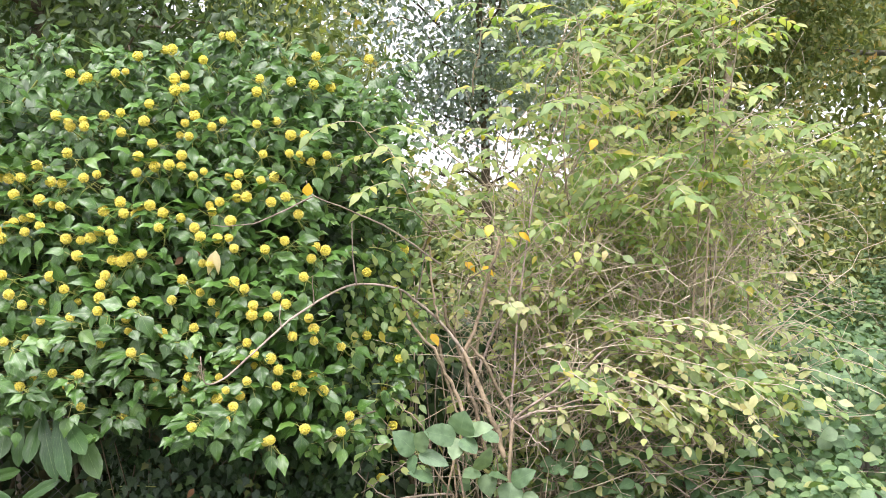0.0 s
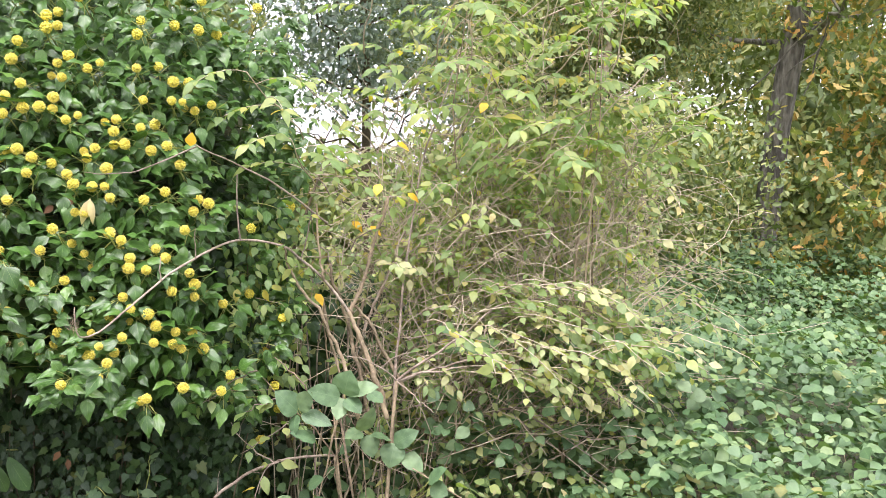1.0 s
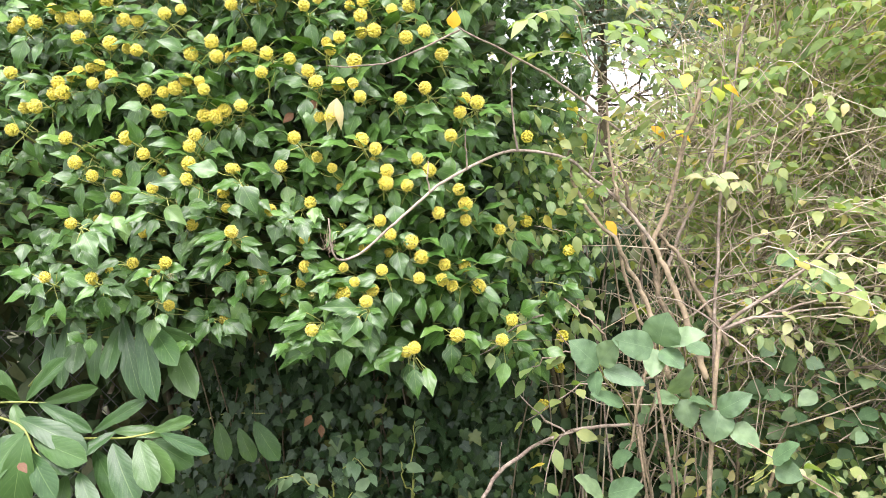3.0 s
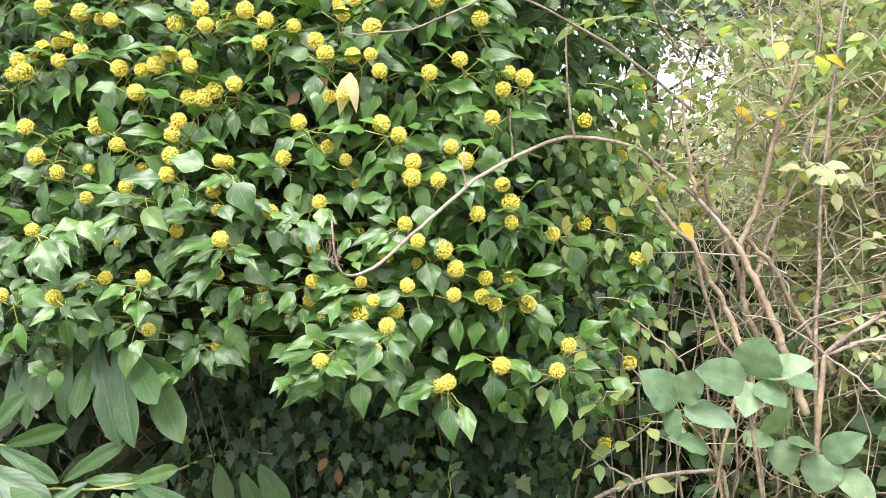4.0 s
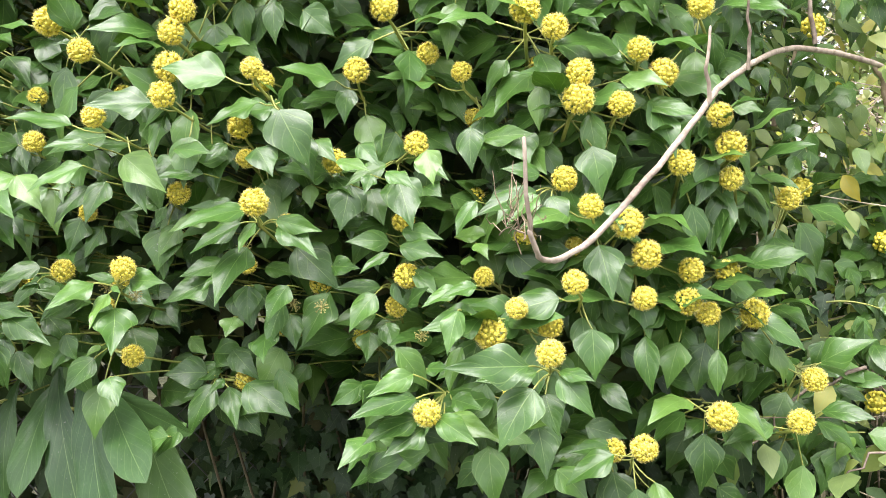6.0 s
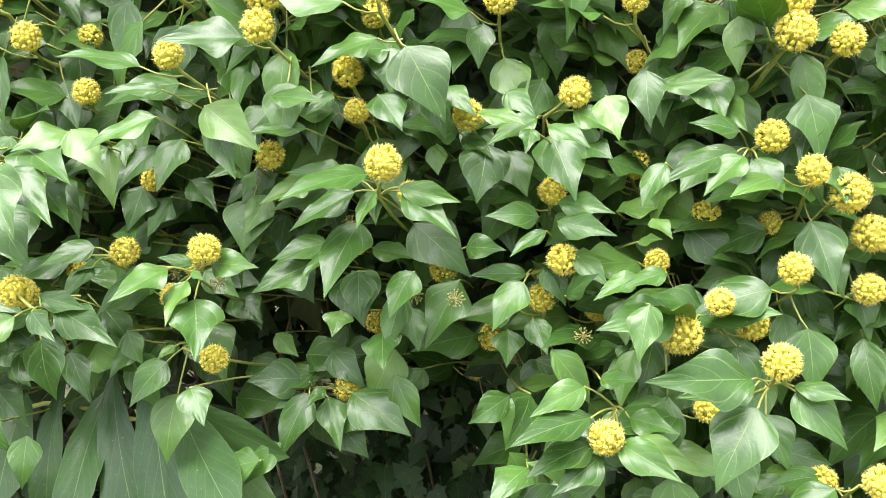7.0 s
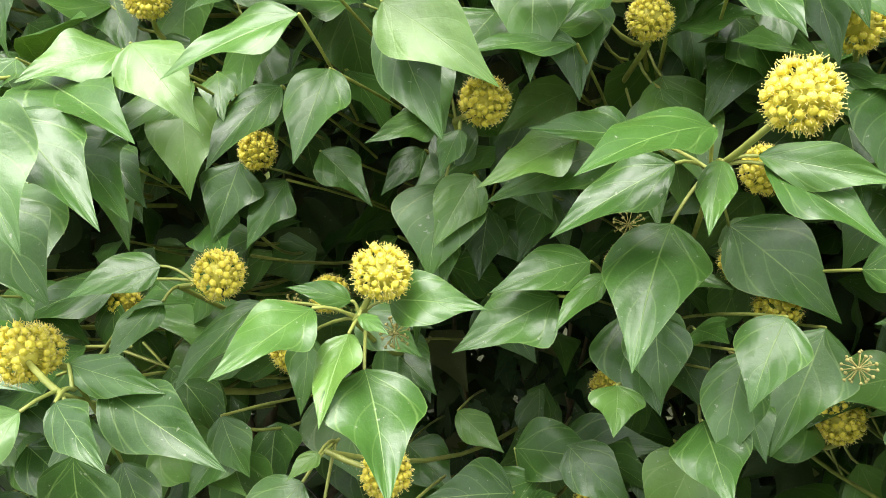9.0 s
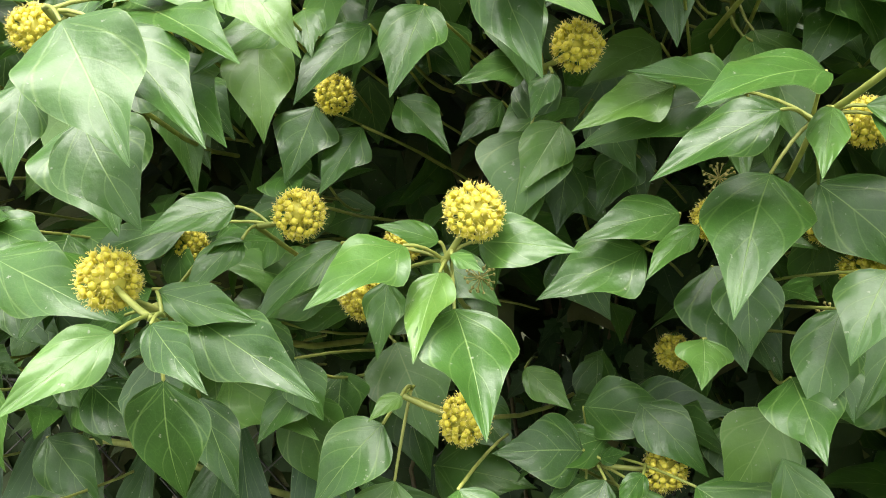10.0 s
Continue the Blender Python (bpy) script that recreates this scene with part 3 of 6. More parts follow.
def flowering_shoot(globe, radius, kind, leaves=6, seed=0):
    """A shoot from inside the bush that ends in a flower globe over a whorl of drooping leaves."""
    global one_object_leaves
    r = np.random.default_rng(seed)
    g = np.asarray(globe, float)
    out = unit([r.normal(0, 0.25), -1, r.uniform(0.1, 0.7)])
    node = g - out * radius * 1.9 - np.array([0, 0, radius * 0.5])
    root = node + np.array([r.normal(0, 0.03), 0.2, -0.04 + r.normal(0, 0.02)])
    st = Pile()
    st.tube(stalk(root, node, 0.012), 0.0015, 0.0013)
    st.tube(stalk(node, g, 0.002, 4), 0.0014, 0.0012)
    spots = []
    ang0 = r.uniform(0, 6.28)
    for i in range(leaves):
        a = math.pi * (0.84 + 1.32 * ((i * 3) % leaves) / (leaves - 1)) + r.normal(0, 0.2)
        side = np.array([math.cos(a), -0.5, 0.85 * math.sin(a) - 0.05])
        start = node + (root - node) * (0.05 + 0.09 * i) * (0.9 if i else 0)
        length = r.uniform(0.042, 0.062) * (1.0 if i < leaves - 1 else 0.6)
        base = start + unit(side) * r.uniform(0.016, 0.034)
        tipward = unit(side + np.array([0, -0.1, -0.2]) + r.normal(0, 0.14, 3))
        face = unit(np.array([0, -0.75, 0.8]) + 0.35 * side + r.normal(0, 0.14, 3))
        spots.append((start, base, tipward, face, length, int(r.integers(len(IVY_SHAPES)))))
    for s in spots:
        st.tube(stalk(s[0], s[1], 0.003, 4), 0.0008, 0.0007, 5)
    shoot = part("flowering_shoot", st, GREEN_STEM, ivy, "green ivy shoot ending in a flower globe")
    set_umbel(shoot, g, out, radius, kind)
    for start, base, tipward, face, length, k in spots:
        m = to_matrix(placings(base, tipward, face, length, r.uniform(0.85, 1.08))[0])
        place_part("leaf", IVY_LEAF_MESHES[k], shoot, m)
    one_object_leaves += len(spots)
    return shoot


for i, (gx, gy, gz) in enumerate(NEAR_GLOBES + NEAR_GLOBES_2):
    flowering_shoot((gx / 1000, gy / 1000, gz / 1000), 0.0107 + 0.0014 * math.sin(i * 2.1), i % 3, 6, 100 + i)


def led_shoot(node, globe, radius=0.0, kind=0, seed=0):
    """A shoot whose leaves are set one by one; returns what ivy_leaf() needs."""
    r = np.random.default_rng(seed)
    n = np.asarray(node, float)
    root = n + np.array([r.normal(0, 0.03), 0.22, -0.05])
    st = Pile()
    st.tube(stalk(root, n, 0.012, 6), 0.0013, 0.0012, 7)
    if globe:
        st.tube(stalk(n, globe, 0.001, 4), 0.0014, 0.0012, 7)
    shoot = part("flowering_shoot", st, GREEN_STEM, ivy, "green ivy shoot ending in a flower globe")
    if globe:
        set_umbel(shoot, globe, unit(np.asarray(globe) - n + np.array([0, -0.004, 0.004])), radius * 0.78, kind)
    return shoot, n, r


def ivy_leaf(shoot, base, tip, wide):
    """One leaf from its base to its tip, with its stalk from the shoot's node."""
    global one_object_leaves
    sh, n, r = shoot
    b, t = np.asarray(base, float), np.asarray(tip, float)
    t = t + unit(np.array([-0.8, 1.6, 1.4]) - t) * 0.12 * np.linalg.norm(t - b)
    st = Pile()
    a = n + (np.array([0, 0.02, 0]) * r.uniform(0, 1))
    if np.linalg.norm(a - b) > 0.075:
        a = b + np.array([r.normal(0, 0.02), 0.16, -0.03])
    st.tube(stalk(a, b, -0.002, 5), 0.0008, 0.0007, 6)
    face = np.array([r.normal(0, 0.16), -0.86, 0.5 + r.normal(0, 0.12)]) + 0.25 * unit(t - b) * np.array([1, 0, 0])
    k = int(r.integers(len(IVY_SHAPES)))
    while wide < 0.5 and k in (2, 5):
        k = int(r.integers(len(IVY_SHAPES)))
    m = to_matrix(placings(b, t - b, face, np.linalg.norm(t - b), max(0.74, min(1.4, wide * 1.27)))[0])
    lf = place_part("leaf", IVY_LEAF_MESHES[k], sh, m)
    place_part("leaf_stalk", st.mesh("leaf_stalk", GREEN_STEM), sh)
    one_object_leaves += 1
    return lf


shoot_a = led_shoot((-0.964, 1.985, 1.312), (-0.990, 2.000, 1.322), 0.0150, 0, 65)
ivy_leaf(shoot_a, (-0.969, 1.970, 1.310), (-0.992, 1.940, 1.289), 0.46)
ivy_leaf(shoot_a, (-0.957, 1.980, 1.293), (-0.956, 1.980, 1.247), 0.91)
ivy_leaf(shoot_a, (-0.971, 2.000, 1.319), (-0.933, 1.990, 1.315), 0.28)
ivy_leaf(shoot_a, (-0.957, 2.000, 1.311), (-0.908, 1.980, 1.296), 0.42)
ivy_leaf(shoot_a, (-0.956, 1.970, 1.314), (-0.932, 1.950, 1.302), 0.33)
ivy_leaf(shoot_a, (-0.969, 2.030, 1.273), (-0.947, 2.020, 1.238), 0.59)
shoot_b = led_shoot((-0.966, 2.075, 1.337), (-0.944, 2.068, 1.344), 0.0142, 1, 66)
ivy_leaf(shoot_b, (-0.983, 2.090, 1.344), (-1.021, 2.070, 1.338), 0.54)
ivy_leaf(shoot_b, (-0.966, 2.060, 1.333), (-0.987, 2.040, 1.313), 0.57)
ivy_leaf(shoot_b, (-1.022, 2.120, 1.330), (-1.085, 2.110, 1.318), 0.41)
shoot_c = led_shoot((-0.877, 2.045, 1.331), (-0.865, 2.039, 1.351), 0.0145, 2, 67)
ivy_leaf(shoot_c, (-0.889, 2.030, 1.338), (-0.910, 1.990, 1.322), 0.49)
ivy_leaf(shoot_c, (-0.926, 2.070, 1.333), (-0.957, 2.040, 1.306), 0.58)
ivy_leaf(shoot_c, (-0.865, 2.050, 1.339), (-0.827, 2.040, 1.343), 0.60)
ivy_leaf(shoot_c, (-0.875, 2.030, 1.329), (-0.879, 2.000, 1.305), 0.58)
ivy_leaf(shoot_c, (-0.869, 2.030, 1.316), (-0.844, 1.990, 1.286), 0.71)
ivy_leaf(shoot_c, (-0.880, 2.050, 1.338), (-0.901, 2.040, 1.347), 0.41)
ivy_leaf(shoot_c, (-0.908, 2.080, 1.318), (-0.908, 2.070, 1.284), 0.53)
ivy_leaf(shoot_c, (-0.871, 2.030, 1.336), (-0.859, 2.020, 1.333), 0.43)
shoot_d = led_shoot((-0.894, 2.06, 1.273), (-0.868, 2.057, 1.267), 0.0138, 0, 68)
ivy_leaf(shoot_d, (-0.897, 2.040, 1.267), (-0.922, 2.020, 1.241), 0.73)
ivy_leaf(shoot_d, (-0.890, 2.040, 1.279), (-0.901, 2.030, 1.273), 0.55)
shoot_e = led_shoot((-0.822, 2.13, 1.23), (-0.786, 2.127, 1.232), 0.0142, 1, 69)
ivy_leaf(shoot_e, (-0.823, 2.120, 1.239), (-0.858, 2.100, 1.243), 0.83)
ivy_leaf(shoot_e, (-0.825, 2.140, 1.254), (-0.780, 2.120, 1.261), 0.63)
ivy_leaf(shoot_e, (-0.815, 2.120, 1.236), (-0.804, 2.110, 1.244), 0.52)
ivy_leaf(shoot_e, (-0.821, 2.120, 1.226), (-0.837, 2.100, 1.218), 0.62)
shoot_f = led_shoot((-0.849, 2.1, 1.41), (-0.834, 2.089, 1.418), 0.0140, 2, 70)
ivy_leaf(shoot_f, (-0.853, 2.100, 1.383), (-0.858, 2.080, 1.348), 1.02)
ivy_leaf(shoot_f, (-0.855, 2.100, 1.412), (-0.882, 2.080, 1.402), 0.46)
ivy_leaf(shoot_f, (-0.843, 2.080, 1.406), (-0.850, 2.070, 1.388), 0.50)
ivy_leaf(shoot_f, (-0.855, 2.120, 1.423), (-0.873, 2.100, 1.428), 0.51)
shoot_g = led_shoot((-0.744, 2.065, 1.390), (-0.724, 2.004, 1.414), 0.0155, 0, 71)
ivy_leaf(shoot_g, (-0.746, 2.045, 1.406), (-0.788, 1.995, 1.404), 0.36)
ivy_leaf(shoot_g, (-0.769, 2.093, 1.402), (-0.833, 2.078, 1.386), 0.40)
ivy_leaf(shoot_g, (-0.758, 2.056, 1.393), (-0.804, 2.044, 1.370), 0.45)
ivy_leaf(shoot_g, (-0.742, 2.049, 1.394), (-0.749, 2.023, 1.375), 0.45)
ivy_leaf(shoot_g, (-0.758, 2.069, 1.370), (-0.776, 2.023, 1.333), 0.75)
ivy_leaf(shoot_g, (-0.731, 2.123, 1.366), (-0.681, 2.108, 1.333), 0.70)
ivy_leaf(shoot_g, (-0.726, 2.065, 1.393), (-0.679, 2.050, 1.368), 0.55)
ivy_leaf(shoot_g, (-0.728, 2.065, 1.396), (-0.683, 2.050, 1.389), 0.45)
shoot_h = led_shoot((-1.005, 1.985, 1.415), None, 0.0, 0, 72)
ivy_leaf(shoot_h, (-0.985, 1.965, 1.408), (-0.950, 1.945, 1.371), 0.70)
ivy_leaf(shoot_h, (-0.981, 1.985, 1.408), (-0.935, 1.970, 1.376), 0.43)
ivy_leaf(shoot_h, (-1.001, 2.000, 1.378), (-0.975, 1.985, 1.345), 0.93)
ivy_leaf(shoot_h, (-1.002, 1.970, 1.389), (-0.997, 1.955, 1.359), 0.57)
ivy_leaf(shoot_h, (-1.028, 2.040, 1.379), (-0.998, 2.020, 1.341), 0.91)
ivy_leaf(shoot_h, (-0.995, 2.020, 1.423), (-0.935, 1.990, 1.407), 0.33)
ivy_leaf(shoot_h, (-0.945, 2.050, 1.423), (-0.971, 2.020, 1.401), 0.46)
ivy_leaf(shoot_h, (-0.986, 2.050, 1.400), (-0.960, 2.030, 1.380), 0.42)
shoot_j = led_shoot((-0.573, 2.06, 1.243), (-0.579, 2.016, 1.239), 0.0148, 2, 74)
shoot_k = led_shoot((-0.478, 2.03, 1.274), (-0.476, 2.001, 1.297), 0.0148, 0, 75)
shoot_n = led_shoot((-0.632, 2.13, 1.448), (-0.608, 2.107, 1.465), 0.0148, 0, 78)
shoot_o = led_shoot((-0.483, 2.12, 1.424), (-0.472, 2.100, 1.434), 0.0148, 1, 79)
shoot_p = led_shoot((-0.638, 2.12, 1.33), (-0.613, 2.089, 1.345), 0.0148, 2, 80)
ivy_leaf(shoot_j, (-0.594, 2.030, 1.268), (-0.623, 2.000, 1.257), 0.48)
ivy_leaf(shoot_j, (-0.589, 2.020, 1.250), (-0.631, 1.980, 1.250), 0.33)
ivy_leaf(shoot_j, (-0.587, 2.020, 1.233), (-0.625, 1.990, 1.225), 0.42)
ivy_leaf(shoot_j, (-0.582, 2.020, 1.225), (-0.607, 1.990, 1.207), 0.61)
ivy_leaf(shoot_j, (-0.570, 2.020, 1.234), (-0.531, 1.990, 1.224), 0.45)
ivy_leaf(shoot_j, (-0.567, 2.030, 1.232), (-0.518, 2.010, 1.225), 0.40)
ivy_leaf(shoot_j, (-0.564, 2.050, 1.243), (-0.530, 2.030, 1.243), 0.54)
ivy_leaf(shoot_k, (-0.493, 2.000, 1.286), (-0.550, 1.970, 1.288), 0.29)
ivy_leaf(shoot_k, (-0.488, 2.020, 1.277), (-0.532, 2.000, 1.272), 0.42)
ivy_leaf(shoot_k, (-0.489, 2.000, 1.268), (-0.514, 1.970, 1.230), 0.74)
ivy_leaf(shoot_k, (-0.469, 2.000, 1.283), (-0.441, 1.980, 1.284), 0.54)
ivy_leaf(shoot_k, (-0.468, 2.000, 1.280), (-0.437, 1.980, 1.254), 0.56)
ivy_leaf(shoot_k, (-0.481, 2.020, 1.259), (-0.468, 2.000, 1.232), 0.78)
ivy_leaf(shoot_n, (-0.635, 2.100, 1.446), (-0.666, 2.080, 1.431), 0.62)
ivy_leaf(shoot_n, (-0.625, 2.100, 1.434), (-0.598, 2.070, 1.395), 0.69)
ivy_leaf(shoot_n, (-0.609, 2.110, 1.452), (-0.570, 2.090, 1.437), 0.51)
ivy_leaf(shoot_n, (-0.640, 2.110, 1.442), (-0.672, 2.100, 1.446), 0.47)
ivy_leaf(shoot_o, (-0.496, 2.090, 1.423), (-0.543, 2.060, 1.412), 0.45)
ivy_leaf(shoot_o, (-0.493, 2.080, 1.420), (-0.519, 2.060, 1.398), 0.70)
ivy_leaf(shoot_o, (-0.494, 2.100, 1.437), (-0.523, 2.090, 1.449), 0.56)
ivy_leaf(shoot_o, (-0.483, 2.090, 1.419), (-0.465, 2.070, 1.397), 0.67)
ivy_leaf(shoot_p, (-0.640, 2.080, 1.329), (-0.662, 2.060, 1.302), 0.82)
ivy_leaf(shoot_p, (-0.606, 2.090, 1.351), (-0.580, 2.070, 1.332), 0.67)
ivy_leaf(shoot_p, (-0.640, 2.100, 1.332), (-0.675, 2.080, 1.338), 0.43)
ivy_leaf(shoot_p, (-0.625, 2.100, 1.341), (-0.610, 2.090, 1.312), 0.76)
ivy_leaf(shoot_e, (-0.774, 2.100, 1.235), (-0.724, 2.080, 1.214), 0.85)
ivy_leaf(shoot_e, (-0.797, 2.110, 1.228), (-0.777, 2.090, 1.192), 0.48)
ivy_leaf(shoot_e, (-0.791, 2.120, 1.204), (-0.764, 2.110, 1.180), 0.88)
ivy_leaf(shoot_e, (-0.812, 2.110, 1.230), (-0.831, 2.080, 1.187), 0.64)
ivy_leaf(shoot_e, (-0.813, 2.130, 1.243), (-0.850, 2.110, 1.236), 0.66)
ivy_leaf(shoot_d, (-0.894, 2.050, 1.241), (-0.901, 2.030, 1.193), 0.84)
shoot_i = led_shoot((-0.86, 2.22, 1.33), None, 0.0, 0, 90)
ivy_leaf(shoot_i, (-0.920, 2.080, 1.424), (-0.946, 2.050, 1.397), 0.76)
ivy_leaf(shoot_i, (-0.892, 2.060, 1.429), (-0.897, 2.030, 1.396), 0.68)
ivy_leaf(shoot_i, (-0.961, 2.130, 1.392), (-0.971, 2.120, 1.354), 0.93)
ivy_leaf(shoot_i, (-0.937, 2.130, 1.383), (-0.955, 2.120, 1.350), 0.81)
ivy_leaf(shoot_i, (-0.920, 2.130, 1.397), (-0.889, 2.120, 1.375), 0.66)
ivy_leaf(shoot_i, (-0.789, 2.090, 1.352), (-0.826, 2.070, 1.348), 0.55)
ivy_leaf(shoot_i, (-0.802, 2.090, 1.337), (-0.842, 2.070, 1.316), 0.76)
ivy_leaf(shoot_i, (-0.782, 2.080, 1.348), (-0.803, 2.060, 1.333), 0.48)
ivy_leaf(shoot_i, (-0.774, 2.100, 1.330), (-0.757, 2.080, 1.294), 0.93)
ivy_leaf(shoot_i, (-0.727, 2.080, 1.319), (-0.741, 2.060, 1.282), 0.89)
ivy_leaf(shoot_i, (-0.716, 2.060, 1.337), (-0.733, 2.040, 1.311), 0.90)
ivy_leaf(shoot_i, (-0.829, 2.130, 1.399), (-0.809, 2.120, 1.368), 0.90)
ivy_leaf(shoot_i, (-1.061, 2.030, 1.322), (-1.002, 2.010, 1.308), 0.52)
ivy_leaf(shoot_i, (-1.087, 2.060, 1.331), (-1.043, 2.050, 1.323), 0.57)
ivy_leaf(shoot_i, (-0.990, 2.060, 1.298), (-1.019, 2.050, 1.280), 0.73)
ivy_leaf(shoot_i, (-0.945, 2.070, 1.282), (-0.933, 2.060, 1.258), 1.14)
ivy_leaf(shoot_i, (-0.744, 2.120, 1.320), (-0.731, 2.100, 1.322), 0.98)
ivy_leaf(shoot_i, (-0.672, 2.110, 1.427), (-0.672, 2.090, 1.387), 0.84)
ivy_leaf(shoot_i, (-0.710, 2.110, 1.427), (-0.710, 2.100, 1.406), 1.17)
ivy_leaf(shoot_i, (-0.858, 2.110, 1.382), (-0.856, 2.090, 1.349), 0.90)
ivy_leaf(shoot_i, (-0.763, 2.080, 1.333), (-0.759, 2.070, 1.299), 0.95)
ivy_leaf(shoot_i, (-0.692, 2.110, 1.325), (-0.712, 2.090, 1.274), 0.72)
ivy_leaf(shoot_i, (-0.568, 2.110, 1.314), (-0.565, 2.090, 1.286), 1.09)
ivy_leaf(shoot_i, (-0.558, 2.110, 1.480), (-0.556, 2.090, 1.444), 0.79)
ivy_leaf(shoot_i, (-0.743, 2.100, 1.498), (-0.740, 2.080, 1.468), 0.88)
ivy_leaf(shoot_i, (-0.858, 2.110, 1.492), (-0.864, 2.090, 1.454), 0.75)
ivy_leaf(shoot_i, (-1.051, 2.120, 1.491), (-1.043, 2.100, 1.455), 0.74)
ivy_leaf(shoot_i, (-0.968, 2.120, 1.526), (-0.965, 2.100, 1.501), 0.83)
ivy_leaf(shoot_i, (-0.606, 2.120, 1.243), (-0.623, 2.100, 1.235), 0.85)
ivy_leaf(shoot_i, (-0.516, 2.120, 1.473), (-0.500, 2.100, 1.450), 0.93)
ivy_leaf(shoot_i, (-0.512, 2.120, 1.416), (-0.533, 2.100, 1.400), 0.96)
ivy_leaf(shoot_i, (-0.828, 2.080, 1.454), (-0.843, 2.060, 1.431), 1.03)
ivy_leaf(shoot_i, (-1.002, 2.020, 1.430), (-1.010, 2.000, 1.414), 1.02)
ivy_leaf(shoot_i, (-0.964, 2.030, 1.434), (-0.988, 2.000, 1.425), 0.70)
ivy_leaf(shoot_i, (-0.992, 2.030, 1.401), (-0.944, 2.000, 1.378), 0.60)
ivy_leaf(shoot_i, (-0.424, 2.120, 1.413), (-0.416, 2.100, 1.390), 1.01)
ivy_leaf(shoot_i, (-0.550, 2.120, 1.469), (-0.501, 2.100, 1.479), 0.44)
shoot_q = led_shoot((-0.84, 2.24, 1.36), None, 0.0, 0, 91)
ivy_leaf(shoot_q, (-0.890, 2.020, 1.444), (-0.937, 2.002, 1.426), 0.42)
ivy_leaf(shoot_q, (-0.868, 2.050, 1.453), (-0.823, 2.032, 1.428), 0.60)
ivy_leaf(shoot_q, (-0.795, 2.060, 1.437), (-0.835, 2.042, 1.441), 0.45)
ivy_leaf(shoot_q, (-0.818, 2.050, 1.459), (-0.777, 2.032, 1.461), 0.40)
ivy_leaf(shoot_q, (-0.740, 2.050, 1.460), (-0.715, 2.032, 1.441), 0.80)
ivy_leaf(shoot_q, (-0.890, 2.030, 1.463), (-0.923, 2.012, 1.467), 0.40)
ivy_leaf(shoot_q, (-0.633, 2.040, 1.437), (-0.632, 2.022, 1.422), 0.60)
ivy_leaf(shoot_q, (-0.622, 2.050, 1.440), (-0.592, 2.032, 1.431), 0.42)
ivy_leaf(shoot_q, (-0.673, 2.070, 1.449), (-0.638, 2.052, 1.446), 0.35)
ivy_leaf(shoot_q, (-0.585, 2.040, 1.458), (-0.573, 2.022, 1.433), 0.70)
ivy_leaf(shoot_q, (-0.599, 2.100, 1.426), (-0.581, 2.082, 1.423), 0.90)
ivy_leaf(shoot_q, (-0.617, 2.090, 1.387), (-0.578, 2.072, 1.385), 0.42)
ivy_leaf(shoot_q, (-0.632, 2.100, 1.375), (-0.664, 2.082, 1.381), 0.50)
ivy_leaf(shoot_q, (-0.624, 2.070, 1.367), (-0.647, 2.052, 1.356), 0.60)
ivy_leaf(shoot_q, (-0.617, 2.080, 1.373), (-0.576, 2.062, 1.370), 0.40)
ivy_leaf(shoot_q, (-0.551, 2.100, 1.375), (-0.536, 2.082, 1.368), 0.50)
ivy_leaf(shoot_q, (-0.545, 2.060, 1.415), (-0.562, 2.042, 1.391), 0.80)
ivy_leaf(shoot_q, (-0.990, 2.097, 1.263), (-0.934, 2.069, 1.254), 0.60)
ivy_leaf(shoot_q, (-0.859, 2.000, 1.260), (-0.840, 1.982, 1.242), 0.90)
ivy_leaf(shoot_q, (-0.796, 2.100, 1.238), (-0.806, 2.082, 1.227), 0.50)
ivy_leaf(shoot_q, (-0.610, 2.080, 1.320), (-0.591, 2.062, 1.339), 0.55)
ivy_leaf(shoot_q, (-0.561, 2.060, 1.339), (-0.588, 2.042, 1.327), 0.50)
ivy_leaf(shoot_q, (-0.635, 2.100, 1.299), (-0.621, 2.082, 1.278), 0.80)
ivy_leaf(shoot_q, (-0.656, 2.120, 1.286), (-0.650, 2.102, 1.262), 0.90)
ivy_leaf(shoot_q, (-0.584, 2.040, 1.271), (-0.560, 2.022, 1.278), 0.50)
ivy_leaf(shoot_q, (-0.554, 2.020, 1.326), (-0.559, 2.002, 1.293), 0.60)
ivy_leaf(shoot_q, (-0.839, 2.140, 1.329), (-0.815, 2.125, 1.303), 0.90)
ivy_leaf(shoot_q, (-0.729, 2.100, 1.304), (-0.715, 2.082, 1.276), 0.80)
ivy_leaf(shoot_q, (-0.768, 2.140, 1.344), (-0.728, 2.125, 1.342), 0.55)
ivy_leaf(shoot_q, (-0.684, 2.090, 1.352), (-0.654, 2.072, 1.356), 0.50)
ivy_leaf(shoot_q, (-0.888, 2.180, 1.239), (-0.858, 2.165, 1.222), 0.80)
ivy_leaf(shoot_q, (-0.897, 2.160, 1.299), (-0.864, 2.145, 1.282), 0.80)
ivy_leaf(shoot_q, (-0.806, 2.170, 1.247), (-0.756, 2.155, 1.258), 0.60)
ivy_leaf(shoot_q, (-0.905, 2.180, 1.202), (-0.850, 2.165, 1.208), 0.70)
ivy_leaf(shoot_q, (-0.595, 2.120, 1.271), (-0.567, 2.102, 1.281), 0.60)
ivy_leaf(shoot_q, (-0.560, 2.100, 1.282), (-0.564, 2.082, 1.264), 1.00)
ivy_leaf(shoot_q, (-0.704, 2.100, 1.468), (-0.677, 2.082, 1.454), 0.60)
ivy_leaf(shoot_q, (-0.785, 2.090, 1.464), (-0.800, 2.072, 1.449), 0.60)
ivy_leaf(shoot_q, (-0.660, 2.140, 1.422), (-0.641, 2.122, 1.391), 0.90)
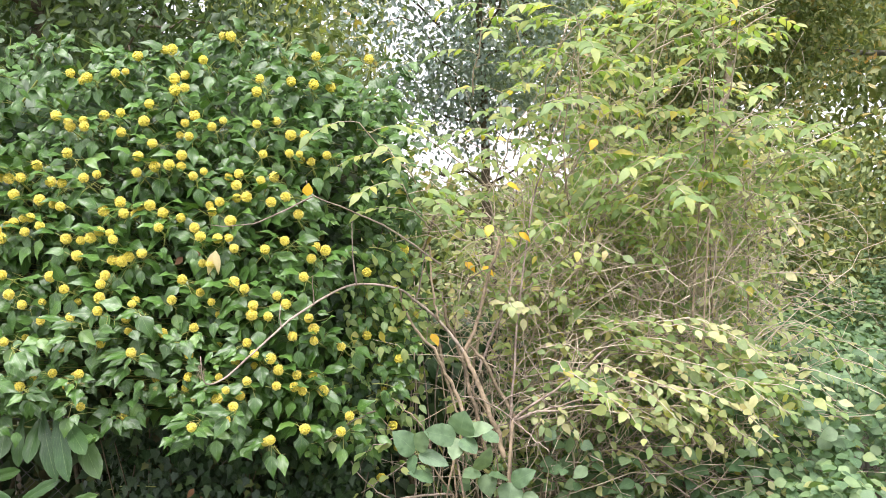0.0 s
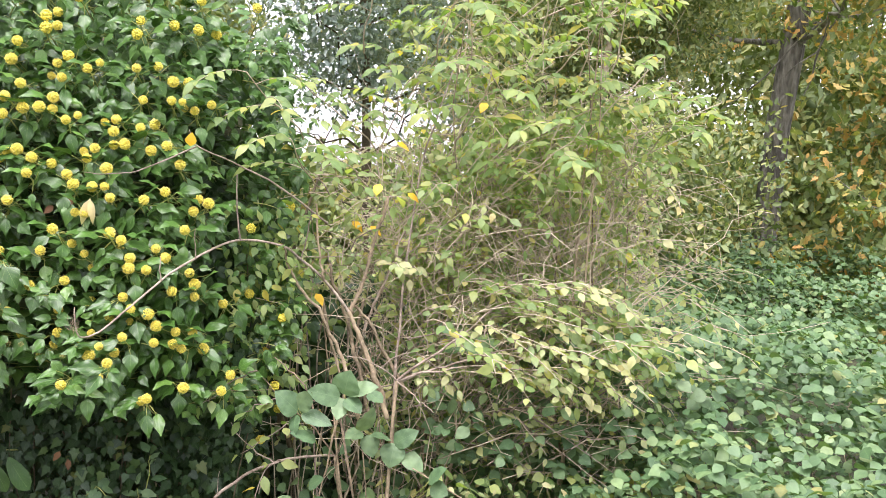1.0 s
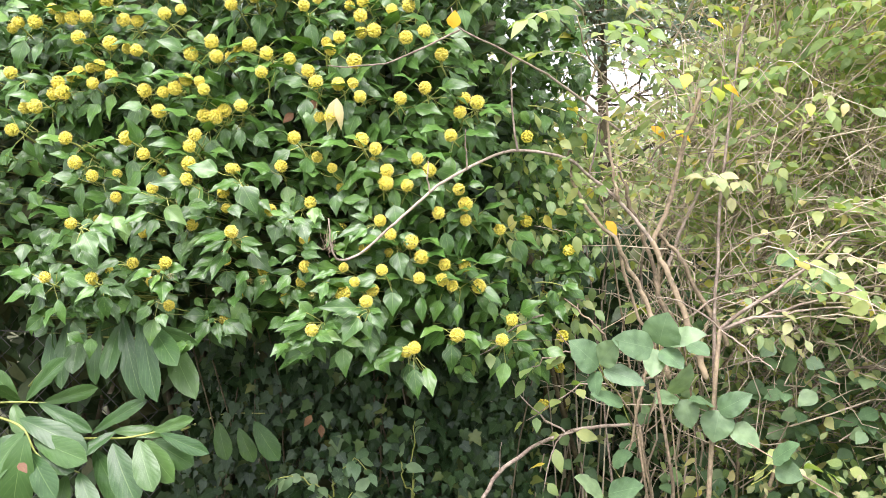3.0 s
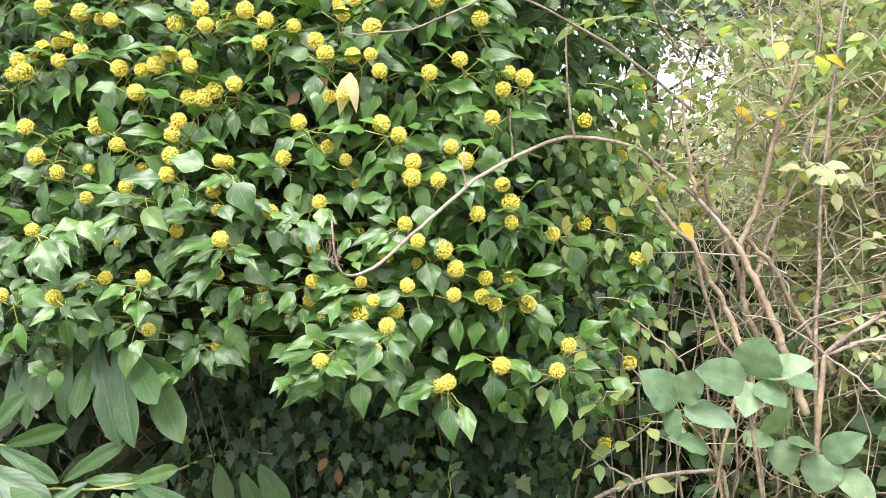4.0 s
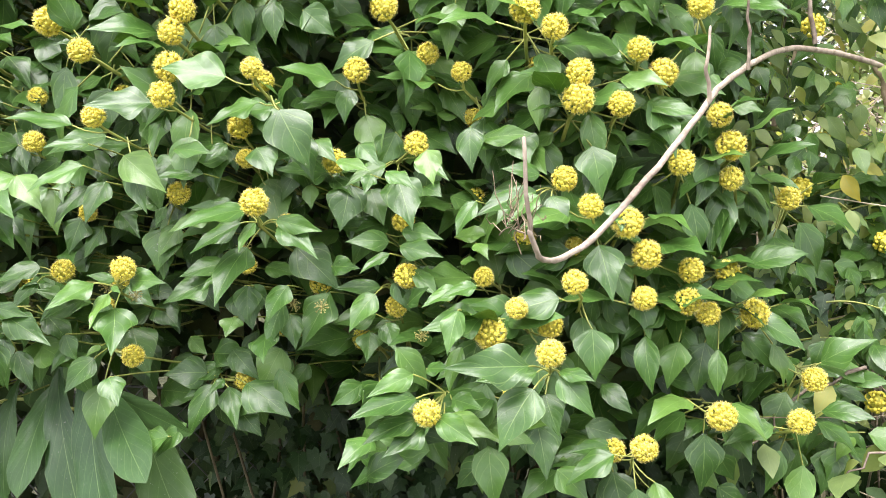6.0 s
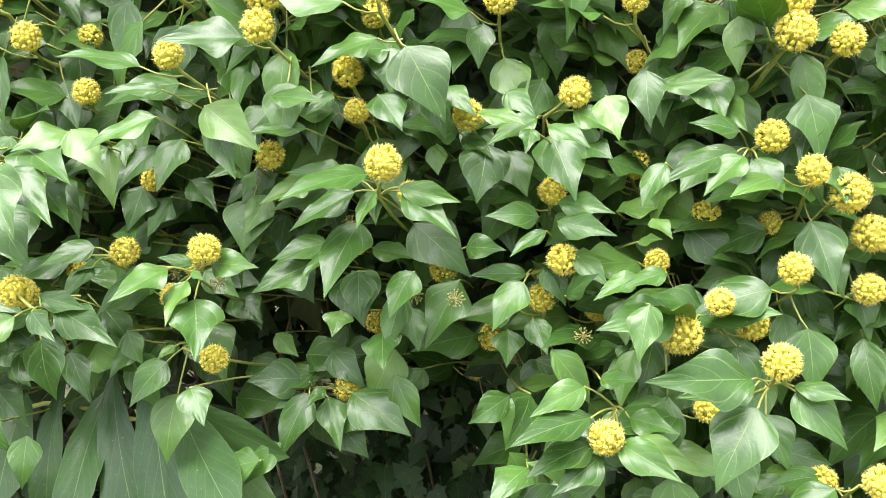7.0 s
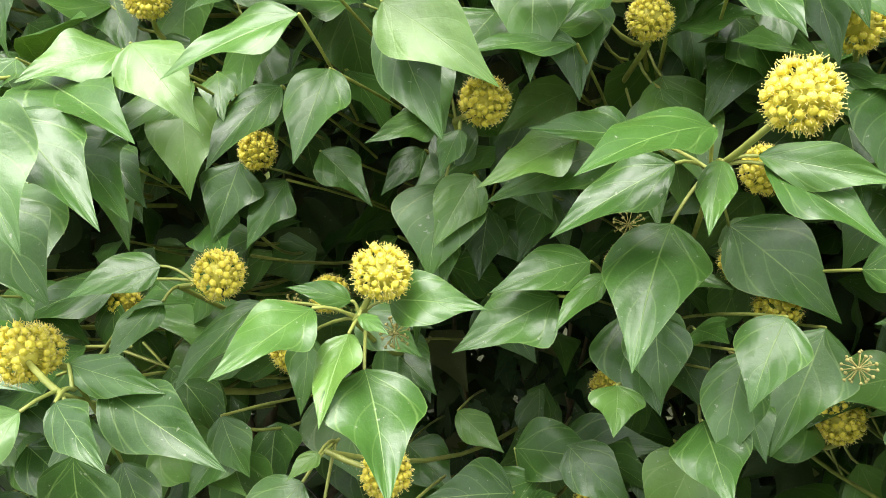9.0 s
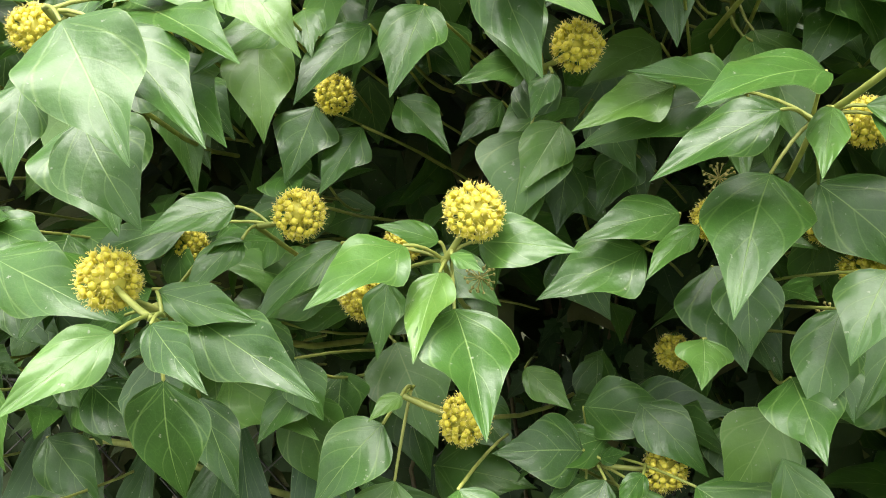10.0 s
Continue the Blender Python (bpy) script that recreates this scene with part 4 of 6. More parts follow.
ivy_leaf(shoot_q, (-0.561, 2.080, 1.360), (-0.548, 2.062, 1.366), 0.40)
ivy_leaf(shoot_q, (-0.543, 2.050, 1.343), (-0.569, 2.032, 1.337), 0.40)
ivy_leaf(shoot_q, (-0.692, 2.120, 1.433), (-0.662, 2.102, 1.420), 0.50)
ivy_leaf(shoot_q, (-0.655, 2.080, 1.464), (-0.632, 2.062, 1.450), 0.50)
ivy_leaf(shoot_q, (-0.955, 2.020, 1.435), (-0.923, 2.002, 1.411), 0.60)
ivy_leaf(shoot_q, (-0.949, 2.080, 1.430), (-0.939, 2.062, 1.412), 0.50)
ivy_leaf(shoot_q, (-0.795, 2.080, 1.402), (-0.832, 2.062, 1.385), 0.60)
ivy_leaf(shoot_q, (-0.770, 2.080, 1.403), (-0.811, 2.062, 1.408), 0.50)
ivy_leaf(shoot_q, (-0.930, 2.080, 1.315), (-0.967, 2.062, 1.300), 0.50)
ivy_leaf(shoot_q, (-0.777, 2.080, 1.303), (-0.775, 2.062, 1.288), 1.00)
ivy_leaf(shoot_q, (-1.055, 2.080, 1.313), (-1.083, 2.062, 1.283), 0.70)
ivy_leaf(shoot_q, (-0.757, 2.150, 1.250), (-0.751, 2.132, 1.224), 0.90)
ivy_leaf(shoot_q, (-0.728, 2.150, 1.245), (-0.741, 2.132, 1.222), 0.80)
ivy_leaf(shoot_q, (-0.811, 2.150, 1.377), (-0.823, 2.132, 1.347), 0.70)
ivy_leaf(shoot_q, (-0.855, 2.150, 1.268), (-0.833, 2.132, 1.255), 0.80)
ivy_leaf(shoot_q, (-0.873, 2.150, 1.398), (-0.891, 2.132, 1.381), 0.70)

SPENT_SPOTS = [(-0.688, 2.07, 1.317), (-0.865, 2.06, 1.324), (-0.931, 2.12, 1.322), (-0.725, 2.1, 1.313), (-0.597, 2.08, 1.292), (-0.774, 2.1, 1.367)]
# older globes that sit deeper between the leaves
OLD_GLOBES = [(-0.782, 2.2, 1.272), (-0.723, 2.08, 1.391), (-0.948, 2.12, 1.397), (-1.026, 2.13, 1.319), (-0.909, 2.11, 1.331), (-0.927, 2.11, 1.303), (-0.775, 2.11, 1.349), (-0.723, 2.140, 1.349), (-1.03, 2.1, 1.424), (-0.708, 2.130, 1.330)]
for k, spot in enumerate(OLD_GLOBES):
    set_umbel(ivy, spot, unit([0.3 * math.sin(k * 2.0), -1, 0.3]), 0.0098 + 0.001 * math.sin(k * 3.0), k % 3)


for k, spot in enumerate(SPENT_SPOTS):
    set_umbel(ivy, spot, unit([0.3 * math.sin(k * 2.0), -1, 0.3]), 0.0078, 6)


HOLLOWS = [(-1.021, 1.381), (-0.932, 1.358), (-0.879, 1.276), (-1.032, 1.234), (-0.785, 1.292), (-0.781, 1.187), (-1.029, 1.377), (-0.939, 1.384), (-0.723, 1.485), (-0.751, 1.227), (-0.67, 1.354), (-0.664, 1.286), (-1.135, 1.341), (-0.572, 1.518), (-0.329, 1.243), (-0.379, 1.634), (-0.466, 1.521)]  # x, z of the dark hollows between the shoots


def build_ivy_mass():
    """The leaves and stalks behind and between the near shoots, and the other globes."""
    r = np.random.default_rng(31)
    # dead: living inner leaves whose colour is darkened for shade
    piles, dead = Pile(), Pile()
    globes = [(x / 1000, z / 1000) for row in (FLOWERS_TOP, FLOWERS_HIGH, FLOWERS_MIDDLE, FLOWERS_LOW) for x, z in row if math.hypot(x + 566, z - 1297) > 25]
    stems = Pile()
    for i, (x, z) in enumerate(globes):
        y = float(ivy_front(x, z))
        g = np.array([x, y, z])
        out = unit([r.normal(0, 0.3), -1, r.uniform(0.0, 0.9)])
        rad = r.uniform(0.0112, 0.0145)
        set_umbel(ivy, g, out, rad, i % 3 if z < 2.0 else 3 + i % 3)
        if z > 1.6 and i % 3 == 0:
            side_globe = g + np.array([r.choice([-1, 1]) * 0.026, r.uniform(0, 0.02), r.normal(0, 0.01)])
            set_umbel(ivy, side_globe, unit(out + r.normal(0, 0.3, 3)), rad * 0.85, (i + 1) % 3)
        node = g - out * rad * 2
        root = node + np.array([r.normal(0, 0.03), 0.2, -0.05])
        stems.tube(stalk(root, node, 0.01, 4), 0.0022, 0.0019, 4)
        stems.tube(stalk(node, g, 0.002, 3), 0.0018, 0.0015, 4)
        for j in range(10 if z > 1.5 else 7):
            a = math.pi * (0.75 + 1.5 * ((j * 3) % 7) / 6) + r.normal(0, 0.3)
            side = np.array([math.cos(a), -0.5, 0.85 * math.sin(a) - 0.05])
            base = node + unit(side) * r.uniform(0.02, 0.04) + np.array([0, 0.012 * j, 0])
            stems.tube([node + np.array([0, 0.01 * j, 0]), base], 0.0011, 0.0009, 3)
            piles.leaves(IVY_LIGHT[int(r.integers(4))], placings(base, side + np.array([0, -0.1, -0.2]) + r.normal(0, 0.16, 3),
                         np.array([0, -0.55, 0.9]) + 0.4 * side + r.normal(0, 0.2, 3), r.uniform(0.042, 0.064), r.uniform(0.75, 1.05)))
    # the layers of leaves: the front shell and the depth behind it, coloured darker for shade
    for count, d0, d1, s0, s1 in ((2100, 0.06, 0.14, 0.034, 0.054), (2100, 0.14, 0.28, 0.036, 0.054), (3400, 0.30, 0.6, 0.045, 0.075), (3000, 0.6, 1.3, 0.07, 0.11)):
        x = r.uniform(-2.1, -0.05, count * 2)
        z = r.uniform(1.02, 2.34, count * 2)
        edge = 0.05 * np.sin(x * 17 + z * 9) + 0.03 * np.sin(x * 37 - z * 29) + r.normal(0, 0.02, count * 2)
        right = -0.15 - 0.10 * np.clip((z - 1.68) / 0.2, 0, 1) + 0.05 * np.sin(z * 15) + 0.04 * np.sin(z * 37 + 1)
        gaps = np.sin(x * 23 + 2 * np.sin(z * 11)) * np.sin(z * 27 + 2 * np.sin(x * 13 + 1))
        ok = (z < ivy_top(x) + edge) & (z > ivy_skirt(x) + 0.6 * edge) & (x < right)
        ok &= x > -2.0 + 0.12 * np.sin(z * 8) + r.exponential(0.1, len(x))
        ok &= (x < -0.33) | (r.uniform(0, 1, len(x)) < 0.65)
        if d0 > 0.29:
            ok &= x < -0.24
        if d1 < 0.4:
            ok &= gaps > np.where(z > 1.6, -0.28, -0.36)
            for hx, hz in HOLLOWS:
                ok &= (x - hx) ** 2 + (z - hz) ** 2 > 0.03 ** 2
        x, z = x[ok][:count], z[ok][:count]
        y = ivy_front(x, z) + r.uniform(d0, d1, len(x)) * (0.85 + 0.15 * np.sin(x * 6.5 + 1)) + 0.03 * np.sin(13 * x) * np.sin(11 * z + 1)
        base = np.stack([x, y, z], -1)
        up = np.clip((z - 1.9) / 0.4, 0, 1)[:, None]
        tip = np.stack([r.normal(0, 0.9, len(x)), r.normal(-0.35, 0.25, len(x)), r.normal(-0.38, 0.4, len(x))], -1)
        face = np.stack([r.normal(0, 0.45, len(x)), r.normal(-0.55, 0.3, len(x)), r.normal(0.8, 0.3, len(x))], -1) + up * np.array([0, 0, 0.5])
        size = r.uniform(s0, s1, len(x)) * np.where(x > -0.34, 0.72, 1.0)
        which = r.integers(0, 4, len(x))
        # fresh leaves keep the ivy green, the others get the shade-dark colour
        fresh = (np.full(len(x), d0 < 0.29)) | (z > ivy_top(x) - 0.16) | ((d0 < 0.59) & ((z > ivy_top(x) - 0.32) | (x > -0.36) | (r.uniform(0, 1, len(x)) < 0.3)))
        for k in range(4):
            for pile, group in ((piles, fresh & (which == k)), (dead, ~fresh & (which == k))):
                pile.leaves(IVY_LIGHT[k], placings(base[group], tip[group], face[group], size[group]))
        if d0 < 0.2:
            for b, t in list(zip(base, tip))[::3]:
                stems.tube(stalk(b + np.array([r.normal(0, 0.03), 0.17, -0.015]), b, 0.006, 5), 0.0012, 0.0009, 4)
    n = 330
    x, z = r.uniform(-1.2, -0.4, n), r.uniform(1.12, 1.62, n)
    ok = (z > ivy_skirt(x)) & (np.sin(x * 31 + 2 * np.sin(z * 17)) * np.sin(z * 35 + 2 * np.sin(x * 19 + 1)) > -0.3)
    x, z = x[ok], z[ok]
    clear = np.array([(g[0], g[2] + 25) for g in NEAR_GLOBES + NEAR_GLOBES_2] + [(g[0] * 1000, g[2] * 1000 + 25) for g in OLD_GLOBES] + [(-786, 1257), (-868, 1292), (-613, 1370)]) / 1000
    ok = (np.hypot(x[:, None] - clear[:, 0], z[:, None] - clear[:, 1]) > 0.034).all(axis=1)
    x, z = x[ok], z[ok]
    n = len(x)
    base = np.stack([x, ivy_front(x, z) + r.uniform(0.03, 0.12, n), z], -1)
    tip = np.stack([r.normal(0, 0.7, n), r.normal(-0.35, 0.2, n), r.normal(-0.6, 0.3, n)], -1)
    face = np.stack([r.normal(0, 0.3, n), r.normal(-0.75, 0.2, n), r.normal(0.65, 0.2, n)], -1)
    for k in range(6):
        piles.leaves(IVY_SHAPES[k], placings(base[k::6], tip[k::6], face[k::6], r.uniform(0.036, 0.052, len(base[k::6]))))
    for b in base[::2]:
        stems.tube(stalk(b + np.array([r.normal(0, 0.03), 0.1, -0.02]), b, 0.004, 5), 0.001, 0.0008, 4)
    for k in range(110):
        if k % 2:
            x0 = r.uniform(-1.25, -0.25)
            z0 = float(ivy_top(x0)) - 0.03
            way = unit([r.normal(0, 0.5), -0.25, r.uniform(0.5, 1.0)])
        else:
            z0 = r.uniform(1.12, 1.46) if k % 4 else r.uniform(1.66, 2.2)
            x0 = -0.19 - 0.12 * max(0.0, z0 - 1.8) + 0.04 * math.sin(z0 * 15)
            way = unit([1, r.normal(-0.1, 0.4), r.normal(0.05, 0.4)])
        p0 = np.array([x0, float(ivy_front(x0, z0)) + r.uniform(0.03, 0.2), z0])
        p1 = p0 + way * r.uniform(0.03, 0.075)
        stems.tube(stalk(p0 - way * 0.02, p1, -0.004, 5), 0.0014, 0.0008, 4)
        for f in np.linspace(0.15, 1.0, 6):
            q = p0 + (p1 - p0) * f
            d = unit(np.array([r.normal(0, 0.7), -0.35, r.normal(-0.25, 0.5)]) + 0.4 * way)
            piles.leaves(IVY_LIGHT[int(r.integers(4))], placings(q + d * 0.015, d + np.array([0, 0, -0.3]), np.array([r.normal(0, 0.3), -0.6, 0.8]), r.uniform(0.03, 0.05)))
    part("foliage", piles, IVY, ivy, "dense glossy dark green ivy leaves", "stuff")
    part("dead_inner_foliage", dead, INNER_SHADE, ivy, "inner ivy leaves darkened in colour to stand for shade", "stuff")
    part("stalk_growth", stems, GREEN_STEM, ivy, "thin yellow-green leaf stalks", "stuff")
    wood = Pile()
    for k in range(26):
        x0 = -1.6 + 1.5 * (k + r.uniform(0, 1)) / 26
        y0 = 2.95 + r.uniform(-0.08, 0.2)
        z = np.linspace(0, r.uniform(1.5, 2.15), 9)
        wood.tube(np.stack([x0 + 0.08 * np.sin(z * 4 + k), y0 + 0.05 * np.cos(z * 3 + k), z], -1), r.uniform(0.006, 0.016), 0.004, 6)
    part("woody_growth", wood, IVY_WOOD, ivy, "brown woody ivy stems", "stuff")
    # the side that turns away to the gap, its shade put into a darker leaf colour
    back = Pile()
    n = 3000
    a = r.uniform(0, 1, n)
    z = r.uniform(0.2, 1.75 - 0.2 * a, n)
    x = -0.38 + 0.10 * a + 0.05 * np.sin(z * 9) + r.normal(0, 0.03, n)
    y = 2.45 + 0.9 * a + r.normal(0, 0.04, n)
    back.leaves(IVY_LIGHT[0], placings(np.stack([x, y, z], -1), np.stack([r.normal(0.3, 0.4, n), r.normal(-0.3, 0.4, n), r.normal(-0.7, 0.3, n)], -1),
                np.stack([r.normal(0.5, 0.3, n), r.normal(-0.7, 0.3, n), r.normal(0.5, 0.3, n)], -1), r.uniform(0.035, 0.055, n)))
    # glow: ivy leaves in a paler yellow-green that stands for light on them
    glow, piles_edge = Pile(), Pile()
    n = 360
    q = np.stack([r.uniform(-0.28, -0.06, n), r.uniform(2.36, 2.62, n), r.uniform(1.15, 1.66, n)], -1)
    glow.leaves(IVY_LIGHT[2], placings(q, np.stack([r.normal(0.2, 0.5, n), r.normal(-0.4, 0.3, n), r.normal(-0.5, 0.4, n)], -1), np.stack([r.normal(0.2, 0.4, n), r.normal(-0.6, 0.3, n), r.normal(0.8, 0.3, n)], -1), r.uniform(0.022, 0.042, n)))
    n = 800
    z = r.uniform(1.35, 2.12, n)
    q = np.stack([-0.22 + r.normal(0, 0.055, n) - 0.05 * np.maximum(0, z - 1.8), r.uniform(2.42, 2.85, n), z], -1)
    for k in range(4):
        w = q[k::4]
        piles_edge.leaves(IVY_LIGHT[k], placings(w, np.stack([r.normal(0.2, 0.6, len(w)), r.normal(-0.4, 0.3, len(w)), r.normal(-0.4, 0.4, len(w))], -1), np.stack([r.normal(0.2, 0.4, len(w)), r.normal(-0.5, 0.3, len(w)), r.normal(0.8, 0.3, len(w))], -1), r.uniform(0.028, 0.045, len(w))))
    part("edge_foliage", piles_edge, IVY, ivy, "loose ivy leaves on the edge of the bush", "stuff")
    part("yellowed_foliage", glow, FRESH, ivy, "ivy leaves on the lit side, coloured yellow-green for the light", "stuff")
    for k in range(12):
        zz = 1.0 + 0.06 * k
        set_umbel(ivy, (-0.17 + 0.05 * math.sin(k * 2.4), 2.48 + 0.12 * math.sin(k * 1.7), zz), unit([0.4, -1, 0.3]), 0.013, 3 + k % 3)
    part("side_foliage", back, IVY_SHADE, ivy, "ivy leaves on the side towards the thicket, coloured darker for shade", "stuff")


build_ivy_mass()


def wander(a, b, k, amount, r):
    a, b = np.asarray(a, float), np.asarray(b, float)
    t = np.linspace(0, 1, k)[:, None]
    j = np.cumsum(r.normal(0, amount, (k, 3)), axis=0)
    j -= j[0] + (j[-1] - j[0]) * t
    return a + (b - a) * t + j


def smooth(points, steps=6):
    """A smooth line through a few points."""
    p = np.asarray(points, float)
    p = np.vstack([2 * p[0] - p[1], p, 2 * p[-1] - p[-2]])
    out = []
    for i in range(1, len(p) - 2):
        for s in np.linspace(0, 1, steps, endpoint=False):
            a, b, c, d = p[i - 1:i + 3]
            out.append(0.5 * (2 * b + (c - a) * s + (2 * a - 5 * b + 4 * c - d) * s ** 2 + (3 * b - a - 3 * c + d) * s ** 3))
    return np.array(out + [p[-2]])


def build_climbing_ivy():
    """Small lobed leaves that hang on the fence under the bush."""
    r = np.random.default_rng(5)
    t = thing("climbing_ivy", "dark climbing ivy with small lobed leaves hanging on the fence", "ivy", (-0.6, 2.55, 0))
    p, s = Pile(), Pile()
    n = 6400
    x, z = r.uniform(-1.05, -0.18, n), r.uniform(0.0, 1.32, n)
    ok = (x > -0.98 + 0.12 * np.sin(z * 6)) | (r.uniform(0, 1, n) < 0.12)
    x, z = x[ok], z[ok]
    n = len(x)
    y = 2.45 + 0.07 * np.sin(8 * x) * np.sin(5 * z) + 0.03 * np.sin(23 * x + 2 * np.sin(11 * z)) + r.uniform(-0.09, 0.10, n)
    p.leaves(IVY_LOBED, placings(np.stack([x, y, z], -1), np.stack([r.normal(0, 0.55, n), r.normal(-0.3, 0.3, n), r.normal(-0.8, 0.3, n)], -1),
             np.stack([r.normal(0, 0.5, n), r.normal(-0.7, 0.3, n), r.normal(0.6, 0.35, n)], -1), r.uniform(0.018, 0.038, n)))
    # shade under the bush is put into this darker leaf colour
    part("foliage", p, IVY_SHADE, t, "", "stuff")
    for k in range(9):
        x0 = r.uniform(-1.0, -0.2)
        zz = np.linspace(r.uniform(0.0, 0.3), r.uniform(1.5, 1.8), 9)
        s.tube(np.stack([x0 + 0.03 * np.sin(zz * 9 + k), 2.43 + 0.03 * np.cos(zz * 7 + k) + 0.25 * np.maximum(0, zz - 1.1), zz], -1), 0.0025, 0.0015, 4)
    part("runner_growth", s, IVY_WOOD, t, "thin hanging runners", "stuff")


build_climbing_ivy()


def build_fence():
    t = thing("chain_link_fence", "rusty grey chain-link fence overgrown by ivy and laurel", "fence", (-1.2, 2.6, 0))
    p = Pile()
    step = 0.05
    for k in range(-26, 40):
        for s in (1, -1):
            pts = []
            for i in range(23):
                z = i * step
                x = -2.4 + k * step * 2 + (step * (i % 2)) * s * 1.0
                pts.append((x + (step if s < 0 else 0), 2.6 + 0.002 * s * (1 if i % 2 else -1), z))
            if -2.5 < pts[0][0] < -0.42:
                p.tube(pts, 0.0014, 0.0014, 4)
    part("wire_mesh", p, WIRE, t, "grey diamond wire mesh")
    for z in (1.10, 0.62):
        w = Pile()
        w.tube([(x, 2.605 + 0.004 * math.sin(x * 3), z - 0.01 * math.sin((x + 2.5) * 1.3)) for x in np.linspace(-2.5, -0.4, 16)], 0.002, 0.002, 5)
        part("line_wire", w, WIRE, t, "thin rusty line wire")


build_fence()


def build_laurel():
    """Cherry laurel that pushes out under the ivy: each leaf is a part of its twig."""
    meshes = []
    for shp in LAUREL_SHAPES:
        one = Pile()
        one.leaves(shp, np.eye(3, 4)[None])
        meshes.append(one.mesh("leaf", LAUREL))
    t = thing("cherry_laurel", "cherry laurel with long glossy light green leaves beside the fence", "laurel", (-1.5, 2.35, 0))
    r = np.random.default_rng(12)

    def twig(pts, leaves, length, spread, face, start=0.25):
        p = Pile()
        p.tube(pts, 0.006, 0.003, 7)
        tw = part("twig", p, GREEN_STEM, t, "green laurel twig")
        pts = np.asarray(pts, float)
        for i in range(leaves):
            f = start + (1 - start) * i / max(1, leaves - 1)
            q = f * (len(pts) - 1)
            a = int(min(q, len(pts) - 2))
            b = pts[a] + (pts[a + 1] - pts[a]) * (q - a)
            d = unit(pts[a + 1] - pts[a])
            side = unit(np.cross(d, face)) * (1 if i % 2 else -1)
            if i == leaves - 1:
                side = side * 0.2
            tip = d * 0.5 + side * spread * 0.75 + np.array([0, -0.2, -0.4]) + r.normal(0, 0.22, 3)
            m = to_matrix(placings(b + unit(tip) * 0.008, tip, np.asarray(face) + r.normal(0, 0.22, 3), length * r.uniform(0.85, 1.2), r.uniform(0.85, 1.12))[0])
            place_part("leaf", meshes[i % 3], tw, m)

    def bare_twig(*pts):
        p = Pile()
        p.tube(smooth(pts), 0.0032, 0.0016, 7)
        return part("twig", p, GREEN_STEM, t, "green laurel twig")

    def laurel_leaf(tw, base, tip, wide):
        """One leaf from its base to its tip, its upper side to the light."""
        b, e = np.asarray(base), np.asarray(tip)
        if tw == fan:
            b, e = b - 0.5 * (e - b) + np.array([0, 0.03, 0]), b + 0.9 * (e - b)
            wide = wide / 1.7
        face = np.array([r.normal(0, 0.25), -0.95, 0.12 + r.normal(0, 0.1)]) if tw == fan else np.array([r.normal(0, 0.2), -0.8, 0.55 + r.normal(0, 0.12)])
        m = to_matrix(placings(b, e - b, face, np.linalg.norm(e - b) * 1.12, min(1.12, wide / 0.45))[0])
        place_part("leaf", meshes[int(r.integers(3))], tw, m)

    # the hanging fan below the ivy, and the twigs that push out beside the fence
    fan = bare_twig((-1.5, 2.6, 0.95), (-1.224, 2.34, 1.13), (-1.023, 2.2, 1.17), (-0.897, 2.1, 1.2))
    upper = bare_twig((-1.6, 2.4, 0.9), (-1.424, 2.2, 0.997), (-1.244, 2.1, 1.05), (-1.143, 2.09, 1.057))
    lower = bare_twig((-1.5, 2.3, 0.95), (-1.325, 2.1, 1.03), (-1.163, 2.03, 1.028), (-1.111, 2.01, 0.977), (-1.03, 2.01, 0.949))
    spray = bare_twig((-1.35, 2.3, 0.8), (-1.197, 2.15, 0.907), (-1.1, 2.1, 0.979), (-0.967, 2.07, 1.002), (-0.873, 2.06, 1.027))
    dim = bare_twig((-1.1, 2.58, 0.85), (-0.941, 2.5, 0.93), (-0.785, 2.36, 0.98))
    base = bare_twig((-1.2, 2.3, 0.65), (-0.965, 2.2, 0.761), (-0.747, 2.09, 0.837))
    laurel_leaf(fan, (-1.135, 2.130, 1.168), (-1.127, 2.100, 1.093), 0.57)
    laurel_leaf(fan, (-1.099, 2.120, 1.176), (-1.090, 2.090, 1.130), 0.82)
    laurel_leaf(fan, (-1.056, 2.110, 1.183), (-1.056, 2.080, 1.117), 0.47)
    laurel_leaf(fan, (-1.010, 2.100, 1.185), (-1.007, 2.060, 1.132), 0.66)
    laurel_leaf(fan, (-0.983, 2.090, 1.189), (-0.941, 2.040, 1.106), 0.41)
    laurel_leaf(fan, (-0.936, 2.070, 1.200), (-0.892, 2.010, 1.107), 0.48)
    laurel_leaf(fan, (-0.894, 2.050, 1.202), (-0.841, 2.010, 1.168), 0.59)
    laurel_leaf(fan, (-0.893, 2.070, 1.212), (-0.816, 2.050, 1.196), 0.37)
    laurel_leaf(fan, (-0.885, 2.090, 1.172), (-0.832, 2.040, 1.121), 0.59)
    laurel_leaf(fan, (-1.171, 2.140, 1.158), (-1.157, 2.110, 1.095), 0.58)
    laurel_leaf(upper, (-1.179, 2.080, 1.060), (-1.091, 2.030, 1.154), 0.25)
    laurel_leaf(upper, (-1.148, 2.090, 1.057), (-1.041, 2.080, 1.089), 0.26)
    laurel_leaf(upper, (-1.146, 2.070, 1.062), (-1.033, 2.030, 1.032), 0.24)
    laurel_leaf(upper, (-1.183, 2.070, 1.064), (-1.202, 2.020, 1.103), 0.57)
    laurel_leaf(upper, (-1.207, 2.100, 1.050), (-1.246, 2.080, 1.115), 0.46)
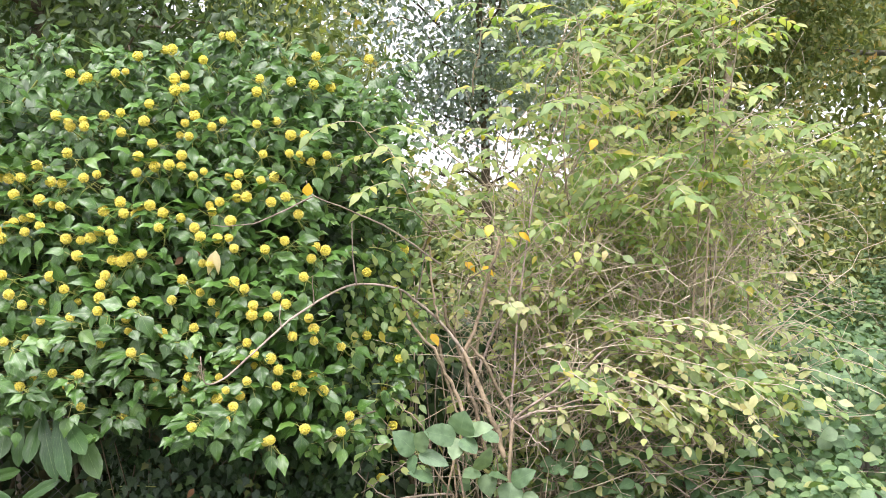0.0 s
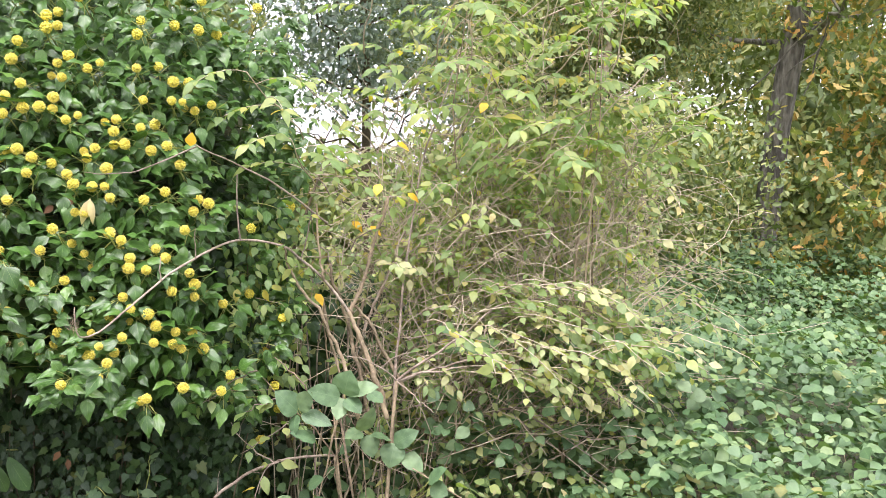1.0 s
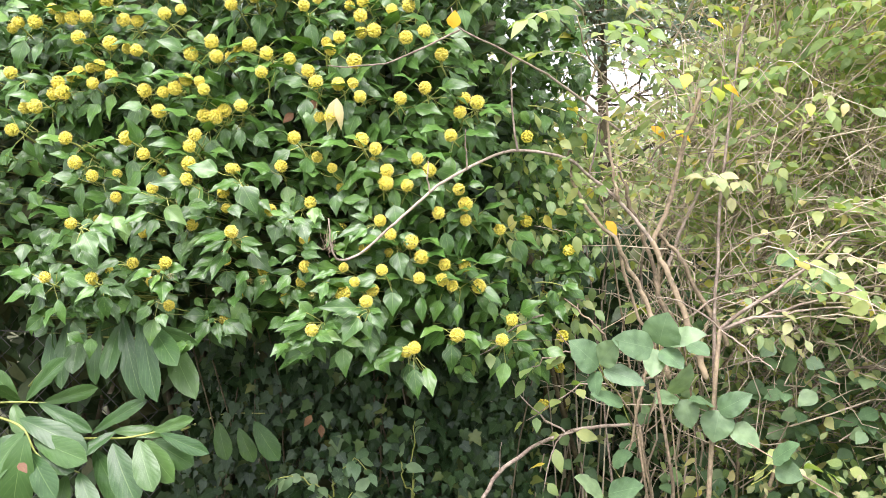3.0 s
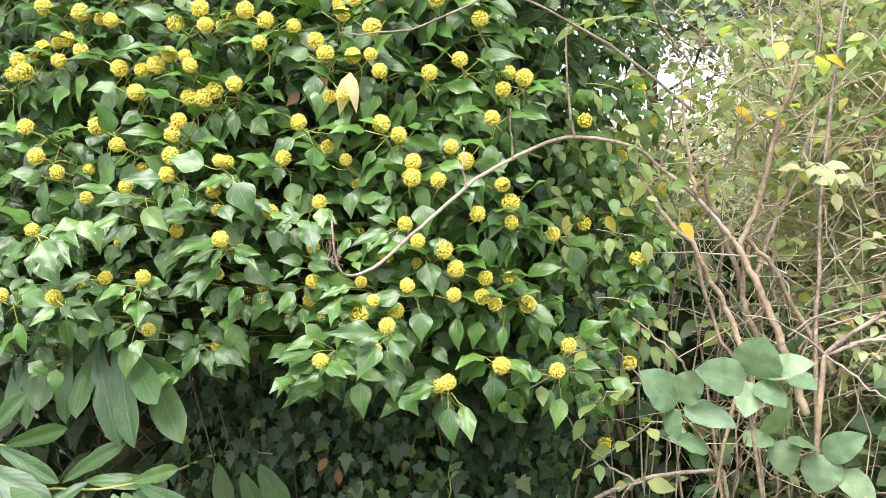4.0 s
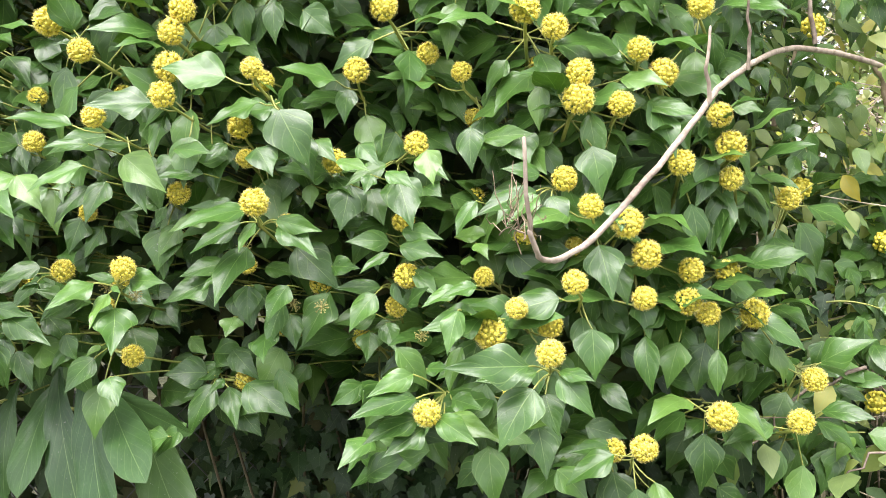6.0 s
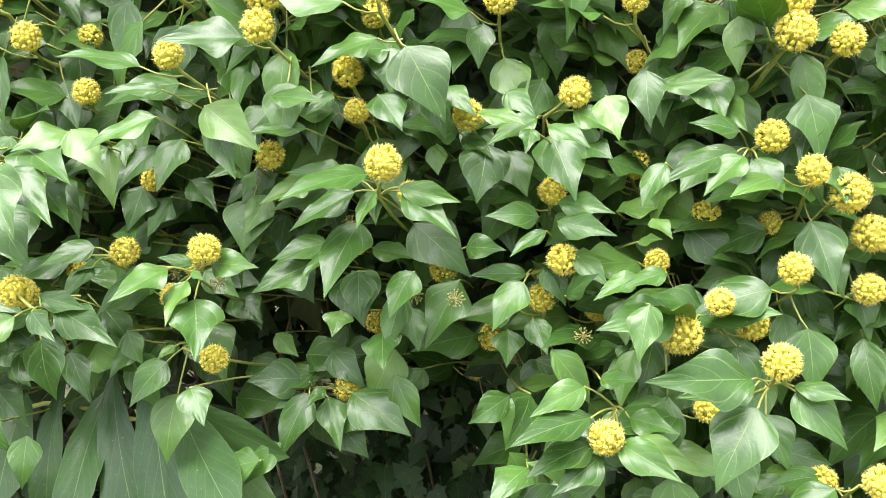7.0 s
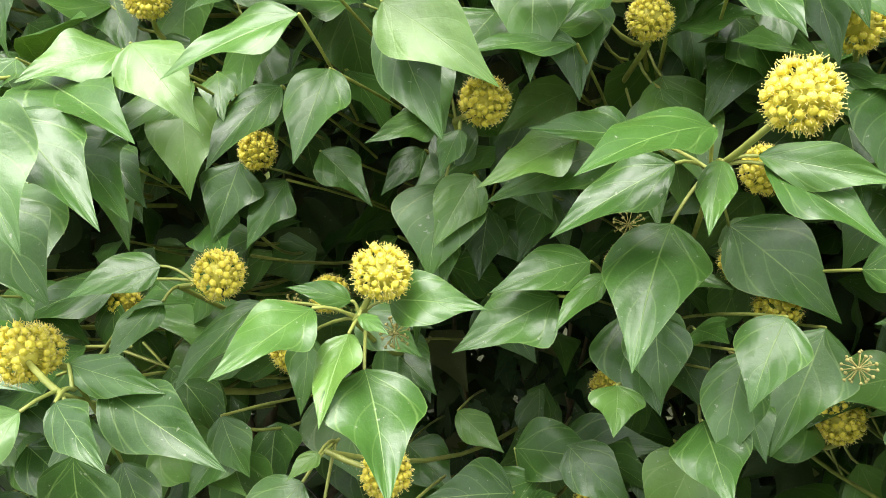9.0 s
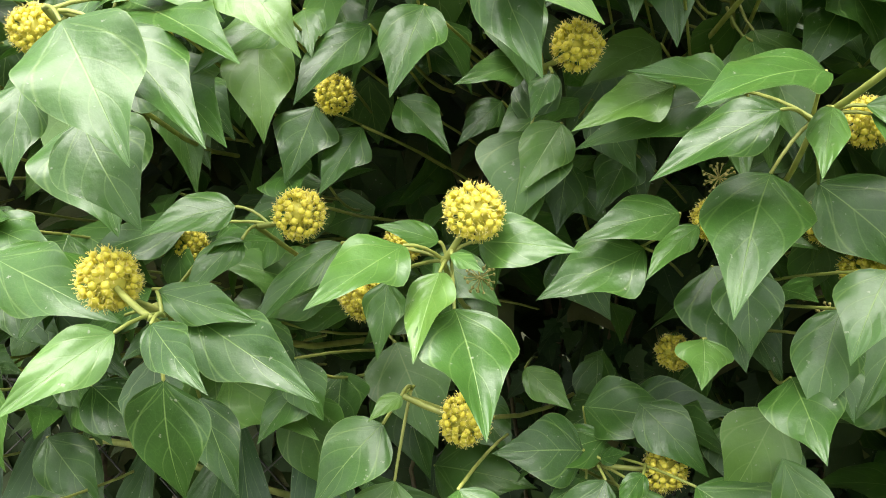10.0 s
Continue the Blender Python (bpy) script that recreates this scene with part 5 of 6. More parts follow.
    laurel_leaf(upper, (-1.218, 2.100, 1.049), (-1.183, 2.060, 1.006), 0.52)
    laurel_leaf(lower, (-1.167, 2.040, 1.037), (-1.038, 2.000, 1.017), 0.37)
    laurel_leaf(lower, (-1.132, 2.000, 1.027), (-1.193, 1.960, 0.944), 0.48)
    laurel_leaf(lower, (-1.123, 1.990, 1.022), (-1.131, 1.940, 0.901), 0.66)
    laurel_leaf(lower, (-1.120, 2.000, 0.985), (-1.056, 1.950, 0.925), 0.51)
    laurel_leaf(lower, (-1.133, 2.030, 1.006), (-1.015, 1.980, 0.983), 0.40)
    laurel_leaf(lower, (-1.117, 2.020, 0.985), (-1.043, 1.990, 0.964), 0.60)
    laurel_leaf(lower, (-1.030, 2.010, 0.949), (-0.987, 1.970, 0.897), 0.59)
    laurel_leaf(lower, (-1.066, 2.030, 0.937), (-1.073, 1.990, 0.860), 0.64)
    laurel_leaf(lower, (-1.011, 2.020, 0.895), (-0.974, 1.990, 0.855), 0.67)
    laurel_leaf(lower, (-1.174, 2.030, 1.009), (-1.206, 2.000, 0.985), 0.91)
    laurel_leaf(spray, (-1.052, 2.100, 0.995), (-0.951, 2.080, 1.072), 0.23)
    laurel_leaf(spray, (-0.985, 2.070, 1.013), (-1.039, 2.020, 0.981), 0.39)
    laurel_leaf(spray, (-1.003, 2.090, 1.006), (-0.908, 2.080, 1.022), 0.30)
    laurel_leaf(spray, (-0.916, 2.070, 1.015), (-0.823, 2.030, 1.055), 0.21)
    laurel_leaf(spray, (-0.886, 2.050, 1.021), (-0.783, 2.000, 1.007), 0.24)
    laurel_leaf(spray, (-1.025, 2.060, 0.980), (-0.949, 2.000, 0.899), 0.43)
    laurel_leaf(spray, (-0.977, 2.040, 0.999), (-0.915, 1.980, 0.916), 0.49)
    laurel_leaf(spray, (-0.919, 2.030, 1.012), (-0.873, 1.970, 0.951), 0.57)
    laurel_leaf(spray, (-0.921, 2.060, 1.003), (-0.855, 2.000, 0.954), 0.50)
    laurel_leaf(spray, (-0.919, 2.090, 0.994), (-0.834, 2.050, 0.963), 0.49)
    laurel_leaf(spray, (-0.896, 2.110, 0.980), (-0.857, 2.080, 0.945), 0.65)
    laurel_leaf(dim, (-0.885, 2.340, 0.961), (-0.857, 2.300, 0.898), 0.57)
    laurel_leaf(dim, (-0.834, 2.330, 0.953), (-0.797, 2.300, 0.898), 0.66)
    laurel_leaf(dim, (-0.791, 2.310, 0.976), (-0.735, 2.270, 0.910), 0.61)
    laurel_leaf(base, (-0.853, 2.100, 0.822), (-0.760, 2.060, 0.867), 0.31)
    laurel_leaf(base, (-0.756, 2.080, 0.838), (-0.692, 2.050, 0.881), 0.28)
    laurel_leaf(base, (-1.189, 2.000, 0.858), (-1.101, 1.970, 0.864), 0.43)
    laurel_leaf(base, (-1.126, 1.990, 0.848), (-1.176, 1.950, 0.823), 0.78)
    twig([(-1.45, 2.6, 1.7), (-1.3, 2.5, 1.98), (-1.17, 2.42, 2.1)], 11, 0.11, 0.9, (0.1, -0.6, 0.7))
    twig([(-1.75, 2.5, 1.7), (-1.5, 2.45, 1.95), (-1.32, 2.4, 2.0)], 11, 0.11, 0.9, (0.1, -0.6, 0.7))
    # the inside of the hedge behind the fence, its shade put into the leaf colour
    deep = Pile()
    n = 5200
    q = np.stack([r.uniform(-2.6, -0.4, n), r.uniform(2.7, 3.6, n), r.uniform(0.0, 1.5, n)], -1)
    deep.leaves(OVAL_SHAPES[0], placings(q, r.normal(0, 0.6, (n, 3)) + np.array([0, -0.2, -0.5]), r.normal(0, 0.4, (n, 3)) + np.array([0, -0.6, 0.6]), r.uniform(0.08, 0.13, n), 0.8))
    part("inner_foliage", deep, INNER_SHADE, t, "leaves behind the fence, darkened in colour for shade", "stuff")
    # leaves in the gap behind the stems, also coloured darker for shade
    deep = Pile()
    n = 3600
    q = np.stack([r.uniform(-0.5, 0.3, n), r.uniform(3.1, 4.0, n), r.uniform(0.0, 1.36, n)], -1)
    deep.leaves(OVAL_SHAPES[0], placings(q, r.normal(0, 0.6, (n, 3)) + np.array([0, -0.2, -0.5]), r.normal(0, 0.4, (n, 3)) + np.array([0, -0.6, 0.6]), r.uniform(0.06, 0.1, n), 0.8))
    part("shaded_foliage", deep, IVY_SHADE, t, "leaves in the gap behind the stems, darkened in colour for shade", "stuff")


build_laurel()


# ---- stems and leaves right of the ivy ----
def leafy_branch(owner, p0, p1, rise, count, s0, s1, leaf, bark, r, name="leafy_branch", thick=0.0022, hang=-0.35, label=""):
    """A thin arching branch with leaves in two ranks that hang a little; the leaves are a part of the branch."""
    p0, p1 = np.asarray(p0, float), np.asarray(p1, float)
    pts = wander(p0, p1, 9, 0.008, r)
    t = np.linspace(0, 1, 9)
    pts[:, 2] += rise * 4 * t * (1 - t)
    st, lv = Pile(), Pile()
    st.tube(pts, thick, 0.0009, 5)
    br = part(name, st, bark, owner, label)
    for i in range(count):
        f = 0.22 + 0.78 * i / max(1, count - 1)
        q = f * 8
        a = min(int(q), 7)
        at = pts[a] + (pts[a + 1] - pts[a]) * (q - a)
        d = unit(pts[a + 1] - pts[a])
        side = unit(np.cross(d, (0, 0, 1))) * (1 if i % 2 else -1)
        if i == count - 1:
            side = side * 0.1
        tip = unit(d * 0.6 + side * 0.8 + np.array([0, 0, hang * r.uniform(0.2, 1.2)]) + r.normal(0, 0.3, 3))
        base = at + tip * 0.008
        st2 = OVAL_SHAPES[int(r.integers(3))]
        lv.leaves(st2, placings(base, tip, np.array([0, -0.6, 0.85]) + r.normal(0, 0.35, 3), r.uniform(s0, s1), r.uniform(0.85, 1.25)))
    part("foliage", lv, leaf, br, "", "stuff")
    return br


def build_bare_shrub():
    r = np.random.default_rng(3)
    t = thing("bare_shrub", "half-bare shrub with brown arching stems and yellowing leaves", "shrub", (0.25, 2.5, 0))
    arch = Pile()
    line = smooth([(0.055, 2.44, 1.381), (0.018, 2.442, 1.429), (-0.023, 2.443, 1.471), (-0.083, 2.43, 1.52), (-0.13, 2.39, 1.555), (-0.229, 2.32, 1.572), (-0.287, 2.22, 1.55), (-0.333, 2.08, 1.519), (-0.36, 1.985, 1.494), (-0.4, 1.878, 1.448), (-0.437, 1.82, 1.41), (-0.456, 1.785, 1.399), (-0.467, 1.755, 1.402), (-0.472, 1.742, 1.418), (-0.474, 1.735, 1.459)], 5)
    line[2:-2] += wander((0, 0, 0), (0, 0, 0), len(line) - 4, 0.0006, r)
    thick = np.linspace(0.0042, 0.0010, len(line))
    arch.tube(line, 0.0042, 0.0010, 8)
    for k in range(3, len(line) - 4, 4):
        step = unit(line[k + 1] - line[k - 1])
        arch.tube([line[k] - step * 0.006, line[k] - step * 0.002, line[k] + step * 0.002, line[k] + step * 0.006], thick[k] * 1.12, thick[k] * 1.04, 8)
    a = part("arching_branch", arch, PALE_BARK, t, "long pale branch arching over the ivy")
    for pts, r0, r1 in (
        (smooth([(-0.23, 2.28, 1.57), (-0.245, 2.27, 1.66), (-0.245, 2.26, 1.74)]), 0.003, 0.0022),
        (smooth([(-0.02, 2.5, 1.62), (-0.16, 2.4, 1.72), (-0.27, 2.3, 1.77), (-0.345, 2.23, 1.80), (-0.36, 2.215, 1.84)]), 0.0038, 0.002),
        (smooth([(-0.345, 2.23, 1.80), (-0.45, 2.16, 1.74), (-0.52, 2.13, 1.72), (-0.58, 2.12, 1.72)]), 0.0026, 0.0015),
        (smooth([(-0.315, 2.13, 1.53), (-0.317, 2.125, 1.57), (-0.318, 2.12, 1.605)]), 0.002, 0.0018),
        (smooth([(-0.362, 1.98, 1.492), (-0.364, 1.975, 1.52), (-0.364, 1.972, 1.545)]), 0.002, 0.0018),
    ):
        up = Pile()
        pts[1:-1] += wander((0, 0, 0), (0, 0, 0), len(pts) - 2, 0.001, r)
        up.tube(pts, r0 * 0.85, r1 * 0.55, 6)
        part("side_twig", up, PALE_BARK, t, "pale side twig")
    gold = Pile()
    gold.leaves(OVAL_SHAPES[0], placings([(-0.355, 2.21, 1.80)], [(0.05, -0.2, 0.5)], [(0, -1, 0.2)], 0.035, 1.5))
    part("gold_leaf", gold, GOLD, t, "single orange-yellow leaf")
    pale = Pile()
    for b, d, wide in (((-0.5545, 2.095, 1.659), (-0.0185, -0.015, -0.060), 0.62), ((-0.5535, 2.094, 1.658), (0.0115, -0.014, -0.055), 0.55)):
        pale.leaves(OVAL_SHAPES[1], placings([b], [d], [(0.2, -0.9, 0.4)], float(np.linalg.norm(d)), wide))
    part("withered_leaf", pale, PALE, t, "pale withered leaf caught on the branch")
    # the fork from which the stems part, and the stems that carry it
    for pts, r0, r1, bark in (
            (((-0.136, 2.42, 1.56), (-0.114, 2.42, 1.512), (-0.066, 2.42, 1.435), (-0.011, 2.42, 1.37), (0.025, 2.42, 1.311), (0.066, 2.42, 1.203), (0.099, 2.42, 1.089)), 0.0038, 0.0103, BROWN_BARK),
            (((-0.005, 2.46, 1.506), (0.012, 2.46, 1.446), (0.036, 2.46, 1.379), (0.062, 2.46, 1.294), (0.101, 2.46, 1.199), (0.135, 2.46, 1.08)), 0.0051, 0.0113, BROWN_BARK),
            (((0.055, 2.44, 1.381), (0.098, 2.44, 1.298), (0.147, 2.44, 1.187), (0.18, 2.44, 1.088)), 0.0079, 0.0133, BROWN_BARK),
            (((-0.051, 2.44, 1.675), (-0.04, 2.44, 1.53), (-0.027, 2.44, 1.482), (-0.018, 2.44, 1.466)), 0.0033, 0.007, BROWN_BARK),
            (((0.144, 2.46, 1.709), (0.127, 2.46, 1.631), (0.094, 2.46, 1.489), (0.063, 2.46, 1.392), (0.059, 2.46, 1.372)), 0.0051, 0.01, BROWN_BARK),
            (((0.068, 2.47, 1.397), (0.126, 2.47, 1.325), (0.172, 2.47, 1.255), (0.227, 2.47, 1.156)), 0.0051, 0.01, BROWN_BARK),
            (((-0.062, 2.44, 1.658), (-0.078, 2.44, 1.555), (-0.093, 2.44, 1.516)), 0.002, 0.0043, PALE_BARK),
            (((-0.13, 2.3, 1.271), (-0.075, 2.3, 1.234), (-0.036, 2.3, 1.185), (-0.008, 2.3, 1.118)), 0.0018, 0.005, BROWN_BARK),
            (((0.203, 2.55, 1.61), (0.153, 2.55, 1.47), (0.117, 2.55, 1.384), (0.102, 2.55, 1.307)), 0.0038, 0.0083, PALE_BARK),
            (((-0.022, 2.52, 1.404), (0.035, 2.52, 1.21), (0.096, 2.52, 1.1), (0.149, 2.52, 0.742)), 0.0062, 0.0025, BROWN_BARK),
            (((0.063, 2.36, 1.2), (0.032, 2.36, 1.052), (-0.014, 2.36, 0.777)), 0.0062, 0.0025, BROWN_BARK),
            (((-0.075, 2.8, 1.409), (-0.095, 2.8, 1.154), (-0.069, 2.8, 0.93)), 0.0045, 0.0025, PALE_BARK),
            (((0.062, 2.7, 1.377), (0.06, 2.7, 1.119), (0.083, 2.7, 0.809)), 0.0045, 0.0025, PALE_BARK),
            (((-0.018, 2.75, 1.354), (-0.032, 2.75, 1.166), (-0.015, 2.75, 0.946)), 0.0045, 0.0025, PALE_BARK),
            (((0.096, 2.56, 1.406), (0.09, 2.56, 1.263), (0.161, 2.56, 1.095), (0.195, 2.56, 0.73)), 0.0062, 0.0025, BROWN_BARK),
            (((0.19, 2.44, 0.0), (0.2, 2.42, 0.6), (0.2, 2.41, 1.2)), 0.011, 0.008, BROWN_BARK),
            (((0.1, 2.5, 0.0), (0.12, 2.46, 0.5), (0.04, 2.42, 0.98)), 0.009, 0.006, BROWN_BARK),
            (((0.24, 2.6, 0.0), (0.33, 2.64, 0.6), (0.42, 2.67, 0.99)), 0.010, 0.007, BROWN_BARK),
            (((0.2, 2.42, 1.0), (0.2, 2.5, 1.4), (0.24, 2.55, 1.8), (0.33, 2.6, 2.15)), 0.006, 0.003, PALE_BARK),
            (((0.14, 2.5, 0.3), (0.06, 2.55, 0.9), (-0.03, 2.62, 1.4)), 0.006, 0.003, BROWN_BARK),
            (((0.08, 2.55, 0.2), (0.0, 2.62, 0.8), (-0.08, 2.7, 1.35)), 0.005, 0.003, PALE_BARK),
            (((0.2, 2.41, 1.2), (0.3, 2.42, 1.235), (0.5, 2.45, 1.28), (0.72, 2.5, 1.33)), 0.0055, 0.002, PALE_BARK),
            (((0.2, 2.41, 1.2), (0.33, 2.42, 1.3), (0.5, 2.5, 1.42), (0.75, 2.55, 1.44), (0.98, 2.55, 1.36)), 0.0055, 0.002, PALE_BARK),
            (((0.24, 2.41, 1.22), (0.4, 2.38, 1.26), (0.6, 2.4, 1.25)), 0.004, 0.0018, PALE_BARK),
            (((0.2, 2.41, 1.2), (0.12, 2.37, 1.26), (0.05, 2.34, 1.28)), 0.003, 0.0015, PALE_BARK),
            (((0.2, 2.4, 1.2), (0.26, 2.37, 1.16), (0.3, 2.35, 1.13)), 0.003, 0.002, PALE_BARK),
            (((0.42, 2.67, 0.99), (0.48, 2.62, 1.05), (0.549, 2.566, 1.086), (0.66, 2.5, 1.06), (0.85, 2.45, 0.95)), 0.006, 0.002, PALE_BARK),
            (((0.42, 2.67, 0.99), (0.47, 2.68, 1.12), (0.6, 2.66, 1.2), (0.78, 2.6, 1.23)), 0.005, 0.002, PALE_BARK),
            (((0.42, 2.67, 0.97), (0.41, 2.66, 1.25), (0.39, 2.64, 1.55)), 0.0045, 0.0025, PALE_BARK),
            (((0.47, 2.63, 1.04), (0.36, 2.55, 1.14), (0.26, 2.5, 1.15)), 0.003, 0.0015, PALE_BARK),
            (((0.55, 2.57, 1.086), (0.6, 2.5, 1.15), (0.66, 2.46, 1.21)), 0.003, 0.0015, PALE_BARK),
            (((0.56, 2.56, 1.08), (0.7, 2.46, 1.0), (0.85, 2.4, 0.9)), 0.003, 0.0015, PALE_BARK),
            (((-0.29, 2.22, 0.85), (-0.22, 2.26, 0.95), (-0.1, 2.33, 0.99), (0.04, 2.42, 0.98)), 0.0055, 0.006, PALE_BARK),
            (((-0.12, 2.32, 0.985), (-0.17, 2.3, 1.03), (-0.23, 2.28, 1.1)), 0.003, 0.0012, PALE_BARK),
            (((0.04, 2.42, 0.98), (-0.02, 2.36, 1.08), (-0.1, 2.3, 1.16), (-0.17, 2.27, 1.24)), 0.0035, 0.0012, BROWN_BARK),
            (((0.07, 2.4, 0.8), (0.05, 2.34, 0.95), (0.06, 2.3, 1.08)), 0.0035, 0.002, BROWN_BARK)):
        st = Pile()
        line = smooth(pts)
        line += wander((0, 0, 0), (0, 0, 0), len(line), 0.0025, r)
        st.tube(line, r0 * 0.78, r1 * 0.6, 8)
        for q in line[4::5]:
            e = q + np.array([r.normal(0.03, 0.09), r.normal(0, 0.05), r.uniform(0.0, 0.14)])
            st.tube(wander(q, e, 5, 0.005, r), min(r1 * 0.4, 0.0011), 0.0006, 4)
        part("stem", st, bark, t, "bare brown stem")
    for k in range(40):
        p0 = np.array([r.uniform(0.15, 0.8), r.uniform(2.45, 2.7), r.uniform(0.9, 1.35)])
        p1 = p0 + np.array([r.uniform(0.15, 0.5), r.normal(0, 0.12), r.uniform(-0.05, 0.12)])
        leafy_branch(t, p0, p1, 0.06, 13, 0.02, 0.044, (YELLOWING, THICKET)[k % 2], PALE_BARK, r, label="thin branch with pale cream-green leaves")
    for p0, p1, n in (((-0.17, 2.27, 1.24), (-0.3, 2.22, 1.16), 6), ((-0.02, 2.36, 1.08), (-0.2, 2.27, 1.02), 8), ((-0.1, 2.3, 1.16), (-0.2, 2.24, 1.12), 6), ((-0.1, 2.33, 0.99), (-0.16, 2.25, 0.88), 6),
                      ((-0.02, 2.55, 1.7), (-0.16, 2.48, 1.86), 8), ((0.0, 2.52, 1.5), (-0.12, 2.46, 1.66), 7), ((0.05, 2.5, 1.55), (0.18, 2.4, 1.72), 8), ((0.11, 2.55, 1.7), (-0.02, 2.45, 1.82), 8),
                      ((0.2, 2.5, 1.5), (0.36, 2.42, 1.68), 8), ((-0.05, 2.5, 1.45), (-0.1, 2.4, 1.5), 5)):
        leafy_branch(t, p0, p1, 0.02, n, 0.03, 0.05, FRESH, PALE_BARK, r, label="thin branch with light green leaves")
    gl = Pile()
    for q in ((0.16, 2.5, 1.86), (0.2, 2.5, 1.72), (0.12, 2.46, 1.74), (0.05, 2.5, 1.63), (0.1, 2.48, 1.62), (0.42, 2.6, 2.0), (-0.04, 2.5, 1.42)):
        gl.leaves(OVAL_SHAPES[1], placings([q], [(r.normal(0.3, 0.6), -0.3, -0.2)], [(0, -0.5, 0.8)], 0.042, 1.2))
    part("gold_leaf", gl, GOLD, t, "bright yellow leaves among green ones", "stuff")
    tuft = Pile()
    for k in range(26):
        q = np.array([-0.478, 1.745, 1.415]) + r.normal(0, 0.006, 3)
        tuft.tube(wander(q, q + np.array([r.normal(0, 0.006), r.normal(0, 0.006), r.uniform(-0.012, 0.03)]), 5, 0.002, r), 0.0004, 0.0002, 3)
    part("dead_tuft", tuft, BROWN_BARK, t, "brown frizzy dead flower head on the branch end", "stuff")
    wl_ = Pile()
    for q, d in (((-0.62, 2.16, 1.66), (0.3, -0.4, -0.6)), ((-0.66, 2.17, 1.635), (-0.4, -0.4, -0.5)), ((-0.64, 2.3, 0.98), (0.2, -0.2, -0.9)), ((-0.66, 2.3, 1.0), (-0.3, -0.3, -0.6)), ((-1.1, 1.93, 0.99), (0.5, -0.3, -0.2))):
        wl_.leaves(OVAL_SHAPES[2], placings([q], [d], [(0.6, -0.7, 0.4)], 0.03, 1.0))
    part("withered_leaf", wl_, BROWN, t, "brown withered leaves caught in the ivy", "stuff")


build_bare_shrub()


def build_big_bramble():
    """The bramble shoot with large grey-green leaflets in front of the stems."""
    meshes = []
    for bend, ph in ((0.15, 0.0), (0.3, 2.0), (0.05, 4.0)):
        shp = blade(OVAL_U, [0.10, 0.38, 0.48, 0.46, 0.33, 0.13, 0], 0.18, bend, 0.022, 3.0, ph, 3, 16)
        one = Pile()
        one.leaves(shp, np.eye(3, 4)[None])
        meshes.append(one.mesh("leaflet", BRAMBLE_GREY))
    t = thing("bramble_shoot", "bramble shoot with large grey-green leaflets in front of bare stems", "bramble", (0.1, 2.3, 0))
    r = np.random.default_rng(8)
    cane = Pile()
    cane.tube([(0.1, 2.5, 0), (0.12, 2.38, 0.5), (0.1, 2.28, 0.9), (0.05, 2.22, 1.14)], 0.005, 0.003, 6)
    c = part("cane", cane, BROWN_BARK, t, "thin brown cane")
    for base, tip, wide in (
        ((0.058, 2.240, 1.195), (0.060, 2.205, 1.256), 0.097),
        ((0.046, 2.240, 1.187), (-0.035, 2.205, 1.209), 0.072),
        ((0.051, 2.240, 1.185), (0.042, 2.205, 1.137), 0.055),
        ((0.063, 2.240, 1.185), (0.103, 2.205, 1.161), 0.060),
        ((0.074, 2.240, 1.203), (0.132, 2.205, 1.236), 0.057),
        ((-0.059, 2.240, 1.145), (-0.105, 2.205, 1.202), 0.078),
        ((-0.057, 2.240, 1.153), (-0.025, 2.205, 1.205), 0.063),
        ((-0.047, 2.240, 1.141), (0.031, 2.205, 1.127), 0.053),
        ((-0.064, 2.240, 1.135), (-0.069, 2.205, 1.098), 0.045),
        ((-0.009, 2.240, 1.073), (-0.069, 2.205, 1.105), 0.045),
        ((0.105, 2.400, 1.060), (0.147, 2.365, 1.118), 0.068),
        ((0.109, 2.400, 1.057), (0.066, 2.365, 1.047), 0.063),
        ((0.131, 2.400, 1.048), (0.140, 2.365, 0.997), 0.066),
        ((0.204, 2.400, 1.026), (0.256, 2.365, 1.073), 0.063),
        ((0.204, 2.400, 1.026), (0.191, 2.365, 0.970), 0.085),
        ((0.232, 2.400, 0.994), (0.287, 2.365, 0.972), 0.069),
        ((0.190, 2.400, 1.038), (0.144, 2.365, 1.071), 0.060),
        ((-0.021, 2.300, 0.933), (0.011, 2.265, 0.967), 0.048),
        ((-0.040, 2.300, 0.865), (-0.097, 2.265, 0.912), 0.064),
        ((-0.027, 2.300, 0.866), (0.039, 2.265, 0.902), 0.072),
        ((-0.037, 2.300, 0.852), (-0.025, 2.265, 0.813), 0.059),
        ((0.296, 2.300, 0.956), (0.330, 2.265, 1.008), 0.061),
        ((0.303, 2.300, 0.944), (0.346, 2.265, 0.933), 0.059),
        ((0.123, 2.300, 1.189), (0.158, 2.265, 1.173), 0.052),
    ):
        v, e = np.asarray(base), np.asarray(tip)
        m = to_matrix(placings(v, e - v, np.array([0.0, -0.8, 0.65]) + r.normal(0, 0.26, 3), np.linalg.norm(e - v), min(1.4, 0.82 * wide / np.linalg.norm(e - v) / 0.94))[0])
        place_part("leaflet", meshes[int(r.integers(3))], c, m)
        stem = Pile()
        stem.tube(stalk((0.8 * v[0] + 0.02, v[1] + 0.03, v[2] - 0.05), v, 0.005), 0.0012, 0.0009, 5)
        place_part("leaf_stalk", stem.mesh("leaf_stalk", GREEN_STEM), c)


build_big_bramble()


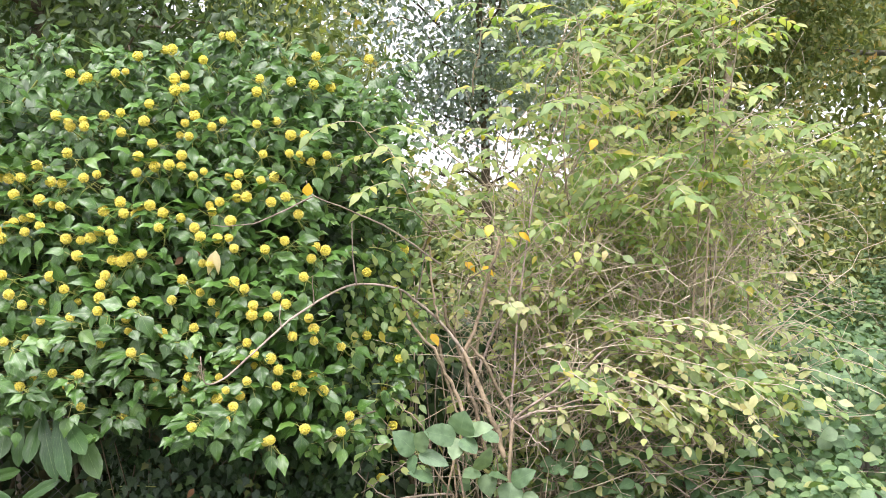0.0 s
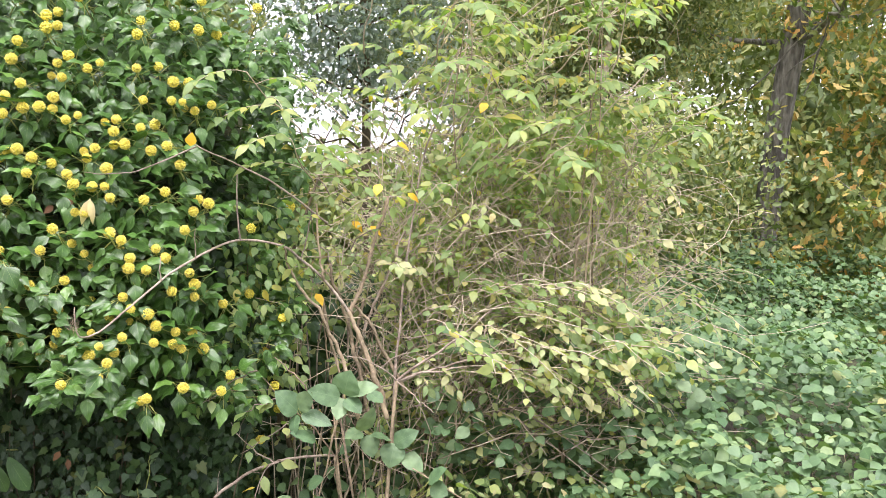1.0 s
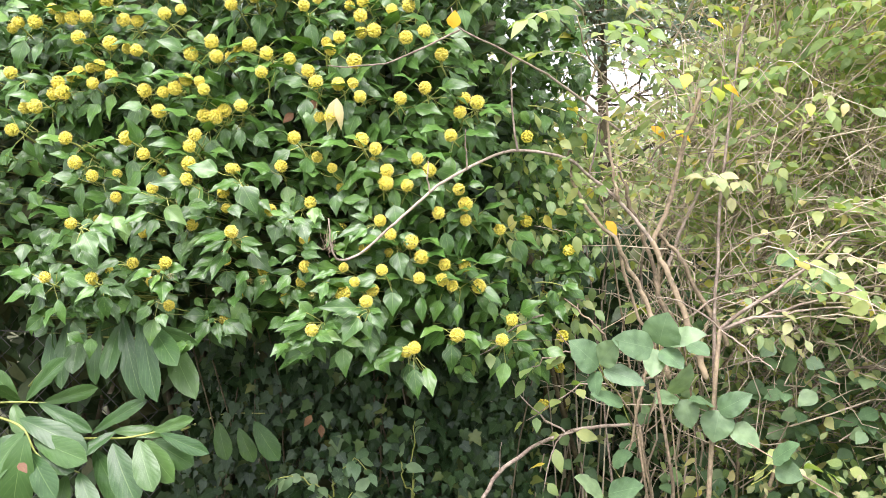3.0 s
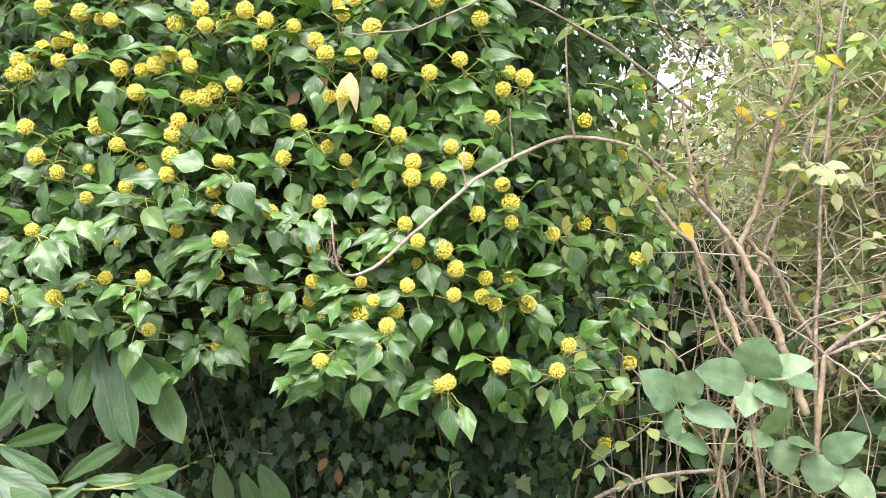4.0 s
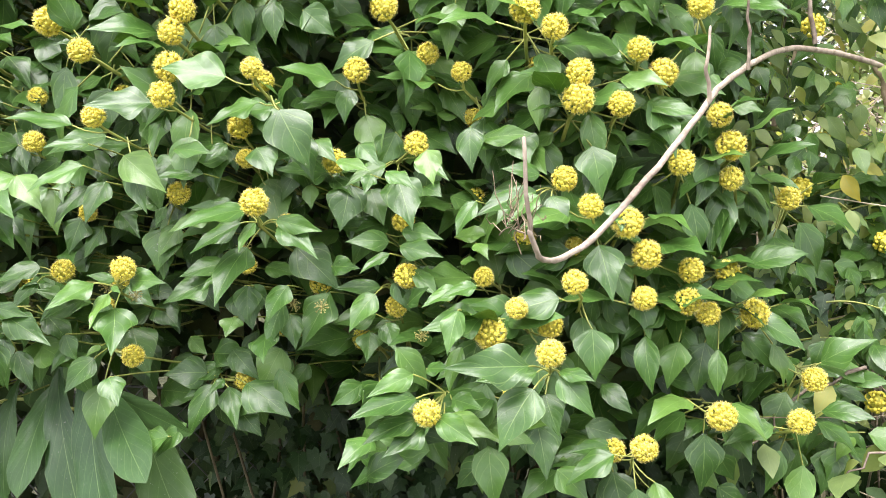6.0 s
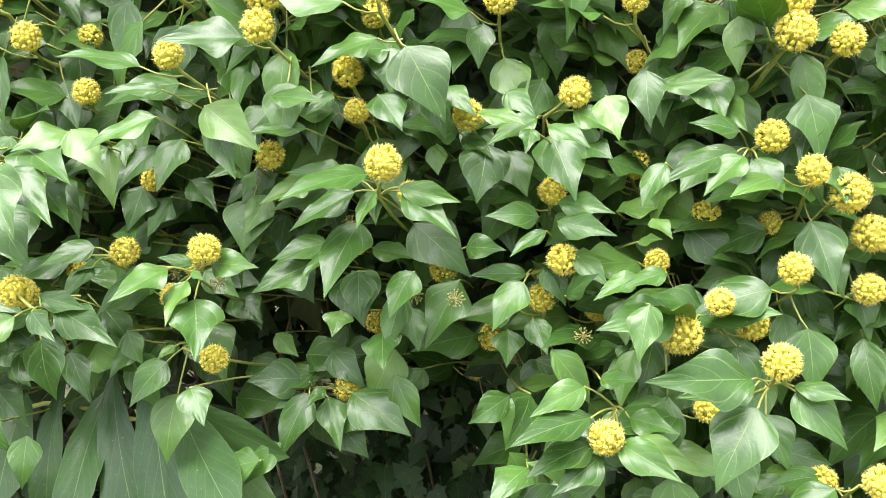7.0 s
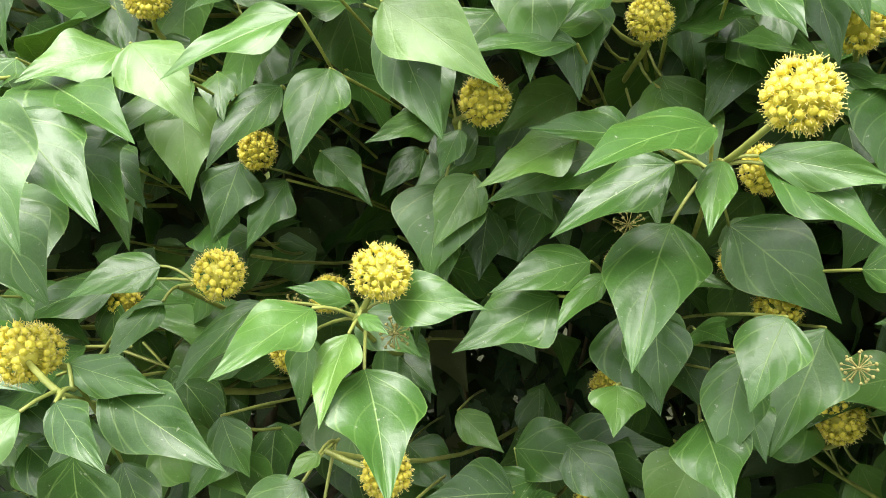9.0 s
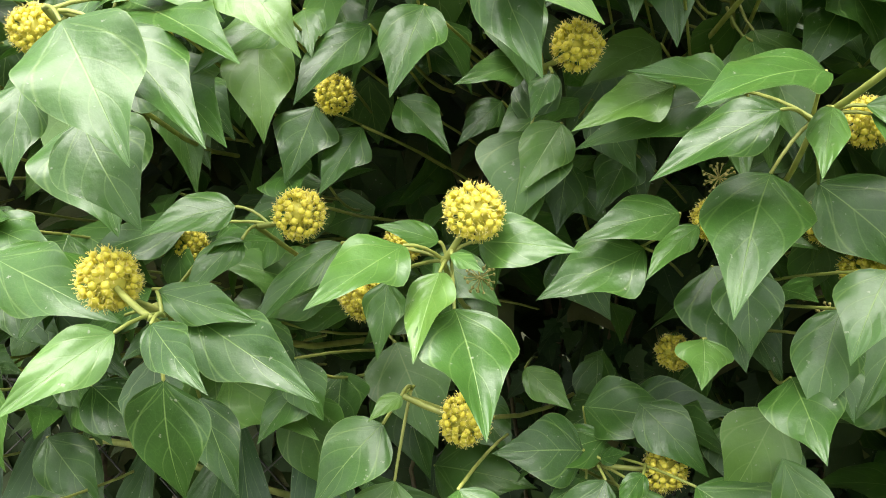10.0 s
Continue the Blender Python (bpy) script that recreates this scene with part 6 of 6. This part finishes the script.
def build_seedling():
    """A young shrub in front of the climbing ivy, with dull light green leaves."""
    t = thing("hedge_seedling", "young shrub with light green leaves before the climbing ivy", "shrub", (-0.6, 2.3, 0))
    r = np.random.default_rng(61)
    for p0, p1, n in (((-0.6, 2.34, 0.0), (-0.62, 2.33, 0.86), 0), ((-0.62, 2.34, 0.80), (-0.72, 2.26, 0.87), 14), ((-0.62, 2.34, 0.82), (-0.53, 2.26, 0.90), 14), ((-0.62, 2.34, 0.66), (-0.56, 2.26, 0.85), 14), ((-0.62, 2.34, 0.64), (-0.69, 2.25, 0.81), 14),
                      ((-0.46, 2.4, 0.0), (-0.45, 2.38, 0.85), 0), ((-0.45, 2.38, 0.82), (-0.44, 2.33, 0.99), 7), ((-0.45, 2.38, 0.8), (-0.47, 2.33, 0.90), 6)):
        if n:
            leafy_branch(t, p0, p1, 0.02, n, 0.03, 0.046, BRAMBLE_GREY, GREEN_STEM, r, label="thin branch with dull green leaves")
        else:
            st = Pile()
            st.tube(wander(p0, p1, 9, 0.006, r), 0.004, 0.002, 6)
            part("stem", st, GREEN_STEM, t, "thin green stem")


build_seedling()


def clumps(r, n, centres, spread):
    c = np.asarray(centres, float)
    pick_c = r.integers(0, len(c), n)
    return c[pick_c] + r.normal(0, 1, (n, 3)) * np.asarray(spread)


def feathered_branch(owner, p0, p1, r, size):
    """A shoot with long leaves that are feathered into narrow leaflets in pairs, drooping at their ends."""
    pts = wander(p0, p1, 7, 0.008, r)
    st, lv = Pile(), Pile()
    st.tube(pts, 0.0028, 0.0014, 5)
    for i in range(5):
        at = pts[2 + i]
        a = i * 2.3 + r.uniform(0, 1.0)
        way = unit(np.array([math.cos(a), -0.45 + 0.7 * math.sin(a), r.uniform(0.1, 0.5)]))
        rach = np.array([at + way * f * size * 3.4 + np.array([0, 0, -0.06 * f * f]) for f in np.linspace(0, 1, 6)])
        st.tube(rach, 0.001, 0.0006, 4)
        across = unit(np.cross(way, (0, 0, 1)))
        for j in range(2, 6):
            for s in (1, -1):
                d = unit(across * s * 0.9 + way * 0.5 + np.array([0, 0, -0.3]) + r.normal(0, 0.15, 3))
                lv.leaves(SLIM_SHAPES[int(r.integers(3))], placings(rach[j], d, np.array([0, -0.4, 0.9]) + r.normal(0, 0.3, 3), size * r.uniform(0.8, 1.2)))
        lv.leaves(SLIM_SHAPES[1], placings(rach[5], way + np.array([0, 0, -0.6]), np.array([0, -0.5, 0.9]), size * 1.2))
    br = part("leafy_branch", st, STRAW, owner, "upright shoot with feathered yellow-green leaves")
    part("foliage", lv, FRESH, br, "", "stuff")
    return br


def build_thicket():
    t = thing("thicket", "tangled thicket of straw-coloured twigs and yellowing leaves", "shrub", (0.9, 3.2, 0))
    r = np.random.default_rng(17)
    tw = Pile()
    for k in range(520):
        y0 = r.uniform(2.7, 4.2)
        x0 = 0.06 + 0.05 * (y0 - 2.7) + r.uniform(0, 1.0) ** 1.2 * 0.95
        z0 = r.uniform(0.0, 1.25)
        d = np.array([r.normal(0.1, 0.5), r.normal(0, 0.2), r.uniform(0.1, 0.8)])
        if k % 2 == 0:
            z0 += 0.35
            d = np.array([r.normal(0.1, 0.6), r.normal(0, 0.25), r.normal(0.15, 0.25)])
        e = np.array([x0, y0, z0]) + d * r.uniform(0.4, 1.0)
        e[2] = min(e[2], 2.0)
        e[0] = min(max(e[0], 0.02), 1.1 + 0.35 * (y0 - 2.7))
        pts = wander((x0, y0, z0), e, 9, 0.026, r)
        pts[:, 2] += r.uniform(0.05, 0.2) * np.sin(np.linspace(0, 3.0, 9))
        tw.tube(pts, r.uniform(0.0013, 0.0034), 0.0008, 4)
    for k in range(400):
        p0 = np.array([r.uniform(0.12, 0.9), r.uniform(2.5, 2.9), r.uniform(0.9, 1.65)])
        d = np.array([r.normal(0.1, 0.35), r.normal(0, 0.12), r.normal(0.12, 0.22)])
        pts = wander(p0, p0 + d * 0.8, 9, 0.02, r)
        pts[:, 2] += r.uniform(0.0, 0.14) * np.sin(np.linspace(0, 3.1, 9))
        tw.tube(pts, r.uniform(0.001, 0.0021), 0.0006, 4)
    for k in range(420):
        p0 = np.array([r.uniform(0.2, 1.05), r.uniform(2.75, 3.7), r.uniform(1.35, 1.85)])
        d = np.array([r.normal(0.0, 0.3), r.normal(0, 0.15), r.normal(0.12, 0.2)])
        e = p0 + d
        e[0] = min(e[0], 1.2 + 0.2 * r.uniform())
        pts = wander(p0, e, 9, 0.03, r)
        pts[:, 2] += r.uniform(0.0, 0.18) * np.sin(np.linspace(0, 3.1, 9))
        tw.tube(pts, r.uniform(0.0012, 0.0026), 0.0007, 4)
    n = 3900
    q = np.stack([r.uniform(0.12, 1.15, n), r.uniform(2.6, 3.15, n), 0.45 + 0.75 * r.uniform(0, 1, n) ** 1.4], -1)
    gap = np.stack([r.uniform(-0.35, 0.3, 1100), r.uniform(2.62, 3.3, 1100), 0.2 + 0.8 * r.uniform(0, 1, 1100) ** 1.5], -1)
    q = np.vstack([q, gap])
    q = q[np.sin(q[:, 0] * 13 + 2 * np.sin(q[:, 2] * 9)) * np.sin(q[:, 2] * 15 + 1) > -0.3]
    low_leaves, pale_low = Pile(), Pile()
    w = q[1::3]
    pale_low.leaves(OVAL_SHAPES[1], placings(w, r.normal(0, 0.65, w.shape) + np.array([0, -0.3, 0.0]), r.normal(0, 0.45, w.shape) + np.array([0, -0.6, 0.9]), r.uniform(0.022, 0.044, len(w))))
    part("low_pale_leaves", pale_low, THICKET, t, "yellow-green leaves low among the twigs", "stuff")
    q = np.vstack([q[::3], q[2::6]])
    for k in range(3):
        w = q[k::3]
        low_leaves.leaves(ROUND_LIGHT[k], placings(w, r.normal(0, 0.65, w.shape) + np.array([0, -0.3, -0.2]), r.normal(0, 0.4, w.shape) + np.array([0, -0.6, 0.9]), r.uniform(0.026, 0.05, len(w))))
    part("low_leaves", low_leaves, BRAMBLE, t, "dull green leaves low among the twigs", "stuff")
    for k in range(28):
        y0 = r.uniform(2.7, 3.3)
        x0 = r.uniform(-0.45, 0.25)
        e = np.array([x0 + r.normal(0, 0.12), y0 + r.normal(0, 0.1), r.uniform(0.8, 1.62)])
        tw.tube(wander((x0, y0, 0), e, 7, 0.02, r), r.uniform(0.003, 0.007), 0.0015, 5)
    part("brushwood", tw, STRAW, t, "tangled dry straw-coloured twigs", "stuff")

    def spray(name, material, q, s0, s1, label, down=-0.3, up=0.9):
        lv = Pile()
        for k in range(3):
            w = q[k::3]
            lv.leaves(OVAL_SHAPES[k], placings(w, r.normal(0, 0.65, w.shape) + np.array([0, -0.2, down]), r.normal(0, 0.42, w.shape) + np.array([0, -0.75, up]), r.uniform(s0, s1, len(w))))
        part(name, lv, material, t, label, "stuff")

    n = 5200
    y = r.uniform(2.75, 4.4, n)
    x = 0.12 + 0.06 * (y - 2.7) + r.uniform(0, 1, n) * (0.86 + 0.3 * (y - 2.7))
    top = 1.75 + 0.35 * np.sin(x * 2.3 - 0.3) + 0.1 * np.sin(x * 7)
    z = top - np.abs(r.normal(0, 0.5, n))
    q = np.stack([x, y, z], -1)
    m = 2600
    low = np.stack([r.uniform(-1.2, 0.35, m), r.uniform(3.3, 4.6, m), 1.66 - np.abs(r.normal(0, 0.45, m))], -1)
    low[:, 2] += 0.12 * np.sin(low[:, 0] * 5)
    q = np.vstack([q, low])
    z = q[:, 2]
    spray("leaves", THICKET, q[z > 0.5], 0.02, 0.038, "small green and yellow leaves")
    n = 4000
    y = r.uniform(2.58, 3.3, n)
    x = 0.14 + 0.1 * (y - 2.6) + r.uniform(0, 1, n) * 0.86
    z = 1.75 + 0.3 * np.sin(x * 2.3 - 0.3) - np.abs(r.normal(0, 0.5, n))
    q = np.stack([x, y, z], -1)[(z > 0.6) & (np.sin(x * 9 + 2 * np.sin(z * 7)) * np.sin(z * 11 + y * 6) > -0.45)]
    spray("front_leaves", THICKET, q[::2], 0.02, 0.04, "pale green leaves on thin twigs", -0.2, 1.0)
    spray("fresh_leaves", FRESH, q[1::2], 0.02, 0.038, "light green leaves on thin twigs", -0.2, 1.0)
    for k in range(110):
        p0 = np.array([r.uniform(0.15, 1.0), r.uniform(2.6, 3.4), r.uniform(1.0, 1.45) if k % 2 else r.uniform(0.6, 1.9)])
        p1 = p0 + np.array([r.uniform(0.1, 0.45), r.uniform(-0.3, 0.1), r.uniform(-0.1, 0.1)])
        leafy_branch(t, p0, p1, 0.07, 14, 0.022, 0.042, (YELLOWING, FRESH, THICKET)[k % 3], STRAW, r, label="arching branch with pale leaves")
    # the pale layer that leans out over the brambles
    for k in range(95):
        x0 = r.uniform(0.22, 0.85)
        p0 = np.array([x0, r.uniform(2.4, 2.95), r.uniform(1.22, 1.52) - 0.12 * (x0 - 0.28)])
        p1 = p0 + np.array([r.uniform(0.14, 0.38), r.uniform(-0.25, 0.02), r.uniform(-0.12, 0.03)])
        leafy_branch(t, p0, p1, 0.05, 15, 0.026, 0.046, (YELLOWING, THICKET, FRESH)[k % 3], STRAW, r, thick=0.0016, hang=-0.05, label="drooping spray of cream-green leaves")
    for k in range(60):
        p0 = np.array([r.uniform(0.0, 0.4), r.uniform(2.48, 2.9), r.uniform(1.1, 1.75)])
        p1 = p0 + np.array([r.normal(0.03, 0.14), r.uniform(-0.15, 0.08), r.uniform(-0.03, 0.1)])
        leafy_branch(t, p0, p1, 0.03, 9, 0.024, 0.044, (YELLOWING, THICKET, FRESH)[k % 3], STRAW, r, thick=0.0014, label="thin twig with pale green leaves")
    for k in range(110):
        p0 = np.array([r.uniform(0.2, 0.95), r.uniform(2.55, 3.3), r.uniform(1.45, 2.2)])
        p0[2] -= 0.35 * max(0.0, p0[0] - 0.7)
        p1 = p0 + np.array([r.normal(0.05, 0.22), r.uniform(-0.2, 0.1), r.uniform(-0.05, 0.15)])
        leafy_branch(t, p0, p1, 0.05, 11, 0.022, 0.042, (YELLOWING, FRESH, THICKET)[k % 3], STRAW, r, thick=0.0016, label="thin twig with pale green leaves")
    cs = np.stack([r.uniform(0.12, 0.9, 48), r.uniform(2.5, 3.2, 48), r.uniform(1.72, 2.5, 48)], -1)
    for k, c in enumerate(cs):
        feathered_branch(t, c - np.array([r.normal(0, 0.08), -0.05, 0.2]), c + np.array([r.normal(0.03, 0.14), -0.1, 0.04]), r, 0.042 if k % 3 else 0.052)
    for p0, p1 in (((-0.1, 2.5, 1.85), (-0.24, 2.3, 2.0)), ((-0.05, 2.5, 1.72), (-0.12, 2.32, 1.84))):
        feathered_branch(t, p0, p1, r, 0.045)
    sh = Pile()
    for c in cs[::5]:
        sh.tube(wander((c[0] + r.normal(0, 0.12), c[1] + 0.15, 0.2), c, 8, 0.02, r), 0.006, 0.0015, 5)
    part("shoot_growth", sh, BROWN_BARK, t, "upright young shoots", "stuff")


build_thicket()


def build_bramble_patch():
    t = thing("bramble_patch", "low sprawling bramble patch with dull green three-part leaves", "bramble", (1.6, 2.9, 0))
    r = np.random.default_rng(23)
    p, c = Pile(), Pile()
    n = 19000
    x = r.uniform(-0.15, 4.0, n)
    y = 1.75 + 4.2 * r.uniform(0, 1, n) ** 1.3
    edge = np.clip((x - 0.12 - 0.12 * (y - 2)) / 0.85, 0, 1)
    h = 0.50 + 0.62 * edge + 0.10 * (y - 2) + 0.07 * np.sin(x * 2.6 + y * 1.3) + 0.05 * np.sin(x * 6 + y * 4)
    h = h + 0.06 * np.sin(x * 11 + 3 * np.sin(y * 5)) * np.sin(y * 9 + 1)
    z = h - np.abs(r.normal(0, 0.13, n))
    ok = ((x > 0.45) | (y > 2.3)) & (y > 1.85 + 0.15 * np.sin(x * 3.1) + 0.08 * np.sin(x * 9)) & (x < 3.6 + 0.3 * np.sin(y * 2.2)) & (y < 5.6 + 0.3 * np.sin(x * 2.7))
    b = np.stack([x, y, z], -1)[ok]
    n = len(b)
    b[::5, 2] -= r.uniform(0.1, 0.3, len(b[::5]))
    s = r.uniform(0.026, 0.052, n)
    heading = r.uniform(0, 6.28, n)
    tilt = np.stack([r.normal(0, 0.4, n), r.normal(-0.35, 0.35, n), np.ones(n)], -1)
    for k, a in enumerate((0, 1.5, -1.5)):
        d = np.stack([np.cos(heading + a), np.sin(heading + a), r.normal(-0.25, 0.15, n)], -1)
        p.leaves(ROUND_LIGHT[k], placings(b + d * 0.010, d, tilt + r.normal(0, 0.12, (n, 3)), s * (1 if k == 0 else 0.85)))
    part("leaves", p, BRAMBLE, t, "dull green bramble leaflets in threes", "stuff")
    # lighter young leaves where the patch thins out under the stems
    young, gold = Pile(), Pile()
    n = 90
    f = np.stack([r.uniform(0.3, 1.0, n), r.uniform(2.3, 2.6, n), r.uniform(0.66, 0.93, n)], -1)
    turn = r.uniform(0, 6.28, n)
    up = np.stack([r.normal(0, 0.35, n), r.normal(-0.6, 0.3, n), np.ones(n)], -1)
    for k, a in enumerate((0, 1.5, -1.5)):
        d = np.stack([np.cos(turn + a), np.sin(turn + a), r.normal(-0.25, 0.15, n)], -1)
        young.leaves(ROUND_LIGHT[k], placings(f + d * 0.008, d, up + r.normal(0, 0.12, (n, 3)), r.uniform(0.03, 0.048, n)))
    n = 260
    f = np.stack([r.uniform(0.3, 1.05, n), r.uniform(2.3, 2.65, n), r.uniform(0.66, 0.97, n)], -1)
    gold.leaves(OVAL_SHAPES[1], placings(f, r.normal(0, 0.6, (n, 3)) + np.array([0, -0.3, 0]), r.normal(0, 0.4, (n, 3)) + np.array([0, -0.6, 0.9]), r.uniform(0.016, 0.034, n)))
    grey = Pile()
    n = 170
    f = np.stack([r.uniform(0.32, 1.15, n), r.uniform(2.45, 2.8, n), r.uniform(0.92, 1.36, n)], -1)
    turn = r.uniform(0, 6.28, n)
    up = np.stack([r.normal(0, 0.35, n), r.normal(-0.6, 0.3, n), np.ones(n)], -1)
    for k, a in enumerate((0, 1.5, -1.5)):
        d = np.stack([np.cos(turn + a), np.sin(turn + a), r.normal(-0.25, 0.15, n)], -1)
        grey.leaves(ROUND_LIGHT[k], placings(f + d * 0.008, d, up + r.normal(0, 0.12, (n, 3)), r.uniform(0.032, 0.055, n)))
    part("upper_leaves", grey, BRAMBLE_GREY, t, "grey-green bramble leaflets among the twigs", "stuff")
    part("young_leaves", young, FRESH, t, "light green young bramble leaflets", "stuff")
    part("yellow_leaves", gold, YELLOWING, t, "small yellow leaves among the brambles", "stuff")
    for k in range(220):
        x0, y0 = r.uniform(0.2, 3.5), r.uniform(1.9, 5.0)
        e = (x0 + r.normal(0, 0.4), y0 + r.normal(0, 0.3), r.uniform(0.5, 1.0))
        pts = wander((x0, y0, 0), e, 7, 0.02, r)
        pts[:, 2] += 0.2 * np.sin(np.linspace(0, 2.8, 7))
        c.tube(pts, 0.003, 0.0015, 4)
    part("cane_growth", c, BROWN_BARK, t, "thin reddish canes", "stuff")


build_bramble_patch()


# ---- trees behind ----
def build_tree(name, label, category, base, height, trunk, limbs, crown, leaf, shape, leaf_size, count, bark, seed, reach, lean=(0, 0), loose=0.25, taper=0.25, fork=0.3):
    """A tapered trunk, limbs that fork, and a crown of many leaves gathered in clumps round the limb ends."""
    r = np.random.default_rng(seed)
    t = thing(name, label, category, base)
    b = np.array(base, float)
    tp = Pile()
    top = b + np.array([lean[0], lean[1], height])
    spine = wander(b, top, 12, trunk * 0.25, r)
    tp.tube(spine, trunk, trunk * taper, 12)
    part("trunk", tp, bark, t)
    ends = []
    for k in range(limbs):
        lp = Pile()
        f = fork + (0.98 - fork) * k / limbs
        s = spine[int(f * 11)]
        a = k * 2.4 + r.uniform(-0.4, 0.4)
        d = np.array([math.cos(a) * reach, math.sin(a) * reach, r.uniform(0.1, 0.7) * reach])
        pts = wander(s, s + d * r.uniform(0.6, 1.0), 7, 0.05, r)
        lp.tube(pts, trunk * 0.22, trunk * 0.05, 6)
        for j in range(5):
            q = pts[int(r.integers(2, 7))]
            e = q + r.normal(0, 0.35, 3) * reach * 0.6
            lp.tube(wander(q, e, 5, 0.03, r), trunk * 0.1, trunk * 0.03, 4)
            ends.append(e)
        ends.extend(pts[3:])
        ends.append(s + r.normal(0, 0.1, 3))
        part("limb", lp, bark, t)
    ends = np.array(ends)
    ends = ends[ends[:, 2] > crown]
    q = clumps(r, count, ends, (loose, loose, loose * 0.7))
    lv = Pile()
    lv.leaves(shape, placings(q, r.normal(0, 0.7, q.shape) + np.array([0, 0, -0.4]), r.normal(0, 0.5, q.shape) + np.array([0, -0.2, 0.8]), r.uniform(0.7, 1.2, count) * leaf_size))
    part("crown", lv, leaf, t, "", "stuff")
    return t


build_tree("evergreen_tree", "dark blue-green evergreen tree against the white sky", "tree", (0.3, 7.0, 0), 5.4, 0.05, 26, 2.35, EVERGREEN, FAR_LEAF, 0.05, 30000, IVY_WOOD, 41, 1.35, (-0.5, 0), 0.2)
build_tree("evergreen_tree", "dark evergreen tree behind the ivy bush", "tree", (-2.2, 6.0, 0), 5.0, 0.09, 14, 1.6, HEDGEROW, FAR_LEAF, 0.055, 36000, IVY_WOOD, 42, 1.3, (0.1, 0), 0.18)
build_tree("hedge_tree", "dense green tree behind the ivy bush", "tree", (-1.9, 3.9, 0), 4.0, 0.06, 12, 1.4, HEDGEROW, FAR_LEAF, 0.05, 20000, IVY_WOOD, 43, 0.9, (0, 0), 0.25)
build_tree("oak_tree", "oak tree with grey trunk and leaves turning orange", "tree", (2.9, 6.3, 0), 6.5, 0.105, 16, 2.95, OAK, OAK_SHAPE, 0.075, 13000, OAK_BARK, 44, 1.5, (0.35, 0), 0.15, 0.6, 0.47)
build_tree("young_oak", "young oak with many orange and green leaves", "tree", (3.4, 5.2, 0), 4.6, 0.03, 19, 0.9, OAK, OAK_SHAPE, 0.08, 9000, OAK_BARK, 45, 0.62, (0.1, 0), 0.10)
build_tree("hazel_tree", "thin-stemmed tree with small green leaves", "tree", (1.65, 6.2, 0), 5.5, 0.05, 16, 1.5, HEDGE, FAR_LEAF, 0.045, 40000, STRAW, 46, 1.05, (-0.2, 0), 0.15)
build_tree("hazel_tree", "thin-stemmed tree with small yellow-green leaves", "tree", (1.3, 5.0, 0), 4.2, 0.04, 14, 1.6, HEDGE, FAR_LEAF, 0.04, 30000, STRAW, 47, 0.95, (0.2, 0), 0.13)


def build_hedge_behind():
    """An added hedge, never in view, which closes the place behind the eye and blocks the low sky."""
    r = np.random.default_rng(77)
    # added out of view to darken leaves that face the low sky
    t = thing("unseen_hedge", "added unseen green hedge behind the eye that blocks the low sky", "hedge", (0, -7.5, 0))
    p = Pile()
    n = 15000
    q = np.stack([r.uniform(-12, 12, n), r.uniform(-8.2, -7.0, n), r.uniform(0, 2.9, n)], -1)
    q[:, 2] += 0.4 * np.sin(q[:, 0] * 1.3) * (q[:, 2] > 2.2)
    p.leaves(FAR_LEAF, placings(q, r.normal(0, 0.6, q.shape) + np.array([0, 0.2, -0.5]), r.normal(0, 0.4, q.shape) + np.array([0, 0.7, 0.6]), r.uniform(0.12, 0.2, n)))
    part("foliage", p, HEDGE, t, "", "stuff")


build_hedge_behind()


def build_far_woods():
    """Woods beyond the thicket, in dense clumps with an uneven top, open towards the field."""
    r = np.random.default_rng(91)
    p = Pile()
    cs = []
    while len(cs) < 610:
        y = r.uniform(10.0, 15.0)
        k = r.uniform(-0.75, 0.95)
        if -0.14 < k < 0.03:
            cs.append((k * y, y, r.uniform(0.2, 1.75)))
            continue
        top = 5.6 + 2.0 * max(0.0, k) + 0.9 * math.sin(k * 9) + 0.5 * math.sin(k * 23)
        cs.append((k * y, y, r.uniform(0.3, top)))
    q = clumps(r, 110000, cs, (0.40, 0.34, 0.32))
    p.leaves(FAR_LEAF, placings(q, r.normal(0, 0.7, q.shape) + np.array([0, 0, -0.4]), r.normal(0, 0.5, q.shape) + np.array([0, -0.3, 0.8]), r.uniform(0.11, 0.18, len(q))))
    ob = new("far_woods", p.mesh("far_woods", HEDGE))
    tagged(ob, "green autumn woods in the distance behind the thicket", "woods", kind="stuff")


build_far_woods()
